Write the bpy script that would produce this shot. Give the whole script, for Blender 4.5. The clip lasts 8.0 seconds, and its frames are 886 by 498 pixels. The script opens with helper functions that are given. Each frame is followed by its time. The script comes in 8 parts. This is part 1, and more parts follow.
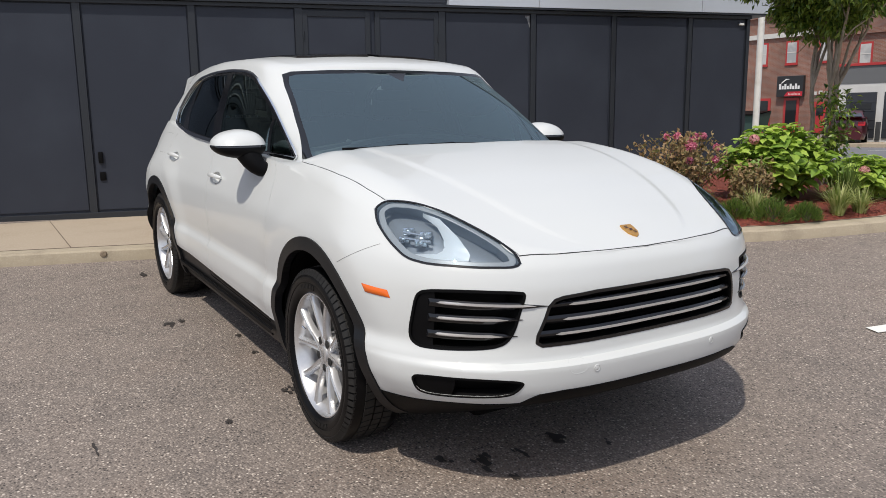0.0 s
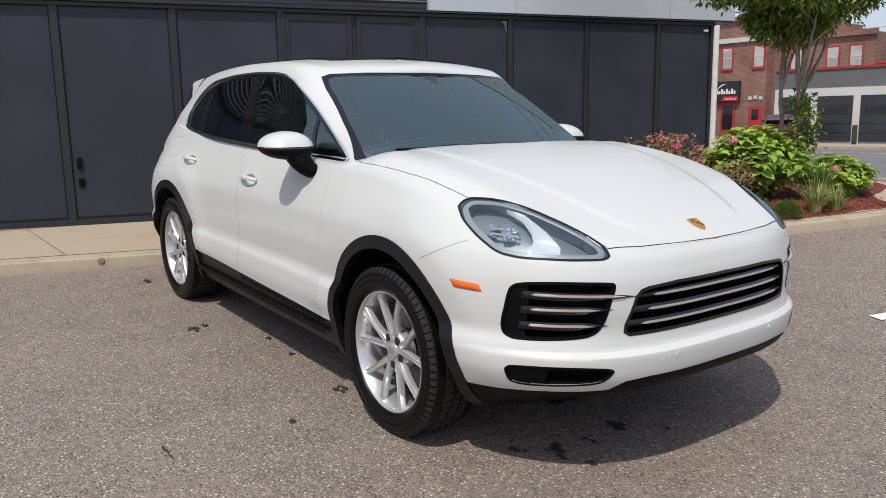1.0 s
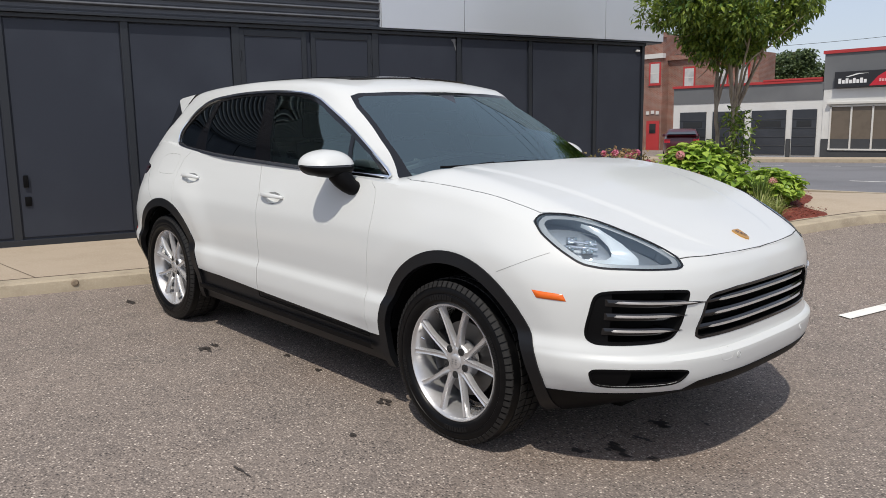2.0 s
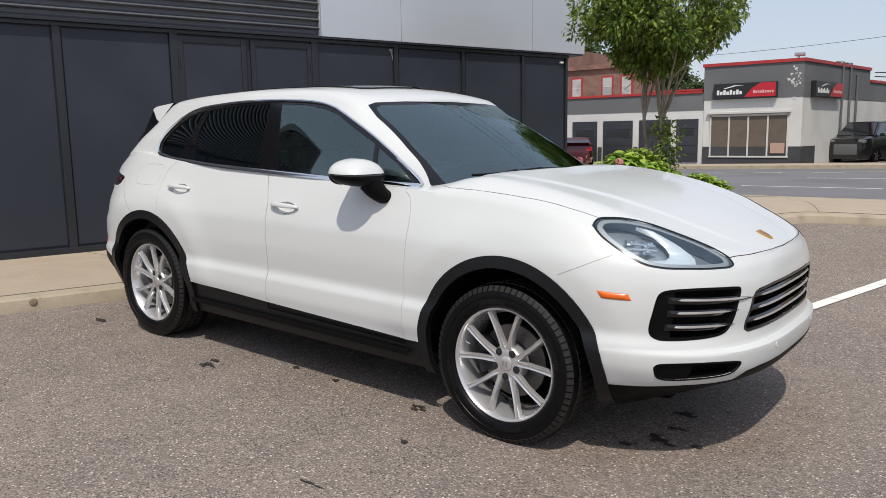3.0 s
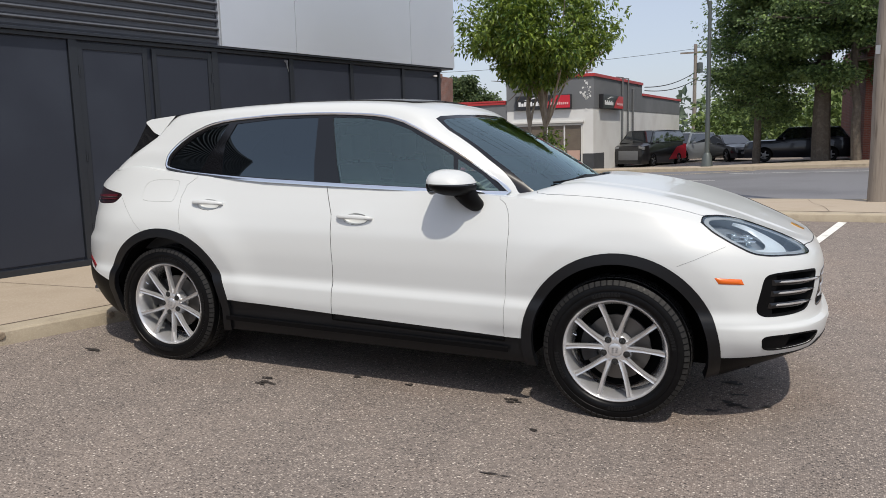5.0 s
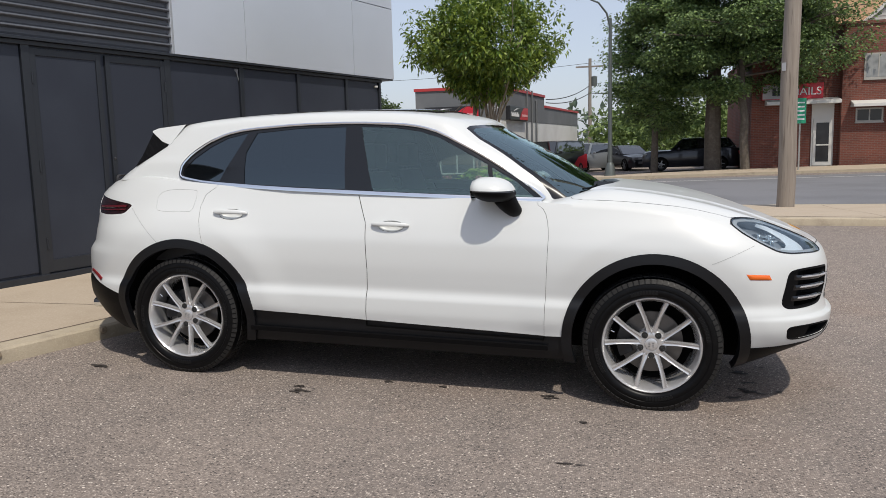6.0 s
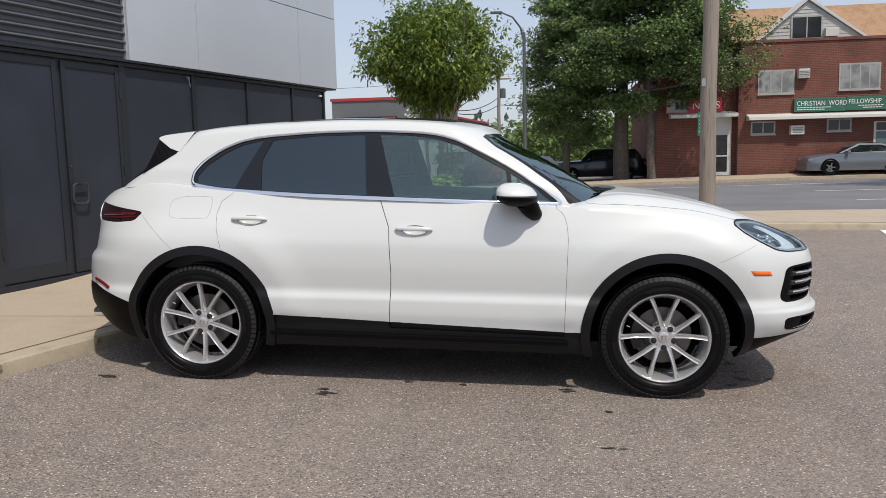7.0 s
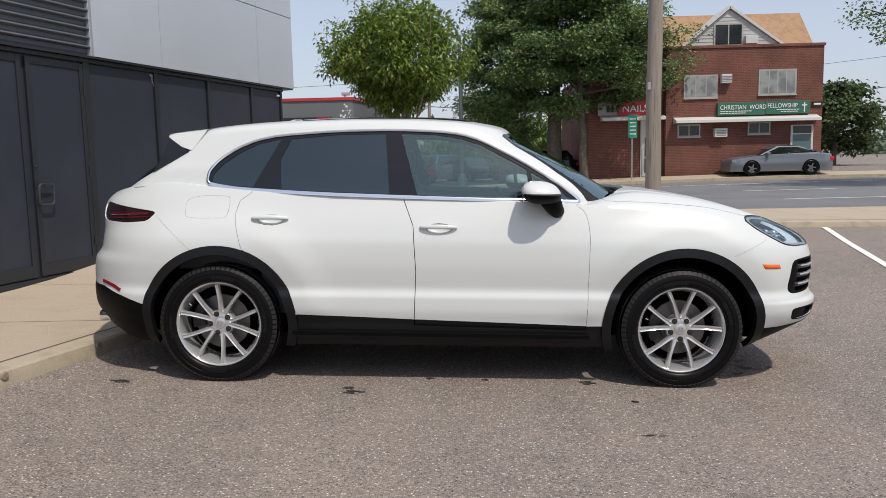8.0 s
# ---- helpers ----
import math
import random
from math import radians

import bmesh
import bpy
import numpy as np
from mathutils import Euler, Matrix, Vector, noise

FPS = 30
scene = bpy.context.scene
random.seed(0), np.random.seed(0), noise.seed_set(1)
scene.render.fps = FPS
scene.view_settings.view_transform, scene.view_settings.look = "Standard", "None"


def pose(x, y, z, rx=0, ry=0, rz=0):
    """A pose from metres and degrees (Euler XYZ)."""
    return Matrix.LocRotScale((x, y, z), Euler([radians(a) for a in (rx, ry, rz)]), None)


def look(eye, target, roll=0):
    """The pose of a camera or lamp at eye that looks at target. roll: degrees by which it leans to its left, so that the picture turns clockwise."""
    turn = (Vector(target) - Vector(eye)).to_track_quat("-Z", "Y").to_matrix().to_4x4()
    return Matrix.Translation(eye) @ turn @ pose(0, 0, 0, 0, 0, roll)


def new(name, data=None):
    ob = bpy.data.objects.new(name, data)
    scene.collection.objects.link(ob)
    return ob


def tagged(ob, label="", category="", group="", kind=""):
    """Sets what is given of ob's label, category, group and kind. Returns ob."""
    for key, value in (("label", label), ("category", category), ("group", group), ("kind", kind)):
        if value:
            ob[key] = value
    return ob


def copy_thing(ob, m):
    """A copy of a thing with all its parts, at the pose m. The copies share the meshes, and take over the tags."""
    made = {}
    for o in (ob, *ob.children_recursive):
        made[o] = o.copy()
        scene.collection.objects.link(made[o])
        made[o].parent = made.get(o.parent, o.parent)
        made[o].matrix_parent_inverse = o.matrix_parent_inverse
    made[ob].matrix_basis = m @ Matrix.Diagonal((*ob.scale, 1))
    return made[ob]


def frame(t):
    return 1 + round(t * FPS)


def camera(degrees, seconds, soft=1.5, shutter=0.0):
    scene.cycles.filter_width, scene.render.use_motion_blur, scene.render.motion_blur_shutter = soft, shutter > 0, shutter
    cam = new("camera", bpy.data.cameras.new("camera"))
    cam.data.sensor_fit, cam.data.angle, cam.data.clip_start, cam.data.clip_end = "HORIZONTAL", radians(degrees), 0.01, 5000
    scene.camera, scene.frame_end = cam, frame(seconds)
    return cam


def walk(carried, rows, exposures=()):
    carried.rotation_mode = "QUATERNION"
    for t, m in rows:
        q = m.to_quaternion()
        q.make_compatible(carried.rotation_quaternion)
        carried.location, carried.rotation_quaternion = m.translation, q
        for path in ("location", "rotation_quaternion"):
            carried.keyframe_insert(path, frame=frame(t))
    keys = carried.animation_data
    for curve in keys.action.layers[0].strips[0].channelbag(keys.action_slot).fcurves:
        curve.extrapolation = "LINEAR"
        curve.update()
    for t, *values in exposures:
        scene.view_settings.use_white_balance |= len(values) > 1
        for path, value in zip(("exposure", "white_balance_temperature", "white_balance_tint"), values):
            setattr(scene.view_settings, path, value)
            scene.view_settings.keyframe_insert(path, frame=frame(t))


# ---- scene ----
# ---------- the lot falls gently towards the street: LOT lays the car's own axes into the upright world
LOT = pose(0, 0, 0, 0, 1.55, 0)
cam = camera(59.7, 8.0, soft=0.8, shutter=0.0)
PATH = [
    (0, (4.402, -2.134, 1.467), (2.733, -1.107, 1.069), 0.1),
    (0.5, (4.353, -2.4, 1.462), (2.715, -1.324, 1.066), -0.0),
    (1, (4.18, -2.63, 1.447), (2.593, -1.476, 1.063), 0.0),
    (1.5, (4.012, -2.938, 1.467), (2.493, -1.689, 1.1), 0.1),
    (2, (3.837, -3.253, 1.475), (2.406, -1.9, 1.125), 0.2),
    (3.5, (3.058, -4.079, 1.473), (1.952, -2.443, 1.154), 0.3),
    (4, (2.758, -4.374, 1.478), (1.768, -2.665, 1.164), 0.3),
    (4.5, (2.441, -4.627, 1.48), (1.568, -2.854, 1.172), 0.1),
    (6, (1.375, -5.233, 1.471), (0.878, -3.315, 1.199), -0.0),
    (6.5, (1.04, -5.454, 1.455), (0.669, -3.506, 1.199), 0.1),
    (7, (0.717, -5.56, 1.452), (0.462, -3.592, 1.207), 0.2),
    (7.5, (0.404, -5.624, 1.448), (0.252, -3.644, 1.208), 0.3),
    (8, (0.111, -5.676, 1.433), (0.05, -3.692, 1.193), 0.3),
]
walk(cam, [(t, LOT @ look(eye, target, roll)) for t, eye, target, roll in PATH])

# ---------- light: a hazy high sun and its sky
world = bpy.data.worlds.new("world")
scene.world = world
world.use_nodes = True
wn, wl = world.node_tree.nodes, world.node_tree.links
sky = wn.new("ShaderNodeTexSky")
sky.sky_type, sky.sun_disc = "NISHITA", False
SUN_WAY = Vector((-0.36, 0.52, -1.0)).normalized()
sky.sun_elevation = math.asin(-SUN_WAY.z)
sky.sun_rotation = math.atan2(-SUN_WAY.x, -SUN_WAY.y)
sky.air_density, sky.dust_density, sky.ozone_density = 1.0, 1.6, 1.0
wn["Background"].inputs["Strength"].default_value = 0.15
haze = wn.new("ShaderNodeMix")
haze.data_type = "RGBA"
haze.inputs[0].default_value = 0.62
haze.inputs[7].default_value = (4.1, 4.35, 5.15, 1)
wl.new(sky.outputs["Color"], haze.inputs[6])
wl.new(haze.outputs[2], wn["Background"].inputs["Color"])
sun = new("sun", bpy.data.lights.new("sun", "SUN"))
sun.data.energy, sun.data.angle, sun.data.color = 3.2, radians(1.2), (1.0, 0.93, 0.82)
sun.matrix_world = look((0, 0, 30), Vector((0, 0, 30)) + SUN_WAY)
scene.view_settings.exposure = 0.0
# ---------- helpers for building
import collections
import numpy as np
from mathutils.bvhtree import BVHTree


def node_mat(name, color, rough=0.5, metal=0.0, coat=0.0, spec=0.5):
    m = bpy.data.materials.new(name)
    m.use_nodes = True
    b = m.node_tree.nodes["Principled BSDF"]
    b.inputs["Base Color"].default_value = (*color, 1)
    b.inputs["Roughness"].default_value = rough
    b.inputs["Metallic"].default_value = metal
    b.inputs["Coat Weight"].default_value = coat
    b.inputs["Specular IOR Level"].default_value = spec
    return m


def vary(m, spots, to="Base Color", space="Object"):
    """Layers of noise over a material: (scale, detail, colour, low, high, amount)."""
    t = m.node_tree
    b = t.nodes["Principled BSDF"]
    co = t.nodes.new("ShaderNodeTexCoord").outputs[space]
    col = None
    for scale, detail, color, low, high, amount in spots:
        n = t.nodes.new("ShaderNodeTexNoise")
        n.inputs["Scale"].default_value, n.inputs["Detail"].default_value = scale, detail
        t.links.new(co, n.inputs["Vector"])
        r = t.nodes.new("ShaderNodeMapRange")
        r.inputs["From Min"].default_value, r.inputs["From Max"].default_value = low, high
        r.inputs["To Max"].default_value = amount
        t.links.new(n.outputs["Fac"], r.inputs["Value"])
        x = t.nodes.new("ShaderNodeMix")
        x.data_type = "RGBA"
        x.inputs[7].default_value = (*color, 1)
        if col is None:
            x.inputs[6].default_value = b.inputs[to].default_value
        else:
            t.links.new(col, x.inputs[6])
        t.links.new(r.outputs[0], x.inputs[0])
        col = x.outputs[2]
    t.links.new(col, b.inputs[to])
    return m


def relief(m, scale, strength, dist=0.01, detail=4.0, space="Object"):
    t = m.node_tree
    n = t.nodes.new("ShaderNodeTexNoise")
    n.inputs["Scale"].default_value, n.inputs["Detail"].default_value = scale, detail
    t.links.new(t.nodes.new("ShaderNodeTexCoord").outputs[space], n.inputs["Vector"])
    p = t.nodes.new("ShaderNodeBump")
    p.inputs["Strength"].default_value, p.inputs["Distance"].default_value = strength, dist
    t.links.new(n.outputs["Fac"], p.inputs["Height"])
    t.links.new(p.outputs[0], t.nodes["Principled BSDF"].inputs["Normal"])
    return m


def stretch(m, k):
    """Draws a material's noise out along z, like the grain of a pole."""
    t = m.node_tree
    mp = t.nodes.new("ShaderNodeMapping")
    mp.inputs["Scale"].default_value = (1, 1, k)
    t.links.new(t.nodes.new("ShaderNodeTexCoord").outputs["Object"], mp.inputs["Vector"])
    for n in [n for n in t.nodes if n.bl_idname == "ShaderNodeTexNoise"]:
        t.links.new(mp.outputs[0], n.inputs["Vector"])
    return m


def glass_mat(name, tint, ior=1.62, rough=0.0, sheen=(0.74, 0.88, 0.96)):
    """A thin pane: tinted, clear straight through, with mirror gloss by Fresnel."""
    m = bpy.data.materials.new(name)
    m.use_nodes = True
    t = m.node_tree
    t.nodes.clear()
    out = t.nodes.new("ShaderNodeOutputMaterial")
    tr = t.nodes.new("ShaderNodeBsdfTransparent")
    tr.inputs[0].default_value = (*tint, 1)
    gl = t.nodes.new("ShaderNodeBsdfGlossy")
    gl.inputs["Color"].default_value = (*sheen, 1)
    gl.inputs["Roughness"].default_value = rough
    fr = t.nodes.new("ShaderNodeFresnel")
    fr.inputs["IOR"].default_value = ior
    mx = t.nodes.new("ShaderNodeMixShader")
    t.links.new(fr.outputs[0], mx.inputs[0])
    t.links.new(tr.outputs[0], mx.inputs[1])
    t.links.new(gl.outputs[0], mx.inputs[2])
    t.links.new(mx.outputs[0], out.inputs[0])
    return m


def link(name, bm, mats, parent=None, smooth=True, angle=35):
    me = bpy.data.meshes.new(name)
    bm.normal_update()
    bm.to_mesh(me)
    bm.free()
    for m in mats if isinstance(mats, (list, tuple)) else [mats]:
        me.materials.append(m)
    if smooth:
        me.shade_smooth()
        me.set_sharp_from_angle(angle=radians(angle))
    ob = new(name, me)
    ob.parent = parent
    return ob


def part(name, bm, mat, parent, label="", smooth=True, angle=35):
    ob = link(name, bm, mat, parent, smooth, angle)
    return tagged(ob, label) if label else ob


def empty(name, m, label, category, group="", kind=""):
    ob = new(name)
    ob.matrix_basis = m
    ob.empty_display_size = 0.1
    return tagged(ob, label, category, group, kind)


def box(bm, x0, y0, z0, x1, y1, z1, bevel=0.0, m=None):
    r = bmesh.ops.create_cube(bm, size=1)
    vs = r["verts"]
    for v in vs:
        v.co = Vector(((x0 + x1) / 2 + v.co.x * (x1 - x0), (y0 + y1) / 2 + v.co.y * (y1 - y0), (z0 + z1) / 2 + v.co.z * (z1 - z0)))
        if m is not None:
            v.co = m @ v.co
    if bevel:
        es = list({e for v in vs for e in v.link_edges})
        bmesh.ops.bevel(bm, geom=es, offset=bevel, segments=2, affect="EDGES", profile=0.6)
    return bm


def boxes(*specs, bevel=0.0, m=None):
    bm = bmesh.new()
    for s in specs:
        box(bm, *s, bevel=bevel, m=m)
    return bm


def grid(bm, rows, close=False):
    """A sheet through rows of points. Returns the rows of vertices."""
    vs = [[bm.verts.new(p) for p in row] for row in rows]
    for a, b in zip(vs, vs[1:]):
        n = len(a)
        for i in range(n if close else n - 1):
            q = [a[i], a[(i + 1) % n], b[(i + 1) % n], b[i]]
            try:
                bm.faces.new(q)
            except ValueError:
                pass
    return vs


def tube(bm, points, radius, sides=8, cap=True, flat=1.0):
    """A round bar along points; radius a number or one for each point."""
    pts = [Vector(p) for p in points]
    rad = radius if isinstance(radius, (list, tuple)) else [radius] * len(pts)
    rows, side = [], None
    for i, p in enumerate(pts):
        d = (pts[min(i + 1, len(pts) - 1)] - pts[max(i - 1, 0)]).normalized()
        ref = side if side is not None else (Vector((0, 0, 1)) if abs(d.z) < 0.9 else Vector((1, 0, 0)))
        a = (ref - d * ref.dot(d)).normalized()
        side = a
        b = d.cross(a)
        rows.append([p + (a * math.cos(k) * flat + b * math.sin(k)) * rad[i] for k in [2 * math.pi * j / sides for j in range(sides)]])
    vs = grid(bm, rows, close=True)
    if cap:
        bm.faces.new(vs[0][::-1])
        bm.faces.new(vs[-1])
    return bm


def lathe(bm, profile, steps=64, axis="y", start=0.0, turn=2 * math.pi):
    """Turns a profile of (along, radius) round an axis."""
    rows = []
    for a, r in profile:
        row = []
        for j in range(steps):
            k = start + turn * j / steps
            c, s = math.cos(k) * r, math.sin(k) * r
            row.append({"y": (c, a, s), "z": (c, s, a), "x": (a, c, s)}[axis])
        rows.append(row)
    return grid(bm, rows, close=True)


def curve(pts):
    """A smooth line through (x, y) pairs, level beyond its ends."""
    xs = [p[0] for p in pts]
    ys = [p[1] for p in pts]
    n = len(xs)
    d = [(ys[i + 1] - ys[i]) / (xs[i + 1] - xs[i]) for i in range(n - 1)]
    t = [d[0]] + [0.0 if d[i - 1] * d[i] <= 0 else 2 * d[i - 1] * d[i] / (d[i - 1] + d[i]) for i in range(1, n - 1)] + [d[-1]]

    def f(x):
        if x <= xs[0]:
            return ys[0]
        if x >= xs[-1]:
            return ys[-1]
        i = max(k for k in range(n - 1) if xs[k] <= x)
        h = xs[i + 1] - xs[i]
        s = (x - xs[i]) / h
        return ((1 + 2 * s) * (1 - s) ** 2 * ys[i] + s * (1 - s) ** 2 * h * t[i] + s * s * (3 - 2 * s) * ys[i + 1] + s * s * (s - 1) * h * t[i + 1])

    return f


def smooth(a, b, x):
    s = min(1.0, max(0.0, (x - a) / (b - a)))
    return s * s * (3 - 2 * s)


def rounded(poly, times=2, q=0.25):
    """Corners of a closed outline cut off again and again."""
    pts = [Vector(p) for p in poly]
    for _ in range(times):
        pts = [r for i in range(len(pts)) for r in (pts[i].lerp(pts[(i + 1) % len(pts)], q), pts[i].lerp(pts[(i + 1) % len(pts)], 1 - q))]
    return pts


def inside(poly, x, y):
    hit = False
    for i in range(len(poly)):
        a, b = poly[i], poly[i - 1]
        if (a[1] > y) != (b[1] > y) and x < (b[0] - a[0]) * (y - a[1]) / (b[1] - a[1]) + a[0]:
            hit = not hit
    return hit


def carve(bm, poly, i, j, ok):
    """Cuts a sheet along an outline drawn on axes i, j; returns the faces within. ok(centre) says which side of the body is meant."""
    lo = [min(p[k] for p in poly) for k in (0, 1)]
    hi = [max(p[k] for p in poly) for k in (0, 1)]

    def near(f, x0, y0, x1, y1):
        a = [v.co[i] for v in f.verts]
        b = [v.co[j] for v in f.verts]
        return min(a) <= x1 and max(a) >= x0 and min(b) <= y1 and max(b) >= y0

    faces = [f for f in bm.faces if near(f, lo[0], lo[1], hi[0], hi[1]) and ok(f.calc_center_median())]
    for k in range(len(poly)):
        a, b = poly[k - 1], poly[k]
        co, no = [0, 0, 0], [0, 0, 0]
        co[i], co[j] = a[0], a[1]
        no[i], no[j] = b[1] - a[1], a[0] - b[0]
        if abs(no[i]) + abs(no[j]) < 1e-7:
            continue
        pick = [f for f in faces if near(f, min(a[0], b[0]) - 1e-4, min(a[1], b[1]) - 1e-4, max(a[0], b[0]) + 1e-4, max(a[1], b[1]) + 1e-4)]
        if not pick:
            continue
        geom = pick + list({e for f in pick for e in f.edges}) + list({v for f in pick for v in f.verts})
        before = set(faces)
        r = bmesh.ops.bisect_plane(bm, geom=geom, dist=1e-5, plane_co=co, plane_no=no)
        faces = [f for f in faces if f.is_valid] + [g for g in r["geom"] if isinstance(g, bmesh.types.BMFace) and g not in before]
        faces = list(dict.fromkeys(faces))
    out = []
    for f in faces:
        c = f.calc_center_median()
        if inside(poly, c[i], c[j]):
            out.append(f)
    return out


def take(bm, faces):
    """Moves faces out of one sheet into a new one."""
    nb = bmesh.new()
    seen = {}
    for f in faces:
        vs = []
        for v in f.verts:
            if v not in seen:
                seen[v] = nb.verts.new(v.co)
            vs.append(seen[v])
        try:
            nb.faces.new(vs)
        except ValueError:
            pass
    bmesh.ops.delete(bm, geom=faces, context="FACES")
    nb.normal_update()
    return nb


def gap(bm, width):
    """Draws the open edges of a sheet back a little."""
    bmesh.ops.remove_doubles(bm, verts=bm.verts[:], dist=0.0012)
    nm = steady_normals(bm)
    move = collections.defaultdict(Vector)
    for e in bm.edges:
        if e.is_boundary:
            for l in e.link_faces[0].loops:
                if l.edge == e:
                    a, b = l.vert, l.link_loop_next.vert
                    d = nm[a].cross(b.co - a.co)
                    move[a] += d
                    move[b] += d
    for v, d in move.items():
        if abs(v.co.y) > 0.006 and d.length > 1e-9:
            v.co += d.normalized() * width
    return bm


def steady_normals(bm):
    """Vertex normals weighted by area and by their neighbours, so that slivers do not count."""
    bm.normal_update()
    raw = {v: sum((f.normal * f.calc_area() for f in v.link_faces), Vector()) for v in bm.verts}
    for _ in range(2):
        raw = {v: sum((raw[e.other_vert(v)] for e in v.link_edges), raw[v].copy()) for v in bm.verts}
    return {v: (n.normalized() if n.length > 1e-12 else v.normal.copy()) for v, n in raw.items()}


def rim(bm, depth):
    """Folds the open edges of a sheet inwards, so that it shows its thickness."""
    bmesh.ops.remove_doubles(bm, verts=bm.verts[:], dist=0.0008)
    nm = steady_normals(bm)
    for e in [e for e in bm.edges if e.is_boundary and not all(abs(v.co.y) < 0.006 for v in e.verts)]:
        a, b = e.verts
        c, d = (bm.verts.new(v.co - nm[v] * depth) for v in (a, b))
        f = e.link_faces[0]
        for l in f.loops:
            if l.edge == e:
                a, b = l.vert, l.link_loop_next.vert
                break
        if (c.co - (a.co - nm[a] * depth)).length > 1e-6:
            c, d = d, c
        bm.faces.new((b, a, c, d))
    bm.normal_update()
    return bm


def mirrored(bm):
    nb = bm.copy()
    for v in nb.verts:
        v.co.y = -v.co.y
    bmesh.ops.reverse_faces(nb, faces=nb.faces[:])
    return nb


def joined(*bms):
    out = bmesh.new()
    for b in bms:
        me = bpy.data.meshes.new("t")
        b.to_mesh(me)
        out.from_mesh(me)
        bpy.data.meshes.remove(me)
        b.free()
    return out


# ---------- materials
def make_asphalt():
    """Worn lot asphalt: pale stones in dark binder, broad stains, and small pits."""
    m = node_mat("asphalt", (0.12, 0.108, 0.1), 0.85)
    t = m.node_tree
    b = t.nodes["Principled BSDF"]
    co = t.nodes.new("ShaderNodeTexCoord").outputs["Object"]

    def ramp(sock, lo, hi, a, c):
        r = t.nodes.new("ShaderNodeMapRange")
        for k, v in zip(("From Min", "From Max", "To Min", "To Max"), (lo, hi, a, c)):
            r.inputs[k].default_value = v
        t.links.new(sock, r.inputs["Value"])
        return r.outputs[0]

    def mix(f, a, c):
        x = t.nodes.new("ShaderNodeMix")
        x.data_type = "RGBA"
        t.links.new(f, x.inputs[0])
        for k, v in ((6, a), (7, c)):
            if isinstance(v, tuple):
                x.inputs[k].default_value = (*v, 1)
            else:
                t.links.new(v, x.inputs[k])
        return x.outputs[2]

    def noise_at(scale, detail):
        n = t.nodes.new("ShaderNodeTexNoise")
        n.inputs["Scale"].default_value, n.inputs["Detail"].default_value = scale, detail
        t.links.new(co, n.inputs["Vector"])
        return n.outputs["Fac"]

    base = mix(ramp(noise_at(0.45, 6), 0.35, 0.68, 0, 1), (0.236, 0.194, 0.166), (0.168, 0.142, 0.126))
    base = mix(ramp(noise_at(5, 5), 0.5, 0.75, 0, 0.5), base, (0.10, 0.088, 0.082))
    base = mix(ramp(noise_at(0.7, 4), 0.52, 0.72, 0, 0.55), base, (0.215, 0.150, 0.112))
    v = t.nodes.new("ShaderNodeTexVoronoi")
    v.inputs["Scale"].default_value = 105
    t.links.new(co, v.inputs["Vector"])
    stone = t.nodes.new("ShaderNodeHueSaturation")
    stone.inputs["Saturation"].default_value = 0.16
    t.links.new(v.outputs["Color"], stone.inputs["Color"])
    sh = t.nodes.new("ShaderNodeSeparateColor")
    t.links.new(v.outputs["Color"], sh.inputs[0])
    pale = mix(ramp(sh.outputs[0], 0.0, 1.0, 0, 1), (0.050, 0.043, 0.039), (0.45, 0.38, 0.325))
    body_col = mix(ramp(v.outputs["Distance"], 0.36, 0.60, 0.85, 0.05), base, pale)
    v2 = t.nodes.new("ShaderNodeTexVoronoi")
    v2.inputs["Scale"].default_value = 62
    t.links.new(co, v2.inputs["Vector"])
    s2 = t.nodes.new("ShaderNodeSeparateColor")
    t.links.new(v2.outputs["Color"], s2.inputs[0])
    few = t.nodes.new("ShaderNodeMath")
    few.operation = "MULTIPLY"
    t.links.new(ramp(s2.outputs[1], 0.80, 0.86, 0, 1), few.inputs[0])
    t.links.new(ramp(v2.outputs["Distance"], 0.24, 0.36, 0.9, 0), few.inputs[1])
    col = mix(few.outputs[0], body_col, (0.66, 0.58, 0.50))
    pit = t.nodes.new("ShaderNodeMath")
    pit.operation = "MULTIPLY"
    t.links.new(ramp(s2.outputs[2], 0.82, 0.88, 0, 1), pit.inputs[0])
    t.links.new(ramp(v2.outputs["Distance"], 0.25, 0.4, 0.85, 0), pit.inputs[1])
    col = mix(pit.outputs[0], col, (0.035, 0.031, 0.03))
    t.links.new(col, b.inputs["Base Color"])
    bp = t.nodes.new("ShaderNodeBump")
    bp.inputs["Strength"].default_value, bp.inputs["Distance"].default_value = 0.9, 0.004
    bp.invert = True
    t.links.new(v.outputs["Distance"], bp.inputs["Height"])
    t.links.new(bp.outputs[0], b.inputs["Normal"])
    return m


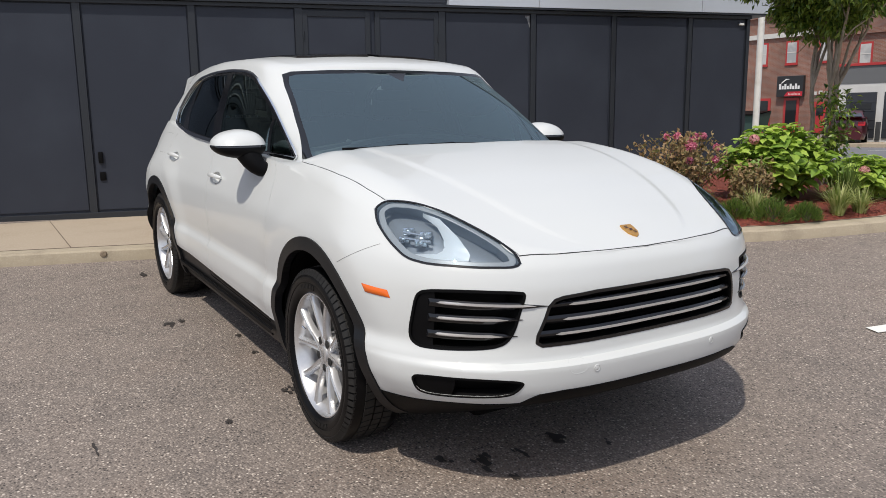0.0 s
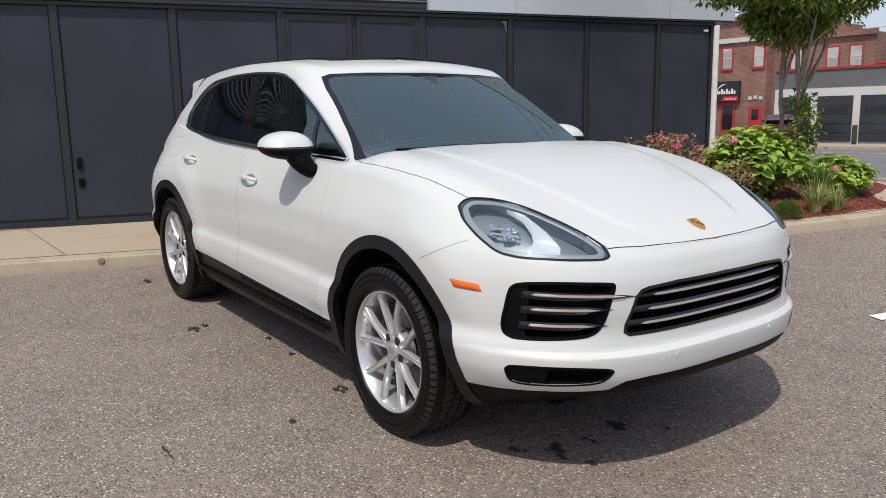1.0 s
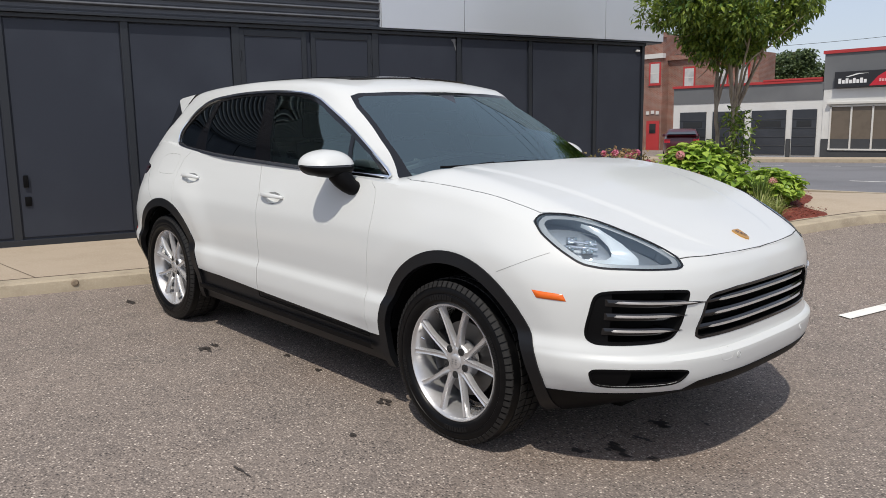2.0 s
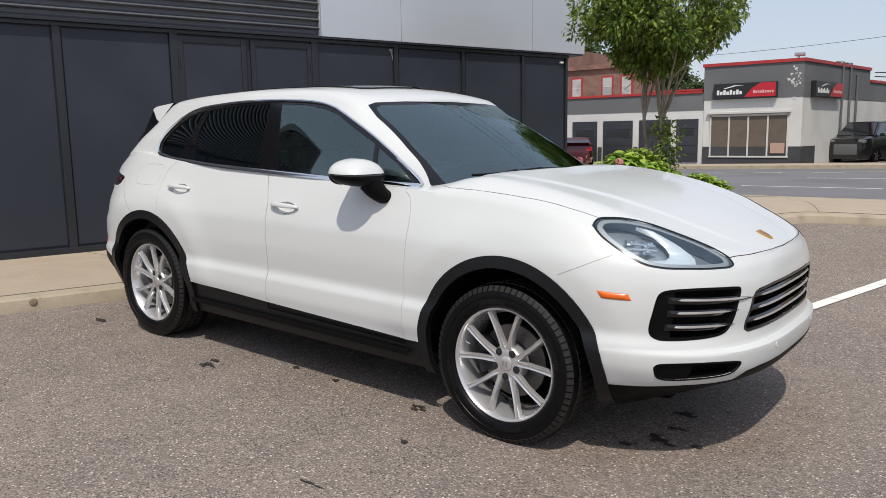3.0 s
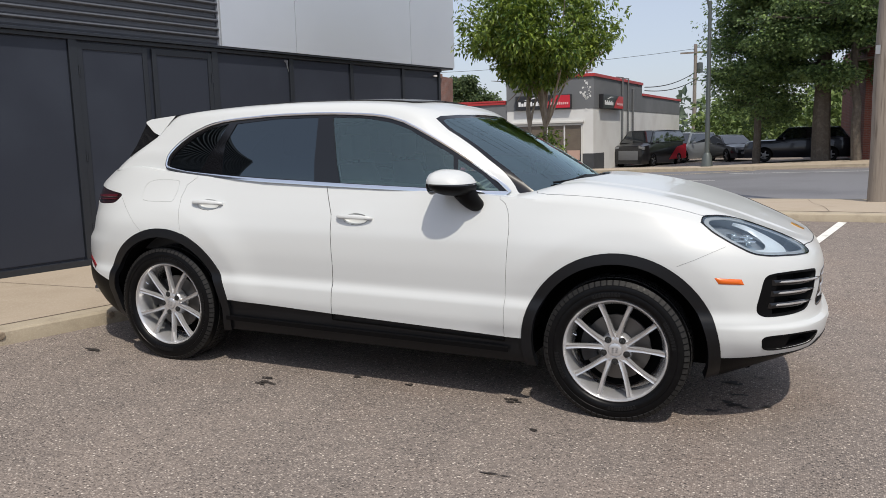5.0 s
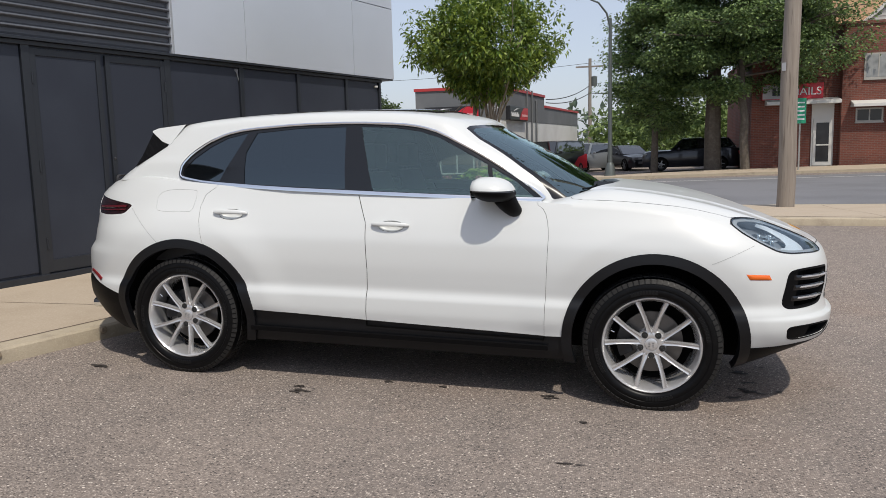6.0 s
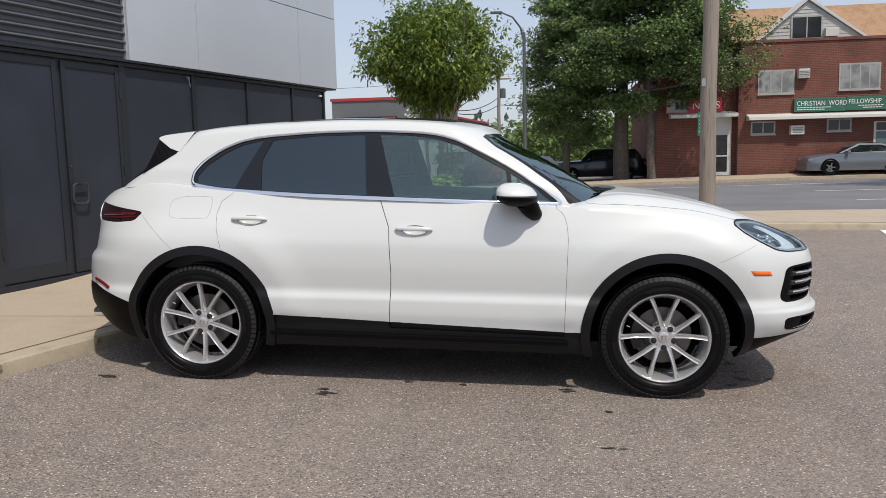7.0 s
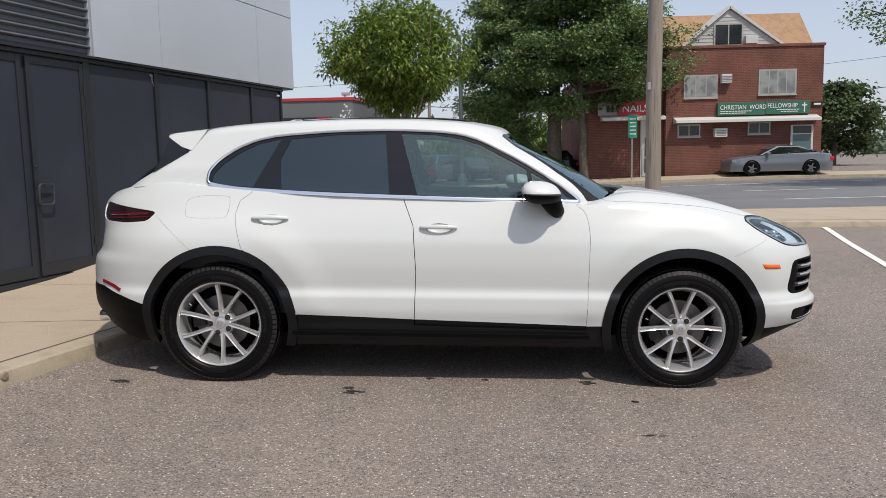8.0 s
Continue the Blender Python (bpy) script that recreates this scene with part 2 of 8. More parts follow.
asphalt = make_asphalt()
concrete = relief(vary(node_mat("concrete", (0.42, 0.345, 0.26), 0.85), [(2.5, 5, (0.36, 0.29, 0.21), 0.45, 0.7, 0.6), (60, 3, (0.55, 0.48, 0.38), 0.5, 0.75, 0.5)]), 140, 0.25)
kerb_stone = relief(vary(node_mat("kerb_concrete", (0.40, 0.34, 0.25), 0.88), [(4, 5, (0.24, 0.20, 0.15), 0.5, 0.72, 0.7), (70, 3, (0.5, 0.44, 0.34), 0.5, 0.8, 0.5)]), 110, 0.35)
road_tar = relief(vary(node_mat("road_asphalt", (0.17, 0.17, 0.18), 0.85), [(0.35, 4, (0.13, 0.13, 0.135), 0.45, 0.65, 0.8), (25, 3, (0.23, 0.23, 0.24), 0.5, 0.8, 0.5)]), 120, 0.2)
line_paint = vary(node_mat("line_paint", (0.78, 0.77, 0.72), 0.7), [(9, 5, (0.4, 0.38, 0.35), 0.55, 0.75, 0.6)])
black_panel = relief(vary(node_mat("black_painted_panel", (0.028, 0.0325, 0.0455), 0.42, spec=0.3), [(1.3, 4, (0.038, 0.0445, 0.060), 0.45, 0.7, 0.7)]), 300, 0.05, 0.002)
black_trim = node_mat("black_metal_trim", (0.017, 0.020, 0.026), 0.4)
louvre_mat = vary(node_mat("dark_grey_louvre", (0.094, 0.101, 0.116), 0.48), [(3, 3, (0.118, 0.125, 0.141), 0.5, 0.7, 0.5)])
acm = vary(node_mat("silver_composite_panel", (0.54, 0.575, 0.625), 0.38, 0.35), [(0.8, 3, (0.59, 0.625, 0.675), 0.4, 0.7, 0.6)])
white_paint = node_mat("white_car_paint", (0.615, 0.632, 0.626), 0.35, 0.0, 0.5)
white_paint.node_tree.nodes["Principled BSDF"].inputs["Coat Roughness"].default_value = 0.03
black_plastic = relief(node_mat("black_plastic", (0.0035, 0.0035, 0.004), 0.5, spec=0.10), 900, 0.15, 0.001)
satin_plastic = relief(node_mat("satin_black_plastic", (0.006, 0.0065, 0.008), 0.42, spec=0.30), 900, 0.12, 0.001)
gloss_black = node_mat("gloss_black", (0.004, 0.004, 0.005), 0.12, 0, 0.25)
# near-black put in for the shade of gaps, openings and hollow insides
dark_void = node_mat("dark_void", (0.003, 0.003, 0.003), 0.9, spec=0.1)
chrome = node_mat("bright_trim", (0.82, 0.84, 0.87), 0.12, 1.0)
grey_slat = node_mat("galvano_slat", (0.62, 0.60, 0.59), 0.25, 0.6)
tyre_rubber = relief(vary(node_mat("tyre_rubber", (0.003, 0.003, 0.0035), 0.36, spec=0.16), [(30, 4, (0.008, 0.008, 0.008), 0.5, 0.8, 0.6)]), 400, 0.2, 0.001)
# tread kept paler than the sidewall: light from the sky put into its colour
lit_tread_rubber = vary(node_mat("lit_tread_rubber", (0.016, 0.0155, 0.015), 0.6, spec=0.3), [(50, 3, (0.026, 0.025, 0.024), 0.45, 0.7, 0.7)])
tyre_mark = node_mat("tyre_mark", (0.008, 0.008, 0.0085), 0.5, spec=0.2)
alloy = vary(node_mat("silver_alloy", (0.64, 0.64, 0.645), 0.27, 0.7), [(60, 3, (0.58, 0.58, 0.59), 0.4, 0.7, 0.6)])
disc_steel = node_mat("disc_steel", (0.14, 0.135, 0.13), 0.4, 0.9)
grille_black = node_mat("grille_black", (0.004, 0.004, 0.004), 0.6, spec=0.12)
rear_glass = glass_mat("privacy_glass", (0.012, 0.013, 0.015), 2.1)
front_glass = glass_mat("green_tint_glass", (0.58, 0.70, 0.67), 2.35, sheen=(0.76, 0.95, 0.91))
screen_glass = glass_mat("windscreen_glass", (0.45, 0.54, 0.56), 2.9, sheen=(0.74, 0.93, 0.95))
lens_glass = glass_mat("clear_lens", (0.82, 0.86, 0.90), 1.9)
amber = node_mat("amber_plastic", (0.72, 0.125, 0.004), 0.25, 0, 0.4)
smoked_lens = node_mat("smoked_lens", (0.020, 0.006, 0.008), 0.12, 0, 0.8)
red_lens = node_mat("red_lens", (0.10, 0.006, 0.012), 0.12, 0, 0.8)
leather = relief(vary(node_mat("black_leather", (0.03, 0.031, 0.033), 0.5), [(8, 4, (0.045, 0.046, 0.048), 0.4, 0.7, 0.7)]), 160, 0.1, 0.002)
# ---------- ground
def lot_z(x, y):
    """Height of the ground: the lot falls with x and rises to its far kerb; beyond, the pavement falls to the street."""
    xc = max(-9.0, min(11.0, x))
    lot = -0.027 * xc + 0.065 * 0.35 * math.log1p(math.exp(min(30, (min(y, 6.6) - 1.6) / 0.35)))
    lot += 0.028 * smooth(-1.75, -2.55, x) * (1 - smooth(1.0, 3.0, y))
    gutter = 0.005
    far = -0.07 + 0.016 * (max(-16.0, min(14.0, x)) - 4)
    far += 0.10 * smooth(30.0, 32.0, y) * smooth(0.0, 6.0, x)
    street = gutter + (far - gutter) * min(1.0, max(0.0, (y - 11.3) / 18.1))
    k = smooth(6.6, 11.2, y)
    return lot * (1 - k) + street * k


def sheet(name, xs, ys, mat, lift=0.0, parent=None):
    bm = bmesh.new()
    grid(bm, [[(x, y, lot_z(x, y) + lift) for x in xs] for y in ys])
    for f in bm.faces:
        if f.normal.z < 0:
            f.normal_flip()
    return link(name, bm, mat, parent)


xs = [-900, -400, -150, -70, -40, -25, -16] + [-12 + 0.5 * i for i in range(57)] + [18, 22, 30, 45, 80, 160, 400, 900]
ys = [-900, -400, -150, -60, -30, -18] + [-12 + 0.5 * i for i in range(58)] + [18, 20, 24, 28, 33, 40, 60, 110, 200, 400, 900]
tagged(sheet("ground", xs, ys, asphalt), "worn grey-brown asphalt parking lot with pale stones", "asphalt", kind="structure")

WALL_AT, WALL_D = Vector((-4.2, 3.19)), Vector((0.257, 0.966)).normalized()
WALL_YAW = math.degrees(math.atan2(WALL_D.y, WALL_D.x))
# wall frame: x along the wall, y out of the building is negative (towards the lot), z up
WALL = pose(WALL_AT.x, WALL_AT.y, 0, 0, 0, WALL_YAW)


def wall_box(bm, s0, s1, o0, o1, h0, h1, bevel=0.0):
    """o: metres in front of the wall plane."""
    return box(bm, s0, -o1, h0, s1, -o0, h1, bevel, WALL)




# ---------- the showroom
def wall_part(name, mat, parent, *specs, bevel=0.0, label=""):
    bm = bmesh.new()
    for q in specs:
        wall_box(bm, *q, bevel=bevel)
    return part(name, bm, mat, parent, label, smooth=False)


WEST, TOP = -10.6, 5.32
showroom = tagged(wall_part("wall_showroom", black_panel, None, (WEST, 4.58, -0.30, 0.0, -0.2, 2.60)), "black painted metal panel wall of a showroom", "wall", kind="structure")
POSTS = [(-7.0, 0.08), (-5.6, 0.08), (-4.26, 0.08), (-3.04, 0.08), (-1.815, 0.09), (-0.02, 0.09), (1.23, 0.07), (2.41, 0.06), (3.60, 0.06), (4.555, 0.05)]
for s0, w in POSTS:
    wall_part("post", black_trim, showroom, (s0 - w / 2, s0 + w / 2, -0.02, 0.035, 0.17, 2.585), bevel=0.004)
edges = [-7.0, -5.6, -4.26, -3.04, -1.815]
for a, b in list(zip(edges, edges[1:])) + [(-0.02, 1.23), (1.23, 2.41), (2.41, 3.60), (3.60, 4.555)]:
    wall_part("panel", black_panel, showroom, (a + 0.055, b - 0.055, -0.02, 0.012, 0.26, 2.565), bevel=0.003)
wall_part("top_rail", black_trim, showroom, (WEST, 4.60, -0.02, 0.045, 2.578, 2.622), bevel=0.004)
wall_part("base_rail", black_trim, showroom, (WEST, 4.58, -0.02, 0.05, 0.10, 0.235), bevel=0.004)
# double doors
handle_steel = node_mat("handle_steel", (0.09, 0.09, 0.095), 0.35, 0.7)
for s0, s1, hinge in ((-1.77, -0.945, -1), (-0.885, -0.065, 1)):
    leaf = tagged(wall_part("door_1" if hinge < 0 else "door_2", black_panel, None, (s0 + 0.02, s1 - 0.02, -0.01, 0.016, 0.27, 2.50), bevel=0.003), "black metal double door leaf, closed", "door", kind="structure")
    f = 0.06
    wall_part("stile", black_trim, leaf, (s0, s0 + f, -0.01, 0.030, 0.25, 2.555), bevel=0.003)
    wall_part("stile", black_trim, leaf, (s1 - f, s1, -0.01, 0.030, 0.25, 2.555), bevel=0.003)
    wall_part("rail", black_trim, leaf, (s0 + f, s1 - f, -0.01, 0.028, 2.485, 2.555), bevel=0.003)
    wall_part("rail", black_trim, leaf, (s0 + f, s1 - f, -0.01, 0.028, 0.25, 0.38), bevel=0.003)
    for h in (0.5, 1.3, 2.2):
        bm = bmesh.new()
        q = s0 + 0.01 if hinge < 0 else s1 - 0.01
        tube(bm, [WALL @ Vector((q, -0.036, h)), WALL @ Vector((q, -0.036, h + 0.11))], 0.010, 8)
        part("hinge", bm, black_trim, leaf)
    hx = s0 + 0.03
    if hinge > 0:
        bm = bmesh.new()
        lathe(bm, [(-0.030, 0.016), (-0.040, 0.015), (-0.042, 0.010), (-0.042, 0.001)], 16)
        bmesh.ops.transform(bm, matrix=WALL @ Matrix.Translation((hx, 0, 1.42)), verts=bm.verts[:])
        part("lock", bm, handle_steel, leaf)
        bm = bmesh.new()
        loop = rounded([(-0.88, -0.075, 1.23), (-0.68, -0.075, 1.225), (-0.69, -0.075, 1.01), (-0.89, -0.075, 1.015)], 2, 0.12)
        tube(bm, [WALL @ p for p in loop + loop[:2]], 0.012, 8)
        for q in (1.19, 1.05):
            tube(bm, [WALL @ Vector((-0.86, -0.075, q)), WALL @ Vector((-0.86, 0.0, q))], 0.010, 8)
        part("pull_handle", bm, handle_steel, leaf)
# latch plate and torn film beside the post at the far door
for q in ((-4.165, -4.115, 0.02, 0.045, 0.80, 0.93), (-4.165, -4.10, 0.012, 0.03, 0.60, 0.70)):
    bm = bmesh.new()
    wall_box(bm, *q, bevel=0.008)
    tagged(link("latch_plate", bm, black_plastic), "broken black latch plate on the wall", "latch", "latch plates")
bm = bmesh.new()
rows = []
for i in range(7):
    row = []
    for j in range(5):
        u, v = i / 6, j / 4
        row.append(WALL @ Vector((1.115 + 0.065 * u, -0.016 - 0.010 * math.sin(5 * u + 3 * v) ** 2, 2.555 - 0.16 * v * (0.15 + 0.85 * u * u))))
    rows.append(row)
grid(bm, rows)
tagged(link("torn_film", bm, node_mat("torn_film", (0.20, 0.205, 0.21), 0.5)), "torn grey film peeling from the wall", "film")
bm = bmesh.new()
wall_box(bm, 4.40, 4.47, 0.012, 0.05, 2.49, 2.52, 0.006)
tagged(link("wall_sensor", bm, node_mat("white_plastic", (0.7, 0.7, 0.68), 0.4)), "small white sensor under the soffit", "sensor")

# upper storey: silver panels and dark ribbed cladding
upper = tagged(wall_part("wall_upper", acm, None, (0.05, 4.88, -0.6, 0.06, 2.66, TOP)), "silver composite panel fascia above the black wall", "wall", kind="structure")
seams = [0.05, 1.28, 3.73, 4.90]
for k, (h0, h1) in enumerate(((2.65, 3.83), (3.842, TOP))):
    cuts = seams if k == 0 else [0.05, 1.9, 3.73, 4.90]
    for a, b in zip(cuts, cuts[1:]):
        wall_part("cladding_panel", acm, upper, (a + 0.004, b - 0.004, 0.05, 0.10, h0, h1), bevel=0.002)
wall_part("end_panel", acm, upper, (4.88, 4.90, -3.0, 0.098, 2.655, TOP))
wall_part("soffit", black_trim, upper, (WEST, 4.87, -0.5, 0.094, 2.625, 2.65))
louvre = tagged(wall_part("wall_louvre", louvre_mat, None, (WEST, 0.05, -0.4, 0.0, 2.66, TOP)), "dark grey ribbed metal cladding", "wall", kind="structure")
rib = bmesh.new()
prof = [(0.0, 0.0), (0.022, 0.012), (0.062, 0.012), (0.075, 0.058), (0.082, 0.064), (0.098, 0.060), (0.100, 0.0)]
grid(rib, [[WALL @ Vector((q, -o, h)) for h, o in prof] for q in (WEST, 0.045)])
bmesh.ops.recalc_face_normals(rib, faces=rib.faces[:])
rib_me = bpy.data.meshes.new("rib")
rib.to_mesh(rib_me)
rib.free()
rib_me.materials.append(louvre_mat)
for i in range(26):
    ob = new("rib", rib_me)
    ob.parent = louvre
    ob.location.z = 2.67 + 0.102 * i
# building behind the facade, closing it
tagged(wall_part("wall_return", acm, None, (4.50, 4.58, -12, -0.31, -0.2, TOP)), "grey side wall", "wall", kind="structure")
tagged(wall_part("wall_end", louvre_mat, None, (WEST - 0.2, WEST, -12, 0.0, -0.2, TOP)), "dark grey end wall of the showroom", "wall", kind="structure")
tagged(wall_part("roof_showroom", louvre_mat, None, (WEST, 4.88, -12, 0.0, TOP, TOP + 0.15)), "flat roof", "roof", kind="structure")
# pale column behind the corner
bm = bmesh.new()
tube(bm, [WALL @ Vector((7.10, 2.90, -0.1)), WALL @ Vector((7.10, 2.90, TOP - 0.3))], 0.060, 20)
tube(bm, [WALL @ Vector((7.10, 2.90, -0.1)), WALL @ Vector((7.10, 2.90, 0.15))], 0.075, 20)
tagged(link("column", bm, vary(node_mat("column_paint", (0.74, 0.73, 0.70), 0.45), [(6, 4, (0.55, 0.52, 0.47), 0.5, 0.75, 0.6)])), "pale painted steel column behind the building's corner", "column")

# ---------- kerbs and pavements
WAY = [((-6.80, -16.8), (-9.5, -16.6)), ((-4.75, -9.0), (-7.45, -9.0)), ((-2.60, -0.95), (-5.30, -0.87)), ((-1.88, 1.75), (-4.58, 1.9)), ((-1.40, 2.72), (-4.2, 3.19)), ((-0.60, 3.10), (-3.7, 5.06)), ((-0.02, 3.74), (-3.4, 6.2)), ((0.25, 4.18), (-3.1, 7.3)),
       ((0.60, 4.95), (-3.0, 7.6)), ((0.86, 5.72), (-2.6, 9.2)), ((1.08, 6.12), (-1.2, 11.2)), ((1.60, 6.24), (1.2, 11.2)), ((2.65, 6.38), (2.6, 11.2)), ((4.2, 6.62), (4.2, 11.2)), ((6.9, 7.02), (6.9, 11.2)), ((12.0, 7.6), (12.0, 11.2)), ((45.0, 9.6), (45.0, 11.2))]
KERB_H = 0.105


def pave_z(x, y, u):
    """Height of the pavement; u runs from the kerb's back to the wall or the street."""
    if y < 6.0:
        k = smooth(1.5, 4.0, y)
        near = lot_z(-2.60 + 0.267 * (y + 0.95), y) + KERB_H + 0.003
        flat = near * (1 - u) + 0.168 * u
        return flat * (1 - k) + (lot_z(x, y) + KERB_H + 0.003) * k
    return lot_z(x, y) + KERB_H + 0.003 + 0.032 * smooth(6.6, 11.2, y)


def along(path, step):
    """Evenly spaced points on a rounded path."""
    pts = [Vector(p) for p in path]
    for _ in range(2):
        pts = [pts[0]] + [r for a, b in zip(pts, pts[1:]) for r in (a.lerp(b, 0.25), a.lerp(b, 0.75))] + [pts[-1]]
    out = [pts[0]]
    for a, b in zip(pts, pts[1:]):
        n = max(1, int((b - a).length / step))
        out += [a.lerp(b, (k + 1) / n) for k in range(n)]
    return out


both_lines = along([(*a, *b) for a, b in WAY], 0.35)
KERB = [Vector((p[0], p[1])) for p in both_lines]
INNER = [Vector((p[2], p[3])) for p in both_lines]


def offset_line(pts, d):
    out = []
    for i, p in enumerate(pts):
        t = (pts[min(i + 1, len(pts) - 1)] - pts[max(i - 1, 0)]).normalized()
        out.append(p + Vector((-t.y, t.x)) * d)
    return out


K2, K3 = offset_line(KERB, 0.03), offset_line(KERB, 0.165)
bm = bmesh.new()
grid(bm, [[(p.x, p.y, lot_z(p.x, p.y) - 0.05) for p in KERB], [(p.x, p.y, lot_z(p.x, p.y) + 0.02) for p in KERB], [(a.lerp(b, 0.5).x, a.lerp(b, 0.5).y, lot_z(a.x, a.y) + KERB_H - 0.018) for a, b in zip(KERB, K2)], [(p.x, p.y, lot_z(p.x, p.y) + KERB_H - 0.004) for p in K2], [(p.x, p.y, lot_z(p.x, p.y) + KERB_H) for p in K3], [(p.x, p.y, lot_z(p.x, p.y) - 0.05) for p in K3]])
bmesh.ops.recalc_face_normals(bm, faces=bm.faces[:])
kerb = tagged(link("kerb", bm, kerb_stone, angle=28), "weathered tan concrete kerb", "kerb", kind="structure")
# dark drain holes in the face of the kerb
for i, p in enumerate(KERB):
    if i % 3 == 0 and -3.4 < p.y < 0.6:
        t = (KERB[i + 1] - KERB[i - 1]).normalized()
        m = Matrix.Translation((p.x, p.y, lot_z(p.x, p.y) + 0.068)) @ Vector((t.y, -t.x, 0)).to_track_quat("X", "Z").to_matrix().to_4x4()
        bm = bmesh.new()
        lathe(bm, [(-0.006, 0.030), (0.006, 0.024), (0.0085, 0.014), (0.006, 0.001)], 14, "x")
        bmesh.ops.transform(bm, matrix=m, verts=bm.verts[:])
        part("kerb_mark", bm, vary(node_mat("kerb_mark", (0.30, 0.24, 0.17), 0.9), [(40, 3, (0.20, 0.155, 0.11), 0.4, 0.6, 0.8)]) if "kerb_mark" not in bpy.data.materials else bpy.data.materials["kerb_mark"], kerb)
bm = bmesh.new()
K4 = offset_line(KERB, 0.177)
N = 10
grid(bm, [[(c.x, c.y, pave_z(c.x, c.y, j / N)) for c in (a.lerp(b, j / N) for a, b in zip(K4, INNER))] for j in range(N + 1)])
for f in bm.faces:
    if f.normal.z < 0:
        f.normal_flip()
pavement = tagged(link("pavement", bm, concrete), "tan concrete pavement with joints", "pavement", kind="structure")
# joints across the pavement
joints = bmesh.new()
run = [0.0]
for p, q in zip(KERB, KERB[1:]):
    run.append(run[-1] + (q - p).length)
first = next(r for r, p in zip(run, KERB) if p.y > -1.72)
for i in range(1, len(KERB) - 1):
    # one joint in every 1.78 metres of kerb
    if math.floor((run[i] - first) / 1.78) != math.floor((run[i - 1] - first) / 1.78):
        u = ((math.floor((run[i] - first) / 1.78) * 1.78 + first) - run[i - 1]) / (run[i] - run[i - 1])
        a, b = K4[i - 1].lerp(K4[i], u), INNER[i - 1].lerp(INNER[i], u)
        d = (b - a).normalized()
        w = Vector((-d.y, d.x)) * 0.004
        rows = []
        for k in range(N + 1):
            c = a.lerp(b, k / N)
            z = pave_z(c.x, c.y, k / N) + 0.0025
            rows.append([(c.x + w.x, c.y + w.y, z), (c.x - w.x, c.y - w.y, z)])
        grid(joints, rows)
for f in joints.faces:
    if f.normal.z < 0:
        f.normal_flip()
back = bmesh.new()
K5, K6 = offset_line(KERB, 0.160), offset_line(KERB, 0.182)
grid(back, [[(p.x, p.y, lot_z(p.x, p.y) + KERB_H + 0.0015) for p in q] for q in (K5, K6)])
for f in back.faces:
    if f.normal.z < 0:
        f.normal_flip()
joints = joined(joints, back)
part("joints", joints, node_mat("joint_dark", (0.13, 0.10, 0.075), 0.95), pavement)
xs2 = [-60, -40, -25, -18, -12, -8, -6, -4, -2.2]
bm = bmesh.new()
grid(bm, [[(x, y, pave_z(x, y, 1.0) - 0.004) for x in xs2] for y in (8.0, 9.0, 10.0, 11.2)])
for f in bm.faces:
    if f.normal.z < 0:
        f.normal_flip()
tagged(link("pavement_street", bm, concrete), "concrete pavement along the street", "pavement", kind="structure")
xs3 = [-120, -60, -40, -30, -22, -16, -12, -8, -4, 0, 4, 8, 12, 14, 20, 30, 45, 80, 140]


def strip(name, y0, y1, lift, mat, label, cat, parent=None, xs=xs3, skirt=0.0):
    bm = bmesh.new()
    ys = [y0 + (y1 - y0) * k / 6 for k in range(7)]
    rows = [[(x, y, lot_z(x, y) + lift) for x in xs] for y in ys]
    if skirt:
        rows = [[(x, y0, lot_z(x, y0) - 0.02) for x in xs]] + rows + [[(x, y1, lot_z(x, y1) - 0.02) for x in xs]]
    grid(bm, rows)
    bmesh.ops.recalc_face_normals(bm, faces=bm.faces[:])
    if sum(f.normal.z for f in bm.faces) < 0:
        bmesh.ops.reverse_faces(bm, faces=bm.faces[:])
    return tagged(link(name, bm, mat, parent), label, cat, kind="structure")


road = strip("road", 11.35, 29.4, 0.006, road_tar, "grey asphalt street with worn lane lines", "road")
strip("kerb_street", 11.2, 11.36, 0.142, kerb_stone, "concrete kerb along the street", "kerb", skirt=0.1)
strip("kerb_far", 29.4, 29.56, 0.14, kerb_stone, "concrete kerb across the street", "kerb", skirt=0.1)
strip("pavement_far", 29.56, 31.7, 0.135, concrete, "concrete pavement across the street", "pavement")


def painted(pts, wide, lift=0.008):
    bm = bmesh.new()
    p = [Vector(q) for q in pts]
    fine = [a.lerp(b, k / 8) for a, b in zip(p, p[1:]) for k in range(8)] + [p[-1]]
    l, r = offset_line(fine, wide / 2), offset_line(fine, -wide / 2)
    grid(bm, [[(q.x, q.y, lot_z(q.x, q.y) + lift) for q in l], [(q.x, q.y, lot_z(q.x, q.y) + lift) for q in r]])
    for f in bm.faces:
        if f.normal.z < 0:
            f.normal_flip()
    return bm


for ends in ([(1.95, 2.42), (2.26, 3.40), (2.77, 5.10), (3.12, 6.38)], [(5.82, 6.82), (5.49, 5.32), (5.23, 3.93), (4.82, 1.75)]):
    tagged(link("bay_line", painted(ends, 0.10), line_paint), "worn white painted parking bay line", "line", "bay lines", "structure")
for y, first in ((16.5, -2.9), (21.2, -2.44)):
    for k in range(-5, 6):
        x = first + 12.0 * k
        part("lane_dash", painted([(x, y), (x + 3.2, y)], 0.12, 0.012), line_paint, road)
for k in range(16):
    x = -2.2 - 2.0 * k
    part("lane_dash", painted([(x - 1.0, 25.2), (x, 25.2)], 0.12, 0.012), line_paint, road)
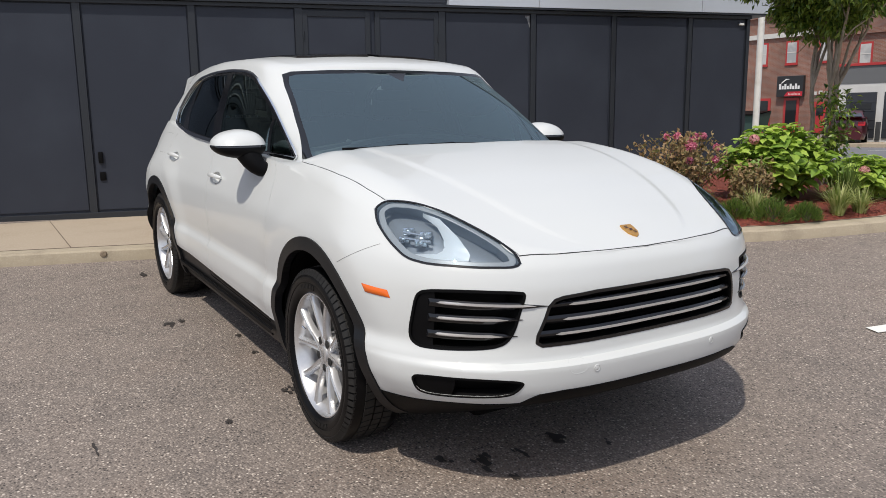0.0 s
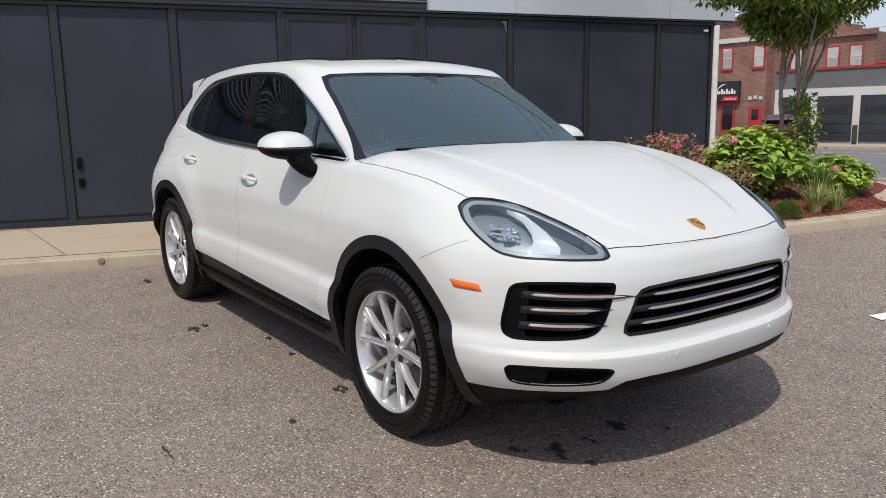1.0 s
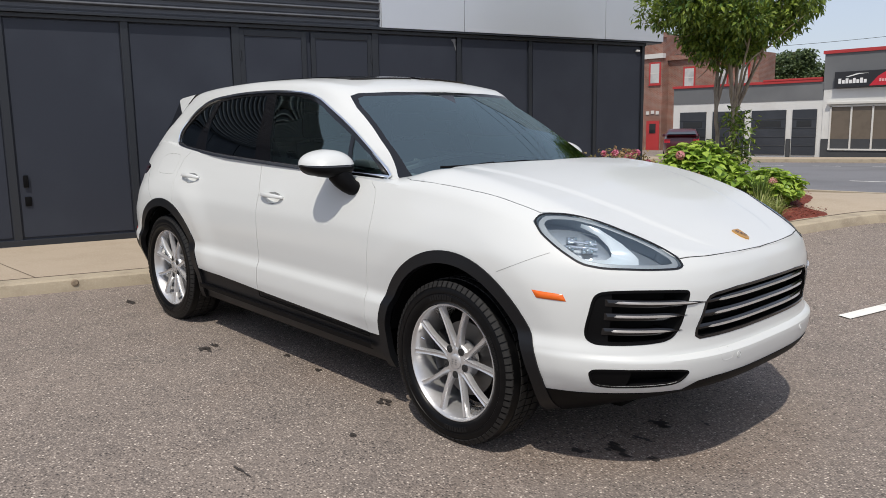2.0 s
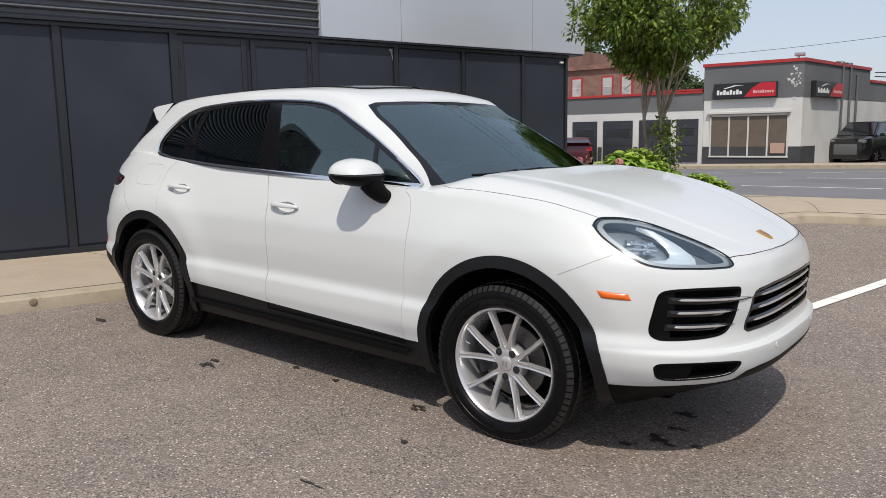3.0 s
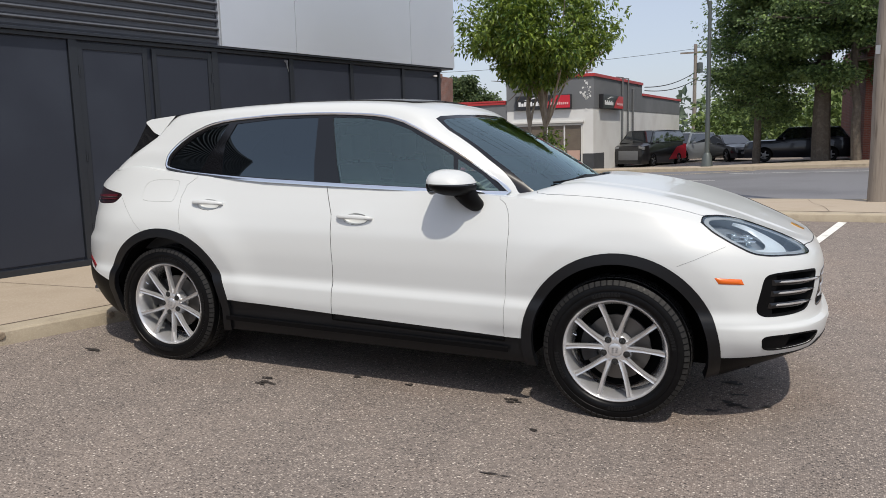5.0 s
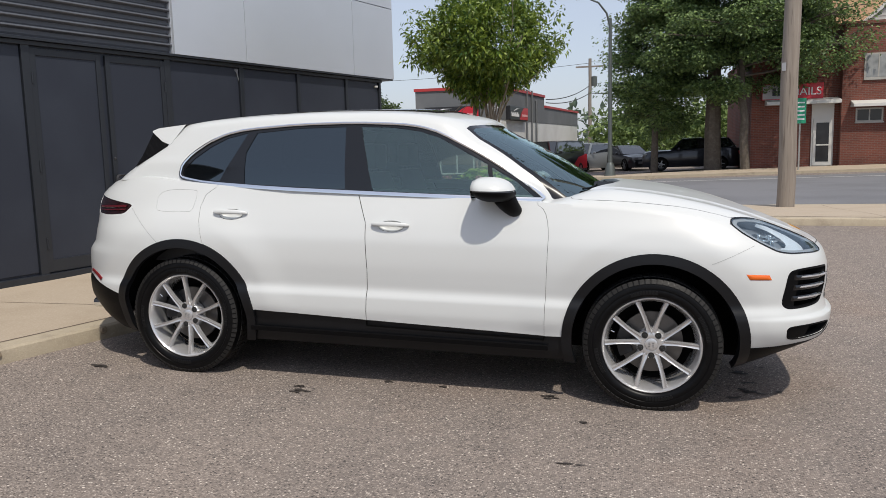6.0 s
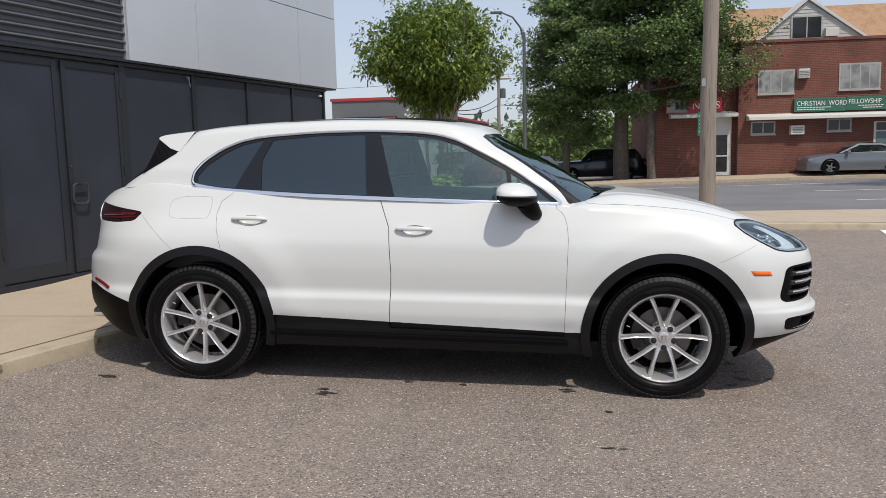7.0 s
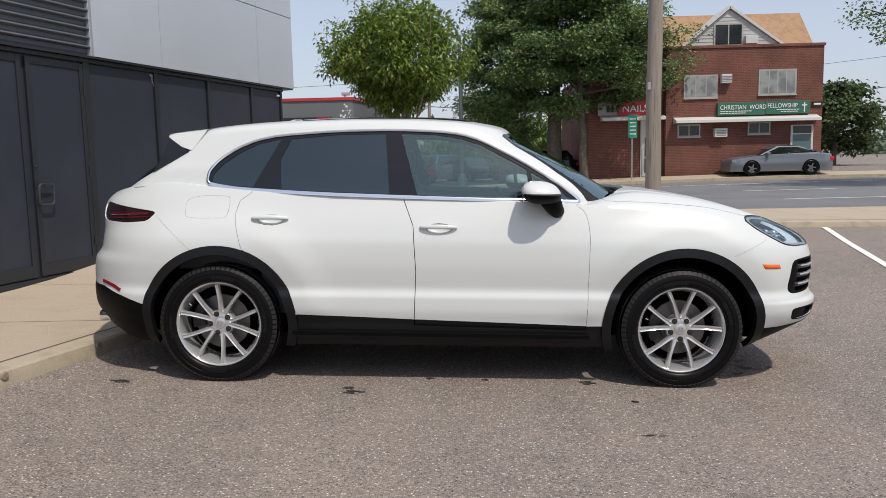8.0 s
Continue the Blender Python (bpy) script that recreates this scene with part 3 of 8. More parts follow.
pale_yellow = vary(node_mat("pale_yellow_paint", (0.62, 0.50, 0.30), 0.7), [(6, 4, (0.45, 0.40, 0.32), 0.5, 0.7, 0.7)])
part("lane_line", painted([(1.0, 26.0), (8.2, 26.25), (60, 26.6)], 0.12, 0.012), line_paint, road)
part("lane_line", painted([(-2.5, 25.9), (-0.4, 26.4), (1.0, 27.6), (1.9, 28.6)], 0.14, 0.016), pale_yellow, road)

# dark blots and crumbs on the asphalt
BLOTS = [(-0.57, -1.13, 0.075, 0.035), (0.87, -0.88, 0.06, 0.03), (2.01, -0.49, 0.09, 0.04), (2.01, -0.09, 0.08, 0.05), (2.16, 0.07, 0.035, 0.02), (1.115, -1.245, 0.045, 0.02), (1.09, -1.80, 0.07, 0.010), (-0.12, -0.82, 0.05, 0.02), (0.25, -0.85, 0.04, 0.02), (1.93, -0.62, 0.05, 0.03), (2.05, -0.30, 0.07, 0.02), (-2.05, -1.0, 0.10, 0.03), (-0.62, -1.05, 0.05, 0.02), (2.20, -0.45, 0.04, 0.02)]
bm = bmesh.new()
rng = random.Random(5)
for x, y, a, b in BLOTS:
    for q in range(7):
        cx, cy = x + rng.gauss(0, a * 0.35), y + rng.gauss(0, b * 0.5)
        r = rng.uniform(0.25, 0.5)
        vs = []
        for k in range(12):
            t = 2 * math.pi * k / 12
            rr = rng.uniform(0.65, 1.1) * r
            px, py = cx + a * rr * math.cos(t), cy + b * rr * math.sin(t)
            vs.append(bm.verts.new((px, py, lot_z(px, py) + 0.0035 + 0.0006 * q)))
        f = bm.faces.new(vs)
        if f.normal.z < 0:
            f.normal_flip()
tagged(link("oil_blots", bm, node_mat("oil_blot", (0.045, 0.038, 0.034), 0.6), smooth=False), "dark oil blots and crumbs on the asphalt", "stain", kind="stuff")
# ---------- across the street
def brick_mat(name, a, b, mortar, scale):
    m = relief(node_mat(name, a, 0.85), 90, 0.2)
    t = m.node_tree
    co = t.nodes.new("ShaderNodeTexCoord")
    sep, com = t.nodes.new("ShaderNodeSeparateXYZ"), t.nodes.new("ShaderNodeCombineXYZ")
    t.links.new(co.outputs["Object"], sep.inputs[0])
    add = t.nodes.new("ShaderNodeMath")
    t.links.new(sep.outputs["X"], add.inputs[0])
    t.links.new(sep.outputs["Y"], add.inputs[1])
    t.links.new(add.outputs[0], com.inputs["X"])
    t.links.new(sep.outputs["Z"], com.inputs["Y"])
    k = t.nodes.new("ShaderNodeTexBrick")
    t.links.new(com.outputs[0], k.inputs["Vector"])
    for key, v in (("Color1", (*a, 1)), ("Color2", (*b, 1)), ("Mortar", (*mortar, 1)), ("Scale", scale), ("Mortar Size", 0.011), ("Brick Width", 0.22), ("Row Height", 0.075), ("Bias", -0.1)):
        k.inputs[key].default_value = v
    n = t.nodes.new("ShaderNodeTexNoise")
    n.inputs["Scale"].default_value, n.inputs["Detail"].default_value = 0.8, 6
    t.links.new(co.outputs["Object"], n.inputs["Vector"])
    h = t.nodes.new("ShaderNodeHueSaturation")
    r = t.nodes.new("ShaderNodeMapRange")
    r.inputs["From Min"].default_value, r.inputs["From Max"].default_value, r.inputs["To Min"].default_value, r.inputs["To Max"].default_value = 0.3, 0.7, 0.75, 1.2
    t.links.new(n.outputs["Fac"], r.inputs["Value"])
    t.links.new(r.outputs[0], h.inputs["Value"])
    t.links.new(k.outputs["Color"], h.inputs["Color"])
    t.links.new(h.outputs[0], t.nodes["Principled BSDF"].inputs["Base Color"])
    return m


brick_red = brick_mat("red_brick", (0.185, 0.050, 0.031), (0.13, 0.036, 0.024), (0.16, 0.10, 0.08), 1.0)
brick_old = brick_mat("old_brick", (0.26, 0.115, 0.08), (0.20, 0.085, 0.06), (0.26, 0.20, 0.17), 1.0)
white_wall = relief(vary(node_mat("painted_block", (0.62, 0.62, 0.60), 0.8), [(0.7, 5, (0.52, 0.51, 0.49), 0.45, 0.7, 0.7)]), 30, 0.15)
grey_wall = vary(node_mat("grey_paint", (0.13, 0.135, 0.14), 0.75), [(0.6, 4, (0.17, 0.175, 0.18), 0.45, 0.7, 0.7)])
dark_base = vary(node_mat("dark_grey_paint", (0.045, 0.048, 0.052), 0.75), [(1.2, 4, (0.065, 0.068, 0.07), 0.45, 0.7, 0.7)])
red_paint = vary(node_mat("red_paint", (0.42, 0.035, 0.035), 0.5), [(1.2, 4, (0.34, 0.03, 0.03), 0.45, 0.7, 0.7)])
white_trim = vary(node_mat("white_trim", (0.58, 0.57, 0.54), 0.6), [(2, 4, (0.58, 0.57, 0.54), 0.45, 0.7, 0.6)])
dark_glass = node_mat("dark_window", (0.02, 0.023, 0.026), 0.08)
curtain = vary(node_mat("pale_curtain", (0.30, 0.31, 0.31), 0.5), [(1.5, 3, (0.14, 0.15, 0.155), 0.45, 0.6, 0.8)])
blind = vary(node_mat("white_blind", (0.50, 0.50, 0.49), 0.6), [(1.2, 3, (0.30, 0.31, 0.32), 0.45, 0.6, 0.8)])
brown_blind = vary(node_mat("brown_blind", (0.13, 0.105, 0.08), 0.6), [(3, 3, (0.10, 0.08, 0.06), 0.45, 0.7, 0.7)])
door_dark = vary(node_mat("garage_door", (0.03, 0.034, 0.042), 0.5), [(1.2, 3, (0.045, 0.05, 0.06), 0.45, 0.7, 0.7)])
sign_black = node_mat("sign_black", (0.02, 0.02, 0.022), 0.35)
sign_red = node_mat("sign_red", (0.50, 0.02, 0.035), 0.35)
sign_white = node_mat("sign_white", (0.75, 0.75, 0.74), 0.4)
sign_green = vary(node_mat("sign_green", (0.035, 0.13, 0.085), 0.5), [(4, 3, (0.05, 0.17, 0.11), 0.45, 0.7, 0.6)])
shingle = relief(vary(node_mat("tan_shingle", (0.36, 0.22, 0.13), 0.9), [(3, 5, (0.27, 0.16, 0.09), 0.45, 0.65, 0.8), (18, 2, (0.44, 0.28, 0.17), 0.5, 0.7, 0.7)]), 25, 0.4)
siding = vary(node_mat("grey_siding", (0.50, 0.50, 0.48), 0.7), [(2, 4, (0.42, 0.42, 0.40), 0.45, 0.7, 0.6)])
wood_pole = stretch(relief(vary(node_mat("weathered_pole", (0.27, 0.235, 0.20), 0.9), [(6, 6, (0.19, 0.16, 0.135), 0.4, 0.65, 0.8), (26, 4, (0.33, 0.295, 0.26), 0.5, 0.72, 0.6), (40, 3, (0.11, 0.09, 0.075), 0.58, 0.70, 0.7)]), 40, 0.7, 0.01), 0.05)
lamp_steel = node_mat("lamp_steel", (0.12, 0.135, 0.13), 0.5, 0.5)
cable = node_mat("black_cable", (0.02, 0.02, 0.02), 0.6)


def slab(name, mat, parent, *spec, bevel=0.0, label=""):
    return part(name, boxes(spec, bevel=bevel), mat, parent, label, smooth=False)


def word(text, mat, parent, at, height, rx=90, rz=0, stretch=1.0):
    """Lettering in the built-in font, slightly raised."""
    c = bpy.data.curves.new("lettering", "FONT")
    c.body, c.size, c.extrude, c.align_x = text, height, 0.008, "LEFT"
    c.materials.append(mat)
    ob = new("lettering", c)
    ob.parent = parent
    ob.matrix_basis = pose(*at, rx, 0, rz) @ Matrix.Diagonal((stretch, 1, 1, 1))
    return ob


# low shop with workshop doors
F = 32.5
shop = empty("shop", Matrix.Identity(4), "low white and grey glass repair shop with a red roof edge", "building")


def prism(name, mat, parent, foot, z0, z1):
    """An upright block over a footprint."""
    bm = bmesh.new()
    vs = grid(bm, [[(x, y, z) for x, y in foot] for z in (z0, z1)], close=True)
    bm.faces.new(vs[0][::-1])
    bm.faces.new(vs[1])
    bmesh.ops.recalc_face_normals(bm, faces=bm.faces[:])
    return part(name, bm, mat, parent, smooth=False)


def side_x(y, out=0.0):
    """The shop's side wall leans away from square to the street."""
    return -5.4 + 0.108 * (y - 32.5) + out


def foot(y0, y1, out):
    return [(-9.7 - out, y0), (side_x(y0, out), y0), (side_x(y1, out), y1), (-9.7 - out, y1)]


prism("wall", white_wall, shop, foot(F, 51.8, 0.0), -0.4, 2.76)
prism("parapet", grey_wall, shop, foot(F - 0.02, 41.5, 0.02), 2.76, 4.26)
prism("parapet", grey_wall, shop, foot(41.5, 51.82, 0.015), 2.76, 3.68)
prism("coping", red_paint, shop, foot(F - 0.08, 41.55, 0.08), 4.26, 4.40)
prism("coping", red_paint, shop, foot(41.56, 51.88, 0.07), 3.68, 3.81)
prism("plinth", dark_base, shop, foot(F - 0.015, 34.2, 0.015), -0.4, 0.62)
slab("wall", white_wall, shop, -17.0, F + 0.05, -0.3, -9.7, 41.0, 2.32)
slab("parapet", grey_wall, shop, -17.0, F + 0.03, 2.32, -9.72, 41.0, 3.1)
slab("coping", red_paint, shop, -17.05, F - 0.03, 3.1, -9.78, 41.0, 3.22, bevel=0.01)
slab("coping", red_paint, shop, -12.4, F - 0.05, 3.22, -9.78, 41.0, 3.30, bevel=0.01)
for x0, x1 in ((-16.6, -15.2), (-14.85, -13.25), (-12.9, -11.3), (-11.0, -9.95)):
    d = slab("workshop_door", door_dark, shop, x0, F - 0.0, -0.1, x1, F + 0.2, 1.92)
    for k in range(1, 5):
        slab("door_rail", dark_base, d, x0 + 0.02, F - 0.018, -0.1 + 0.4 * k, x1 - 0.02, F + 0.1, -0.075 + 0.4 * k)
    slab("door_light", dark_glass, d, x0 + 0.2, F - 0.012, 1.16, x1 - 0.2, F + 0.1, 1.44)
for x in (-15.03, -13.08, -11.15):
    slab("bollard", dark_base, shop, x - 0.1, F - 0.02, -0.2, x + 0.1, F + 0.12, 0.62, bevel=0.02)
w = slab("shop_window", brown_blind, shop, -9.35, F - 0.01, 0.20, -5.95, F + 0.2, 2.0)
for k in range(5):
    x = -9.35 + 3.4 * k / 4
    slab("mullion", white_trim, w, x - 0.035, F - 0.05, 0.17, x + 0.035, F + 0.1, 2.03)
slab("window_head", white_trim, w, -9.4, F - 0.05, 1.99, -5.9, F + 0.1, 2.06)
slab("window_sill", white_trim, w, -9.4, F - 0.06, 0.13, -5.9, F + 0.1, 0.20)
slab("canopy", white_trim, shop, -9.5, F - 0.16, 2.10, -5.85, F + 0.1, 2.20, bevel=0.01)
slab("notice", node_mat("paper_notice", (0.45, 0.30, 0.24), 0.7), shop, -6.65, F - 0.06, 0.32, -6.05, F - 0.03, 0.78)


def shop_sign(m, wide, high, stacked=False):
    """Black and red sign box; the mark on it is drawn as plain bars."""
    s = empty("shop_sign", m, "black and red illuminated shop sign box", "sign", "signs on the shop")
    part("box", boxes((0, -0.22, 0, wide, 0, high), bevel=0.015), sign_black, s, smooth=False)
    bm = bmesh.new()
    pts = [(wide * 0.50, 0.03), (wide * 0.985, 0.03), (wide * 0.985, high - 0.03), (wide * 0.75, high - 0.03), (wide * 0.62, high * 0.62)]
    if stacked:
        pts = [(wide * 0.30, 0.03), (wide * 0.985, 0.03), (wide * 0.985, high * 0.24), (wide * 0.42, high * 0.24)]
    vs = [bm.verts.new((x, -0.226, z)) for x, z in pts]
    bm.faces.new(vs)
    part("red_field", bm, sign_red, s, smooth=False)
    bm = bmesh.new()
    for k in range(8):
        x = wide * ((0.10 + 0.10 * k) if stacked else (0.06 + 0.052 * k))
        lo, hi = (0.36, 0.52) if stacked else (0.24, 0.46)
        top = high * (hi + (0.10 if k in (0, 2, 4, 6) else 0.0))
        box(bm, x, -0.232, high * lo, x + wide * (0.075 if stacked else 0.040), -0.222, top)
    part("white_bar", bm, sign_white, s, smooth=False)
    bm = bmesh.new()
    for k in range(9):
        x = wide * ((0.46 + 0.052 * k) if stacked else (0.64 + 0.036 * k))
        lo, hi = (0.07, 0.15) if stacked else (0.28, 0.44)
        box(bm, x, -0.236, high * lo, x + wide * (0.036 if stacked else 0.026), -0.228, high * (hi + (0.04 if k in (0, 4) else 0.0)))
    part("pale_bars", bm, node_mat("pale_red", (0.7, 0.4, 0.4), 0.4) if "pale_red" not in bpy.data.materials else bpy.data.materials["pale_red"], s, smooth=False)
    bm = bmesh.new()
    vs = [bm.verts.new((x * wide, -0.233, z * high)) for x, z in ((0.16, 0.66), (0.34, 0.86), (0.50, 0.84), (0.36, 0.80), (0.20, 0.64))]
    bm.faces.new(vs)
    part("swoosh", bm, sign_white, s, smooth=False)
    return s


shop_sign(pose(-9.2, F - 0.02, 2.80), 2.77, 0.66)
shop_sign(pose(side_x(33.3, 0.03), 33.3, 2.78, 0, 0, 83.8), 3.5, 0.68)
bm = bmesh.new()
for y, top in ((37.2, 4.46), (38.3, 4.46), (39.3, 3.95)):
    x = side_x(y, 0.09)
    tube(bm, [(x, y, 0.5), (x, y, 3.4), (x, y, top), (x - 0.35, y, top + 0.02)], 0.05, 8)
part("conduit", bm, grey_wall, shop)
rng = random.Random(14)
bm = bmesh.new()
for _ in range(26):
    cx, cz, r = rng.gauss(-5.75, 0.16), rng.gauss(3.5, 0.26), rng.uniform(0.02, 0.085)
    bm.faces.new([bm.verts.new((cx + r * rng.uniform(0.5, 1.2) * math.cos(a), F - 0.026, cz + r * rng.uniform(0.5, 1.2) * math.sin(a))) for a in [2 * math.pi * k / 9 for k in range(9)]])
tagged(part("peeled_paint", bm, white_wall, shop, smooth=False), "flaked patch of pale paint", kind="stuff")
bm = bmesh.new()
tube(bm, [(-6.0, 33.9, 4.3), (-6.0, 33.9, 4.62)], 0.05, 8)
box(bm, -6.15, 33.75, 4.60, -5.75, 34.05, 4.75, 0.02)
part("roof_vent", bm, node_mat("galvanised", (0.5, 0.5, 0.5), 0.4, 0.8), shop)


def sash(parent, x0, x1, z0, z1, y, frame_mat, pane_mat, bars=1, edge=0.07):
    """A window of frame, pane, bars and sill on a wall that faces -y."""
    wn_ = slab("window", frame_mat, parent, x0 - edge, y - 0.03, z0 - edge, x1 + edge, y + 0.02, z1 + edge)
    slab("pane", pane_mat, wn_, x0, y - 0.036, z0, x1, y + 0.01, z1)
    for k in range(1, bars + 1):
        x = x0 + (x1 - x0) * k / (bars + 1)
        slab("bar", frame_mat, wn_, x - 0.025, y - 0.045, z0, x + 0.025, y, z1)
    slab("sill", frame_mat, wn_, x0 - edge - 0.02, y - 0.08, z0 - edge - 0.05, x1 + edge + 0.02, y + 0.02, z0 - edge + 0.01)
    return wn_


# two-storey brick house with shops
old_frame = vary(node_mat("weathered_window_frame", (0.40, 0.385, 0.355), 0.6), [(3, 4, (0.30, 0.285, 0.26), 0.45, 0.7, 0.7)])
B = 32.0
house = empty("brick_house", Matrix.Identity(4), "two-storey red brick house with a dormer, shop signs and white awning", "building")
slab("wall", brick_red, house, 9.65, B, -0.3, 17.0, 43.0, 6.22)
slab("cornice", brick_red, house, 9.6, B - 0.06, 6.22, 17.05, 43.0, 6.34)
slab("wall", brick_red, house, 6.05, B + 0.45, -0.3, 9.65, 43.0, 5.2)
slab("cornice", brick_red, house, 6.0, B + 0.40, 5.2, 9.64, 43.0, 5.3)
bm = bmesh.new()
vs = [bm.verts.new(p) for p in ((9.45, B + 0.55, 6.3), (16.75, B + 0.55, 6.3), (16.75, 40.0, 6.3), (9.45, 40.0, 6.3), (9.5, B + 2.2, 8.10), (16.7, B + 2.2, 8.10))]
for f in ((0, 1, 5, 4), (1, 2, 5), (2, 3, 4, 5), (3, 0, 4)):
    bm.faces.new([vs[k] for k in f])
bmesh.ops.recalc_face_normals(bm, faces=bm.faces[:])
part("roof", bm, shingle, house, smooth=False)
bm = bmesh.new()
vs = [bm.verts.new((x, y, z)) for y in (B + 0.45, B + 2.15) for x, z in ((10.55, 6.3), (15.2, 6.3), (12.7, 8.06))]
for f in ((0, 1, 2), (5, 4, 3), (0, 2, 5, 3), (2, 1, 4, 5)):
    bm.faces.new([vs[k] for k in f])
bmesh.ops.recalc_face_normals(bm, faces=bm.faces[:])
dormer = part("dormer", bm, siding, house, smooth=False)
for a, b in (((10.38, 6.26), (12.7, 8.17)), ((15.37, 6.26), (12.7, 8.17))):
    bm = bmesh.new()
    d = Vector((b[0] - a[0], b[1] - a[1])).normalized()
    n = Vector((-d.y, d.x)) * 0.055
    q = [Vector(a) + n, Vector(a) - n, Vector(b) - n, Vector(b) + n]
    v0 = [bm.verts.new((p.x, B + 0.32, p.y)) for p in q]
    v1 = [bm.verts.new((p.x, B + 2.15, p.y)) for p in q]
    bm.faces.new(v0)
    bm.faces.new(v1[::-1])
    for k in range(4):
        bm.faces.new((v0[k], v1[k], v1[(k + 1) % 4], v0[(k + 1) % 4]))
    bmesh.ops.recalc_face_normals(bm, faces=bm.faces[:])
    part("bargeboard", bm, white_trim, dormer, smooth=False)
for k in range(9):
    z = 6.42 + 0.16 * k
    half = (8.0 - z) / 1.72 * 2.25
    slab("siding_board", siding, dormer, 12.75 - half, B + 0.432, z - 0.010, 12.72 + half, B + 0.46, z + 0.010)
sash(dormer, 12.05, 13.28, 6.42, 7.34, B + 0.43, old_frame, dark_glass, 1)
slab("air_conditioner", white_trim, dormer, 13.42, B + 0.20, 6.42, 14.0, B + 0.6, 6.80, bevel=0.02)
slab("chimney", brick_red, house, 9.52, B + 2.0, 7.5, 9.86, B + 2.4, 8.24)
sash(house, 10.55, 12.0, 3.98, 4.92, B, old_frame, curtain, 2)
sash(house, 14.05, 15.68, 4.06, 5.10, B, old_frame, curtain, 3)
sash(house, 10.28, 11.22, 2.16, 2.62, B, old_frame, dark_glass, 1)
sash(house, 13.6, 14.52, 2.22, 2.66, B, old_frame, dark_glass, 1)
for x, z in ((12.42, 4.74), (12.2, 2.22)):
    ac = slab("air_conditioner", white_trim, house, x - 0.28 * (1.05 if z < 3 else 0.85), B - 0.28, z - 0.17, x + 0.28 * (1.05 if z < 3 else 0.85), B + 0.1, z + 0.24, bevel=0.02)
    for k in range(4):
        slab("grille_bar", grey_wall, ac, x - 0.22, B - 0.288, z - 0.10 + 0.07 * k, x + 0.22, B - 0.27, z - 0.07 + 0.07 * k)
bm = bmesh.new()
prof = [(B, 3.02), (B - 0.55, 2.86), (B - 0.56, 2.74), (B, 2.74)]
grid(bm, [[(x, y, z) for y, z in prof] for x in (10.0, 16.75)], close=True)
for x in (10.0, 16.75):
    bm.faces.new([bm.verts.new((x, y, z)) for y, z in prof])
bmesh.ops.recalc_face_normals(bm, faces=bm.faces[:])
part("awning", bm, white_trim, house, smooth=False)
slab("door_frame", white_trim, house, 15.55, B - 0.04, 0.0, 16.6, B + 0.02, 2.55)
slab("house_door", node_mat("teal_door", (0.10, 0.15, 0.16), 0.4), house, 15.65, B - 0.06, 0.05, 16.5, B - 0.02, 2.1)
slab("transom", dark_glass, house, 15.65, B - 0.06, 2.16, 16.5, B - 0.02, 2.5)
slab("shop_door_frame", white_trim, house, 8.55, B + 0.38, 0.1, 9.45, B + 0.46, 2.95)
sd = slab("shop_door", white_trim, house, 8.62, B + 0.34, 0.25, 9.38, B + 0.40, 2.28)
slab("pane", dark_glass, sd, 8.74, B + 0.325, 0.42, 9.26, B + 0.36, 2.12)
slab("push_bar", white_trim, sd, 8.74, B + 0.29, 1.12, 9.26, B + 0.34, 1.18)
bm = bmesh.new()
prof = [(B + 0.45, 3.22), (B - 0.25, 3.08), (B - 0.26, 2.94), (B + 0.45, 2.94)]
grid(bm, [[(x, y, z) for y, z in prof] for x in (6.6, 9.6)], close=True)
for x in (6.6, 9.6):
    bm.faces.new([bm.verts.new((x, y, z)) for y, z in prof])
bmesh.ops.recalc_face_normals(bm, faces=bm.faces[:])
part("awning", bm, white_trim, house, smooth=False)
ns = empty("nail_shop_sign", pose(6.45, B + 0.30, 3.18), "red and grey shop sign with white letters", "sign")
part("board", boxes((0, -0.1, 0, 2.5, 0.14, 0.68), bevel=0.01), sign_red, ns, smooth=False)
part("grey_field", boxes((0.02, -0.11, 0.03, 0.95, -0.09, 0.65)), node_mat("sign_grey", (0.38, 0.36, 0.35), 0.5), ns, smooth=False)
word("NAILS", sign_white, ns, (1.16, -0.115, 0.17), 0.48)
bm = bmesh.new()
for k in range(3):
    box(bm, 0.42 + 0.22 * k, -0.125, 0.17, 0.56 + 0.22 * k, -0.108, 0.50)
part("dark_bars", bm, sign_black, ns, smooth=False)
cs = empty("church_sign", pose(12.05, B - 0.04, 3.06), "green shop-front sign with white letters and a cross", "sign")
part("board", boxes((0, -0.12, 0, 2.22, 0.03, 0.60), bevel=0.01), sign_green, cs, smooth=False)
part("board", boxes((2.235, -0.12, 0.02, 4.30, 0.03, 0.62), bevel=0.01), sign_green, cs, smooth=False)
word("CHRISTIAN  WORD", sign_white, cs, (0.10, -0.125, 0.27), 0.30, stretch=0.82)
word("FELLOWSHIP", sign_white, cs, (2.32, -0.125, 0.31), 0.29, stretch=0.84)
for x0, x1, z in ((0.12, 1.5, 0.17), (0.12, 1.3, 0.08), (2.75, 3.75, 0.20), (2.95, 3.75, 0.11)):
    bm = bmesh.new()
    x = x0
    while x < x1:
        box(bm, x, -0.132, z, x + 0.11, -0.118, z + 0.035)
        x += 0.135
    part("small_bars", bm, sign_white, cs, smooth=False)
part("cross", boxes((4.02, -0.135, 0.10, 4.07, -0.118, 0.54), (3.92, -0.134, 0.38, 4.17, -0.119, 0.43)), sign_white, cs, smooth=False)
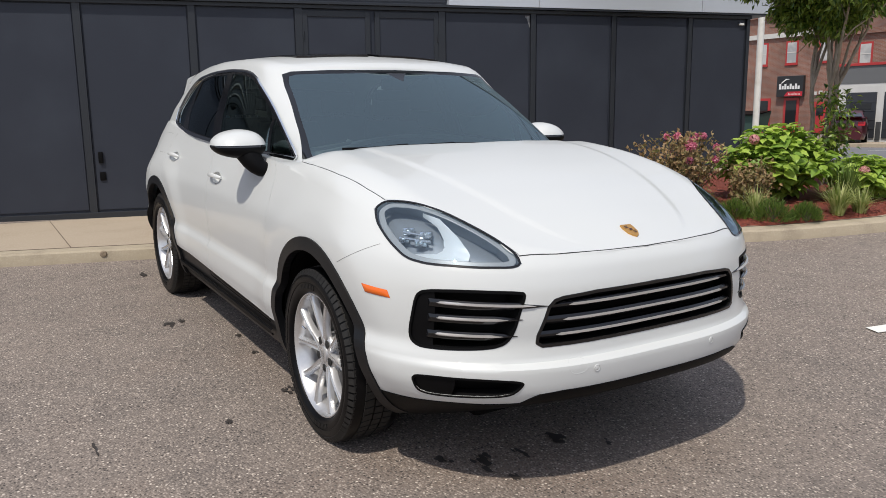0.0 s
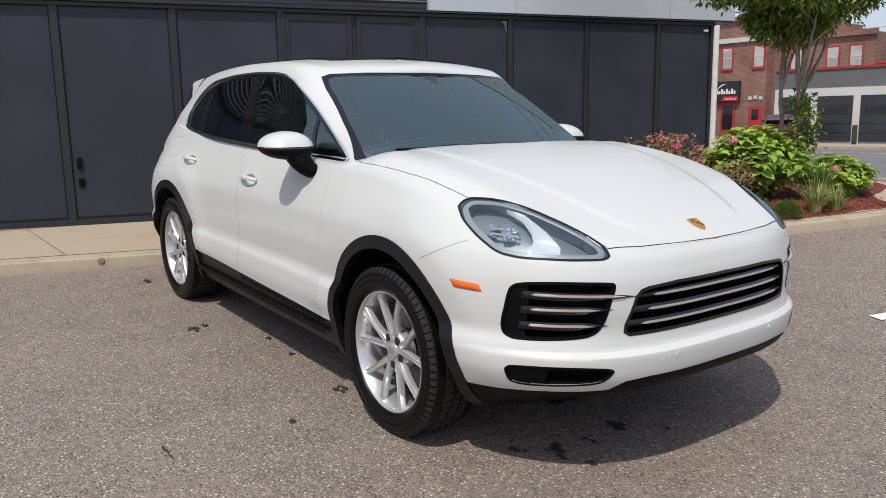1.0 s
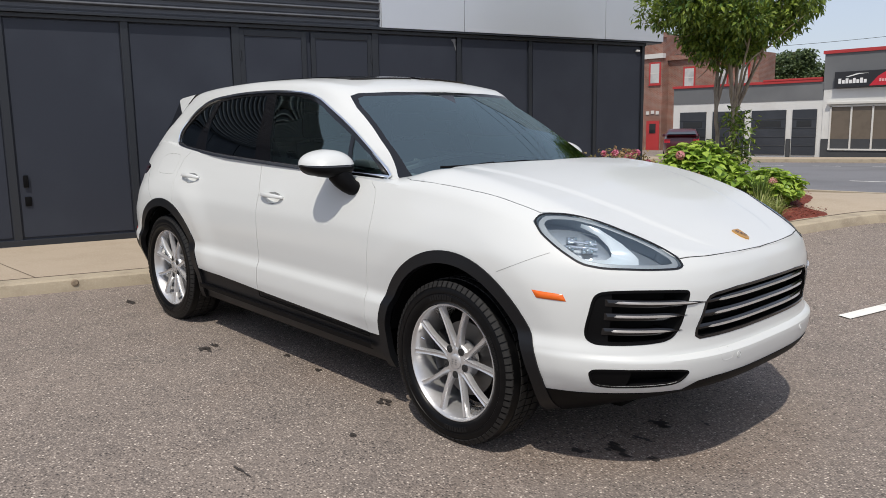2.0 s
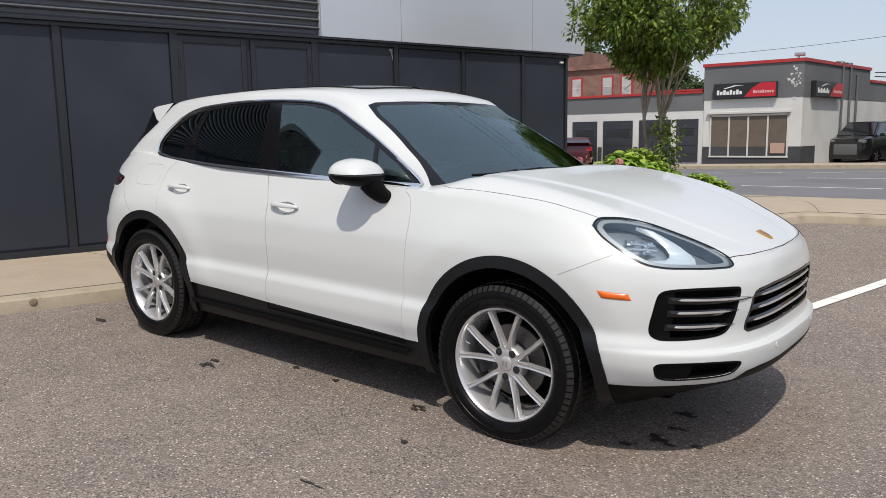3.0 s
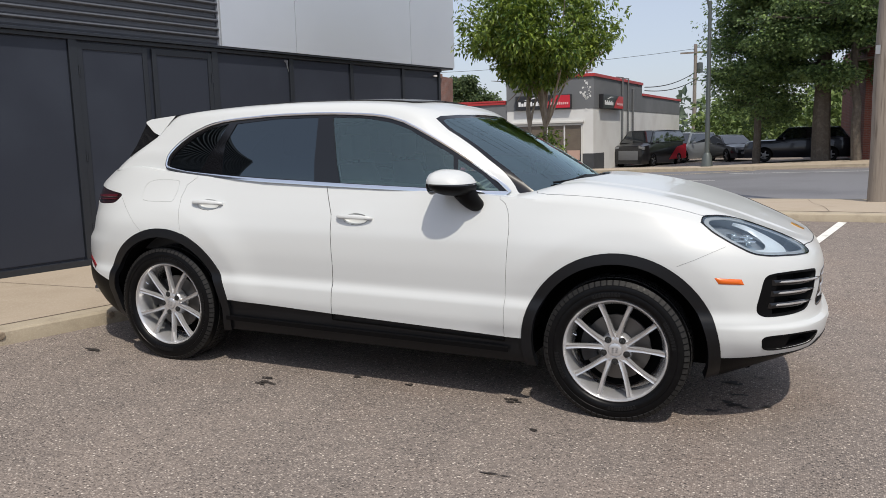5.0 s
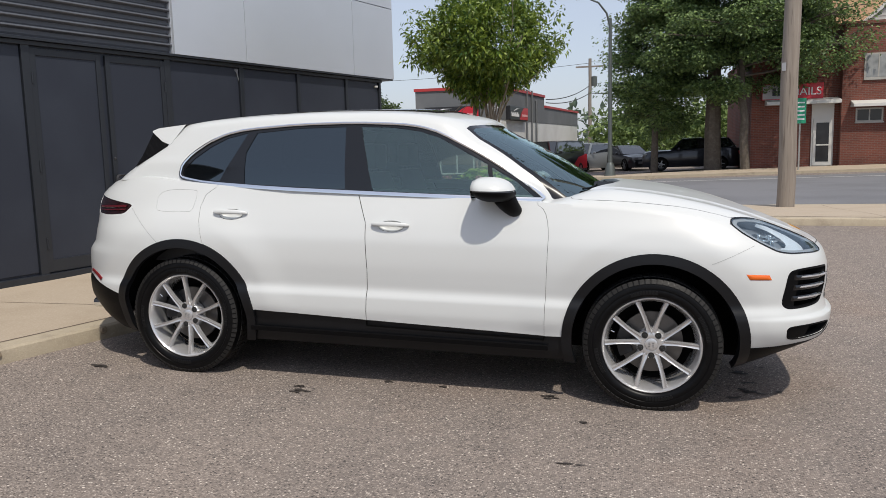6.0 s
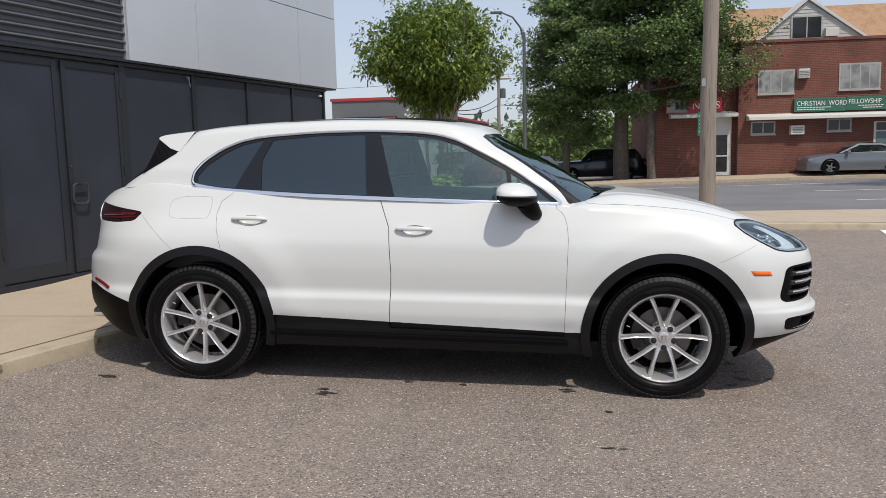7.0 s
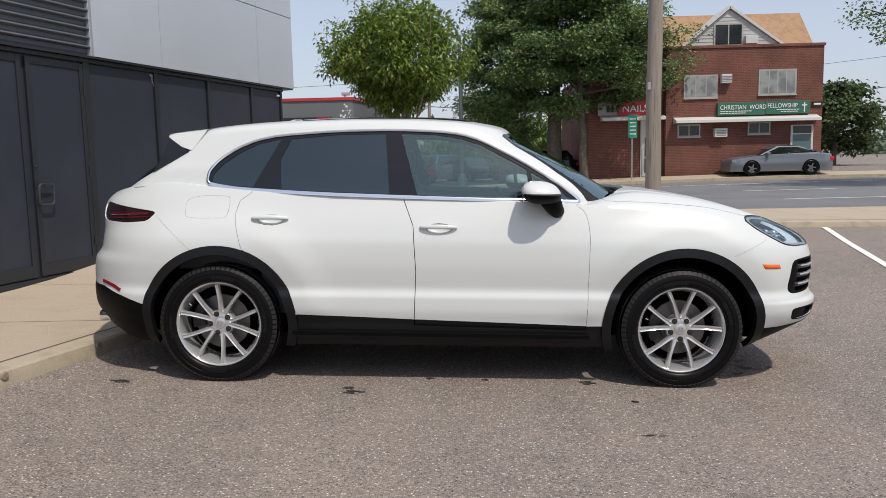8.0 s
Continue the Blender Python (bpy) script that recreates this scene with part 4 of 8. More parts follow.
slab("number_board", sign_black, house, 16.5, B - 0.06, 3.4, 16.98, B - 0.01, 3.62)
slab("number_bar", sign_white, house, 16.58, B - 0.068, 3.47, 16.9, B - 0.05, 3.55)

# old corner building of brick with red windows
O = 44.0
old = empty("corner_building", Matrix.Identity(4), "old brick corner building with red window frames and pale cornice", "building")
slab("wall", brick_old, old, -34.0, O, -0.6, -24.6, 56.0, 7.3)
slab("wall", brick_old, old, -24.6, O + 0.8, -0.6, -18.3, 47.0, 5.75)
slab("cornice", white_trim, old, -34.05, O - 0.15, 5.75, -24.5, O + 0.2, 6.05)
slab("cornice", brick_old, old, -34.05, O - 0.2, 7.1, -24.5, O + 0.3, 7.4)
slab("cornice", brick_old, old, -24.6, O + 0.6, 5.6, -18.2, O + 0.9, 5.9)
for x in (-32.4, -30.1, -27.9, -25.6):
    slab("meeting_rail", white_trim, sash(old, x + 0.12, x + 0.78, 4.12, 5.40, O, red_paint, blind, 0, 0.11), x + 0.12, O - 0.05, 4.74, x + 0.78, O, 4.80)
for x in (-23.5, -21.2, -19.8):
    slab("meeting_rail", white_trim, sash(old, x + 0.12, x + 0.78, 3.82, 5.0, O + 0.8, red_paint, blind, 0, 0.11), x + 0.12, O + 0.75, 4.38, x + 0.78, O + 0.8, 4.44)
for x in (-29.9, -27.8):
    d = slab("red_door", red_paint, old, x, O - 0.05, -0.5, x + 1.10, O + 0.05, 1.88)
    slab("pane", dark_glass, d, x + 0.17, O - 0.07, 0.1, x + 0.93, O - 0.03, 1.72)
d = slab("red_door", red_paint, old, -25.7, O - 0.05, -0.5, -24.72, O + 0.05, 1.6)
slab("pane", dark_glass, d, -25.45, O - 0.07, 0.75, -24.97, O - 0.03, 1.4)
for k in range(3):
    slab("keystone", white_trim, old, -25.75 + 0.38 * k, O - 0.06, 2.02 + 0.05 * (k == 1), -25.52 + 0.38 * k, O + 0.02, 2.24 + 0.05 * (k == 1))
shop_sign(pose(-28.2, O - 0.1, 1.96), 1.9, 1.32, True)
skip = empty("dumpster", pose(-29.5, 40.5, -0.35), "dark green steel dumpster with a closed lid", "dumpster")
bm = bmesh.new()
v0 = [bm.verts.new(p) for p in ((0.15, 0.1, 0.1), (2.15, 0.1, 0.1), (2.15, 1.2, 0.1), (0.15, 1.2, 0.1))]
v1 = [bm.verts.new(p) for p in ((0, 0, 1.15), (2.3, 0, 1.15), (2.3, 1.4, 1.4), (0, 1.4, 1.4))]
bm.faces.new(v0[::-1])
bm.faces.new(v1)
for k in range(4):
    bm.faces.new((v0[k], v0[(k + 1) % 4], v1[(k + 1) % 4], v1[k]))
part("bin", bm, node_mat("bin_green", (0.03, 0.07, 0.06), 0.6), skip, smooth=False)
part("lid", boxes((-0.05, -0.05, 1.2, 2.35, 1.45, 1.25), m=pose(0, 0, 0, 8, 0, 0)), black_plastic, skip, smooth=False)

# ---------- poles, lamps and wires
def pole_at(x, y, r, h, label, mat):
    ob = empty("utility_pole", Matrix.Translation((x, y, lot_z(x, y) + 0.14)), label, "pole", "utility poles")
    bm = bmesh.new()
    n = 14
    tube(bm, [(0.012 * math.sin(k * 1.3) + 0.004 * k, 0.01 * math.cos(k), h * k / n - 0.2) for k in range(n + 1)], [r * (1 - 0.22 * k / n) for k in range(n + 1)], 20)
    part("shaft", bm, mat, ob)
    return ob


near_pole = pole_at(4.03, 10.75, 0.165, 9.5, "weathered wooden utility pole at the pavement's edge", wood_pole)
part("tag", boxes((-0.15, -0.145, 2.55, -0.08, -0.125, 2.70)), node_mat("tag_metal", (0.4, 0.4, 0.4), 0.4, 0.8), near_pole, smooth=False)
far_pole = pole_at(-3.0, 60.0, 0.16, 8.6, "wooden utility pole with a transformer beyond the shop", wood_pole)
bm = bmesh.new()
lathe(bm, [(6.2, 0.001), (6.2, 0.24), (6.95, 0.24), (7.02, 0.001)], 16, "z")
bmesh.ops.translate(bm, verts=bm.verts[:], vec=(0.38, 0, 0))
part("transformer", bm, lamp_steel, far_pole)
part("crossarm", boxes((-1.1, -0.06, 7.7, 1.1, 0.06, 7.82)), wood_pole, far_pole, smooth=False)
lamp = empty("street_lamp", Matrix.Translation((-0.12, 31.0, lot_z(-0.1, 31.0) + 0.13)), "grey steel street lamp with a curved arm", "lamp")
bm = bmesh.new()
tube(bm, [(0, 0, -0.1), (0, 0, 3.0), (0, 0, 7.0)], [0.11, 0.095, 0.07], 14)
part("pole", bm, lamp_steel, lamp)
bm = bmesh.new()
lathe(bm, [(0.0, 0.26), (0.10, 0.24), (0.45, 0.20), (0.6, 0.13)], 16, "z")
part("base", bm, lamp_steel, lamp)
bm = bmesh.new()
tube(bm, [(0, 0, 6.6), (-0.15, -0.1, 7.2), (-0.5, -0.3, 7.65), (-1.0, -0.5, 7.85)], [0.05, 0.045, 0.04, 0.035], 10)
part("arm", bm, lamp_steel, lamp)
bm = boxes((-1.5, -0.62, 7.80, -0.95, -0.40, 7.90), bevel=0.03)
part("lamp_head", bm, lamp_steel, lamp)
sg = empty("street_name_sign", Matrix.Translation((7.72, 30.4, lot_z(7.72, 30.4) + 0.13)), "green street sign on a thin post", "sign")
bm = bmesh.new()
tube(bm, [(0, 0, -0.1), (0, 0, 2.9)], 0.035, 8)
part("post", bm, node_mat("post_grey", (0.4, 0.4, 0.38), 0.5, 0.5), sg)
part("plate", boxes((-0.18, -0.06, 1.95, 0.22, -0.04, 3.0)), node_mat("plate_green", (0.02, 0.28, 0.15), 0.4), sg, smooth=False)
bm = bmesh.new()
for k in range(5):
    box(bm, -0.12, -0.066, 2.1 + 0.17 * k, 0.16, -0.056, 2.16 + 0.17 * k)
part("white_bar", bm, sign_white, sg, smooth=False)


def wire(a, b, sag, r=0.018):
    bm = bmesh.new()
    pts = []
    for k in range(25):
        u = k / 24
        p = Vector(a).lerp(Vector(b), u)
        p.z -= sag * 4 * u * (1 - u)
        pts.append(p)
    tube(bm, pts, r, 5, False)
    tagged(link("overhead_wire", bm, cable), "thin black overhead wire", "wire", "overhead wires")


for dz, sag in ((9.2, 0.5), (8.6, 0.7), (8.0, 0.8)):
    wire((3.95, 10.75, dz), (-34, 13.0, dz + 0.6), sag)
    wire((3.95, 10.75, dz), (42, 10.5, dz + 0.4), sag)
wire((-3.0, 60, 8.0), (-45, 58, 8.4), 0.9, 0.016)
wire((-3.0, 60, 8.1), (34, 58, 8.6), 0.9, 0.016)
wire((-3.0, 60, 5.6), (34, 58, 6.2), 1.0, 0.03)
wire((-4.6, 44, 4.3), (-3.0, 60, 6.2), 0.3, 0.03)
wire((-4.6, 44, 4.1), (-3.0, 60, 5.6), 0.3, 0.03)


# ---------- parked cars across the street
car_glass = node_mat("car_glass", (0.010, 0.012, 0.014), 0.05, 0.0, 1.0, 1.0)
lamp_glass = node_mat("lamp_glass", (0.22, 0.23, 0.24), 0.15, 0.3, 0.8)
dull_rim = node_mat("dull_rim", (0.25, 0.25, 0.26), 0.35, 0.8)


def parked(name, at, yaw, L, Wd, H, paint, label, shape, cat="car", stripe=None):
    """A parked car: body, glass, lamps and wheels. shape: heights of bonnet, screen foot, roof start, roof end and tail as shares of the length."""
    ob = empty(name, Matrix.Translation(at) @ pose(0, 0, 0, 0, 0, yaw), label, cat, "parked vehicles")
    belt, hood_h, (x_scr, x_roof, x_end, x_tail), tail_h = shape
    top = curve([(-L / 2, hood_h - 0.22), (-L / 2 + 0.12, hood_h - 0.06), (-L / 2 + 0.5, hood_h), (x_scr, belt), (x_scr + 0.02, belt + 0.002), (x_tail, tail_h), (L / 2 - 0.08, tail_h - 0.03), (L / 2, tail_h - 0.2)])
    bm = bmesh.new()
    rows = []
    for i in range(49):
        x = -L / 2 + L * i / 48
        e = min(1.0, (L / 2 - abs(x)) / 0.5)
        w = Wd / 2 * (0.80 + 0.20 * math.sin(e * math.pi / 2))
        t = top(x)
        rows.append([(x, -w * 0.92, 0.20), (x, -w, 0.45), (x, -w, t * 0.75), (x, -w * 0.93, t - 0.03), (x, -w * 0.8, t), (x, 0, t + 0.03), (x, w * 0.8, t), (x, w * 0.93, t - 0.03), (x, w, t * 0.75), (x, w, 0.45), (x, w * 0.92, 0.20)])
    vs = grid(bm, rows)
    bm.faces.new(vs[0])
    bm.faces.new(vs[-1][::-1])
    bmesh.ops.recalc_face_normals(bm, faces=bm.faces[:])
    part("body", bm, paint, ob)
    bm = bmesh.new()
    a = [(x_scr, belt - 0.02), (x_roof, H - 0.04), ((x_roof + x_end) / 2, H), (x_end, H - 0.05), (x_tail, tail_h - 0.02)]
    rows = []
    for x, z in a:
        w0, w1 = Wd * 0.46, Wd * 0.36
        w = w0 + (w1 - w0) * max(0, min(1, (z - belt) / (H - belt)))
        rows.append([(x, -w, z), (x, -w * 0.6, z + 0.02), (x, w * 0.6, z + 0.02), (x, w, z)])
    grid(bm, rows)
    bmesh.ops.recalc_face_normals(bm, faces=bm.faces[:])
    for f in bm.faces:
        if f.normal.z < 0:
            f.normal_flip()
    part("roof", bm, paint, ob)
    gl = car_glass
    for s in (-1, 1):
        bm = bmesh.new()
        pts = [(x_scr + 0.14, belt + 0.02), (x_roof + 0.06, H - 0.10), (x_end - 0.06, H - 0.11), (x_tail - 0.16, tail_h + 0.05 if tail_h > belt - 0.1 else belt + 0.02)]
        out = []
        for x, z in pts:
            k = max(0, min(1, (z - belt) / (H - belt)))
            out.append(bm.verts.new((x, s * (Wd * 0.462 + (Wd * 0.362 - Wd * 0.462) * k + 0.004), z)))
        bm.faces.new(out if s < 0 else out[::-1])
        part("side_glass", bm, gl, ob, smooth=False)
        bm = bmesh.new()
        q = [(x_scr - 0.02, belt), (x_roof, H - 0.045), (x_end, H - 0.055), (x_tail, tail_h - 0.02)]
        out = []
        for x, z in q:
            k = max(0, min(1, (z - belt) / (H - belt)))
            out.append(bm.verts.new((x, s * (Wd * 0.46 + (Wd * 0.36 - Wd * 0.46) * k), z)))
        bm.faces.new(out if s < 0 else out[::-1])
        part("cabin_side", bm, paint, ob, smooth=False)
        xm = (x_roof + x_end) / 2
        part("pillar", boxes((xm - 0.04, s * Wd * 0.44 - 0.03, belt, xm + 0.04, s * Wd * 0.44 + 0.03, belt + 0.1)), paint, ob, smooth=False)
        part("head_lamp", boxes((-L / 2 + 0.02, s * Wd * 0.36 - 0.16, hood_h - 0.26, -L / 2 + 0.22, s * Wd * 0.36 + 0.14, hood_h - 0.10), bevel=0.03), lamp_glass, ob)
        part("tail_lamp", boxes((L / 2 - 0.2, s * Wd * 0.38 - 0.14, tail_h - 0.34, L / 2 + 0.012, s * Wd * 0.38 + 0.14, tail_h - 0.16), bevel=0.03), sign_red, ob)
        part("door_mirror", boxes((x_scr + 0.3, s * (Wd * 0.5 + 0.08) - 0.08, belt - 0.02, x_scr + 0.42, s * (Wd * 0.5 + 0.08) + 0.08, belt + 0.12), bevel=0.03), paint, ob)
        for xw in (-L / 2 + 0.90, L / 2 - 1.05):
            bm = bmesh.new()
            lathe(bm, [(-0.1, 0.2), (-0.11, 0.30), (-0.09, 0.335), (0.09, 0.335), (0.11, 0.30), (0.1, 0.2)], 28)
            bmesh.ops.translate(bm, verts=bm.verts[:], vec=(xw, s * (Wd / 2 - 0.09), 0.335))
            wh = part("wheel", bm, tyre_rubber, ob)
            bm = bmesh.new()
            lathe(bm, [(0.0, 0.001), (0.02, 0.05), (0.012, 0.17), (0.03, 0.215)], 20)
            for k in range(5):
                box(bm, 0.03, -0.022, -0.025, 0.20, 0.012, 0.025, 0, pose(0, 0, 0, 0, 72 * k, 0))
            for v in bm.verts:
                v.co = Vector((v.co.x + xw, s * (Wd / 2 + 0.012 + (0.0 if s > 0 else 0.0)) + (v.co.y * -s), v.co.z + 0.335))
            part("rim", bm, dull_rim, wh)
            # black disc on the closed flank stands in for the shaded wheel opening
            arch = bmesh.new()
            lathe(arch, [(0.0, 0.10), (0.004, 0.385), (-0.05, 0.39)], 28)
            for v in arch.verts:
                v.co = Vector((v.co.x + xw, s * (Wd / 2 + 0.002) - s * v.co.y * -1, max(v.co.z + 0.335, 0.22)))
            part("arch_shade_disc", arch, dark_void, ob)
    bm = bmesh.new()
    k = 0.04
    q = [(x_scr + 0.03, belt + 0.03, Wd * 0.43), (x_roof - 0.03, H - 0.07, Wd * 0.34)]
    bm.faces.new([bm.verts.new(p) for p in ((q[0][0] - k, -q[0][2], q[0][1]), (q[0][0] - k, q[0][2], q[0][1]), (q[1][0] - k, q[1][2], q[1][1]), (q[1][0] - k, -q[1][2], q[1][1]))])
    part("windscreen", bm, gl, ob, smooth=False)
    bm = bmesh.new()
    bm.faces.new([bm.verts.new(p) for p in ((x_tail + 0.02, -Wd * 0.40, tail_h + 0.06), (x_tail + 0.02, Wd * 0.40, tail_h + 0.06), (x_end + 0.05, Wd * 0.33, H - 0.09), (x_end + 0.05, -Wd * 0.33, H - 0.09))])
    part("rear_glass", bm, gl, ob, smooth=False)
    part("grille", boxes((-L / 2 - 0.012, -Wd * 0.28, 0.40, -L / 2 + 0.1, Wd * 0.28, hood_h - 0.3), bevel=0.02), grey_wall, ob)
    if stripe:
        for s in (-1, 1):
            bm = bmesh.new()
            bm.faces.new([bm.verts.new((x, s * (Wd / 2 + 0.006), z)) for x, z in ((0.2, 0.35), (L / 2 - 0.1, 0.35), (L / 2 - 0.1, 1.15), (1.2, 1.0))])
            part("side_stripe", bm, stripe, ob, smooth=False)
    return ob


def paint_of(name, c):
    return node_mat(name, c, 0.3, 0.3, 0.8)


def street_z(x, y):
    return lot_z(x, y) + 0.0


SEDAN = (0.93, 0.84, (-1.05, -0.20, 0.75, 1.75), 0.98)
SUVS = (1.05, 1.02, (-1.0, -0.45, 1.75, 2.12), 1.12)
VAN = (1.25, 1.18, (-1.75, -1.05, 2.45, 2.55), 1.3)
parked("sedan", (14.45, 30.9, street_z(14, 30.9) + 0.10), 0, 4.6, 1.85, 1.38, paint_of("slate_paint", (0.16, 0.18, 0.21)), "slate grey sedan parked at the far kerb", SEDAN)
parked("van", (-3.5, 38.3, street_z(-3.5, 38) - 0.05), 72, 5.1, 1.95, 1.92, paint_of("black_paint", (0.012, 0.012, 0.013)), "black van with a red side flash", VAN, "van", sign_red)
parked("suv_parked", (-2.0, 42.0, street_z(-2.0, 42)), 60, 4.7, 1.88, 1.70, paint_of("gunmetal", (0.26, 0.28, 0.30)), "grey parked sport utility car", SUVS)
parked("sedan", (0.4, 42.0, street_z(0.4, 42)), 118, 4.8, 1.85, 1.45, paint_of("dark_paint", (0.02, 0.022, 0.026)), "black sedan parked near the corner building", SEDAN)
parked("suv_parked", (3.7, 36.6, street_z(3.7, 36.6)), 0, 4.8, 1.9, 1.66, paint_of("navy_paint", (0.008, 0.010, 0.018)), "dark blue parked sport utility car under the trees", SUVS)
parked("sedan", (7.0, 43.0, street_z(7, 43)), 20, 4.7, 1.85, 1.45, paint_of("silver_paint", (0.42, 0.43, 0.44)), "silver parked sedan behind the trees", SEDAN)
parked("hatchback", (-15.9, 31.6, street_z(-15.9, 31.6) + 0.1), -62, 3.9, 1.68, 1.42, paint_of("wine_paint", (0.07, 0.006, 0.012)), "dark red parked hatchback by the workshop doors", SUVS)
# ---------- plants
def leaf_mat(name, dark, light, gloss=0.45):
    m = node_mat(name, light, gloss)
    t = m.node_tree
    b = t.nodes["Principled BSDF"]
    g = t.nodes.new("ShaderNodeNewGeometry")
    r = t.nodes.new("ShaderNodeValToRGB")
    r.color_ramp.elements[0].color = (*dark, 1)
    r.color_ramp.elements[1].color = (*light, 1)
    t.links.new(g.outputs["Random Per Island"], r.inputs[0])
    t.links.new(r.outputs[0], b.inputs["Base Color"])
    b.inputs["Subsurface Weight"].default_value = 0.0
    tr = t.nodes.new("ShaderNodeBsdfTranslucent")
    t.links.new(r.outputs[0], tr.inputs[0])
    mx = t.nodes.new("ShaderNodeMixShader")
    mx.inputs[0].default_value = 0.3
    out = t.nodes["Material Output"]
    t.links.new(b.outputs[0], mx.inputs[1])
    t.links.new(tr.outputs[0], mx.inputs[2])
    t.links.new(mx.outputs[0], out.inputs[0])
    return m


# bark colour is lowered for the shade under the crowns
bark = relief(vary(node_mat("bark", (0.105, 0.085, 0.066), 0.9), [(7, 5, (0.16, 0.138, 0.112), 0.45, 0.7, 0.8), (30, 3, (0.05, 0.04, 0.03), 0.5, 0.75, 0.6)]), 40, 0.5, 0.01)
pale_bark = relief(vary(node_mat("smooth_bark", (0.30, 0.25, 0.20), 0.7), [(9, 5, (0.19, 0.15, 0.12), 0.45, 0.7, 0.8)]), 50, 0.3, 0.006)
myrtle_leaf = leaf_mat("myrtle_leaf", (0.046, 0.108, 0.020), (0.27, 0.35, 0.055), 0.4)
oak_leaf = leaf_mat("oak_leaf", (0.047, 0.092, 0.038), (0.25, 0.35, 0.11), 0.5)
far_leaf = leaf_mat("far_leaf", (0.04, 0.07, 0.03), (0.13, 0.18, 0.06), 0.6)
hydrangea_leaf = leaf_mat("hydrangea_leaf", (0.17, 0.30, 0.04), (0.46, 0.60, 0.10), 0.42)
rose_leaf = leaf_mat("rose_leaf", (0.14, 0.14, 0.04), (0.46, 0.30, 0.16), 0.6)
grass_leaf = leaf_mat("grass_blade", (0.20, 0.28, 0.05), (0.55, 0.56, 0.25), 0.45)
green_blade = leaf_mat("green_blade", (0.06, 0.12, 0.025), (0.20, 0.28, 0.06), 0.45)
shrub_leaf = leaf_mat("shrub_leaf", (0.05, 0.10, 0.015), (0.16, 0.24, 0.04), 0.5)
petal_pink = leaf_mat("pink_petal", (0.55, 0.20, 0.22), (0.80, 0.42, 0.40), 0.5)


def leaf_mesh(name, spots, mat, parent, fold=0.25, ovate=False):
    """Leaves from (place, direction, normal, length, width): each a folded blade of four faces, or an ovate one of eight."""
    verts, faces = [], []
    for p, d, n, l, w in spots:
        s = d.cross(n).normalized()
        n = s.cross(d).normalized()
        b = len(verts)
        if ovate:
            for u, k, sag in ((0.22, 0.40, 0.0), (0.50, 0.50, 0.03), (0.78, 0.30, 0.10)):
                c = p + d * l * u - n * l * sag
                verts += [c + s * w * k + n * w * fold, c, c - s * w * k + n * w * fold]
            verts += [p, p + d * l - n * l * 0.22]
            for q in (b, b + 3):
                faces += [(q, q + 1, q + 4, q + 3), (q + 1, q + 2, q + 5, q + 4)]
            faces += [(b + 9, b + 1, b), (b + 9, b + 2, b + 1), (b + 6, b + 7, b + 10), (b + 7, b + 8, b + 10)]
            continue
        verts += [p, p + d * l * 0.45 + s * w * 0.5 + n * w * fold, p + d * l * 0.45, p + d * l * 0.45 - s * w * 0.5 + n * w * fold, p + d * l - n * l * 0.12]
        faces += [(b, b + 2, b + 1), (b, b + 3, b + 2), (b + 1, b + 2, b + 4), (b + 2, b + 3, b + 4)]
    me = bpy.data.meshes.new(name)
    me.from_pydata(verts, [], faces)
    me.materials.append(mat)
    ob = new(name, me)
    ob.parent = parent
    return tagged(ob, kind="stuff") if parent else ob


def any_way(rng):
    while True:
        v = Vector((rng.uniform(-1, 1), rng.uniform(-1, 1), rng.uniform(-1, 1)))
        if 0.05 < v.length < 1:
            return v.normalized()


def crown_spots(rng, clumps, per, leaf, width, droop=0.3, up=0.35):
    """Leaves in clumps: (centre, radius) each."""
    out = []
    for c, r in clumps:
        for _ in range(per):
            v = any_way(rng)
            p = c + v * r * rng.uniform(0.55, 1.05)
            d = (v + any_way(rng) * 0.8 + Vector((0, 0, -droop))).normalized()
            n = (Vector((0, 0, 1)) + any_way(rng) * 0.7 + v * up).normalized()
            if abs(d.dot(n)) > 0.97:
                n = any_way(rng)
            k = rng.uniform(0.7, 1.25)
            out.append((p, d, n, leaf * k, width * k))
    return out


def branch(bm, a, b, r0, r1, rng, wob=0.04, n=7):
    pts = []
    for i in range(n):
        u = i / (n - 1)
        p = Vector(a).lerp(Vector(b), u) + Vector((rng.gauss(0, wob), rng.gauss(0, wob), 0)) * math.sin(math.pi * u)
        pts.append(p)
    tube(bm, pts, [r0 + (r1 - r0) * i / (n - 1) for i in range(n)], 9)
    return pts


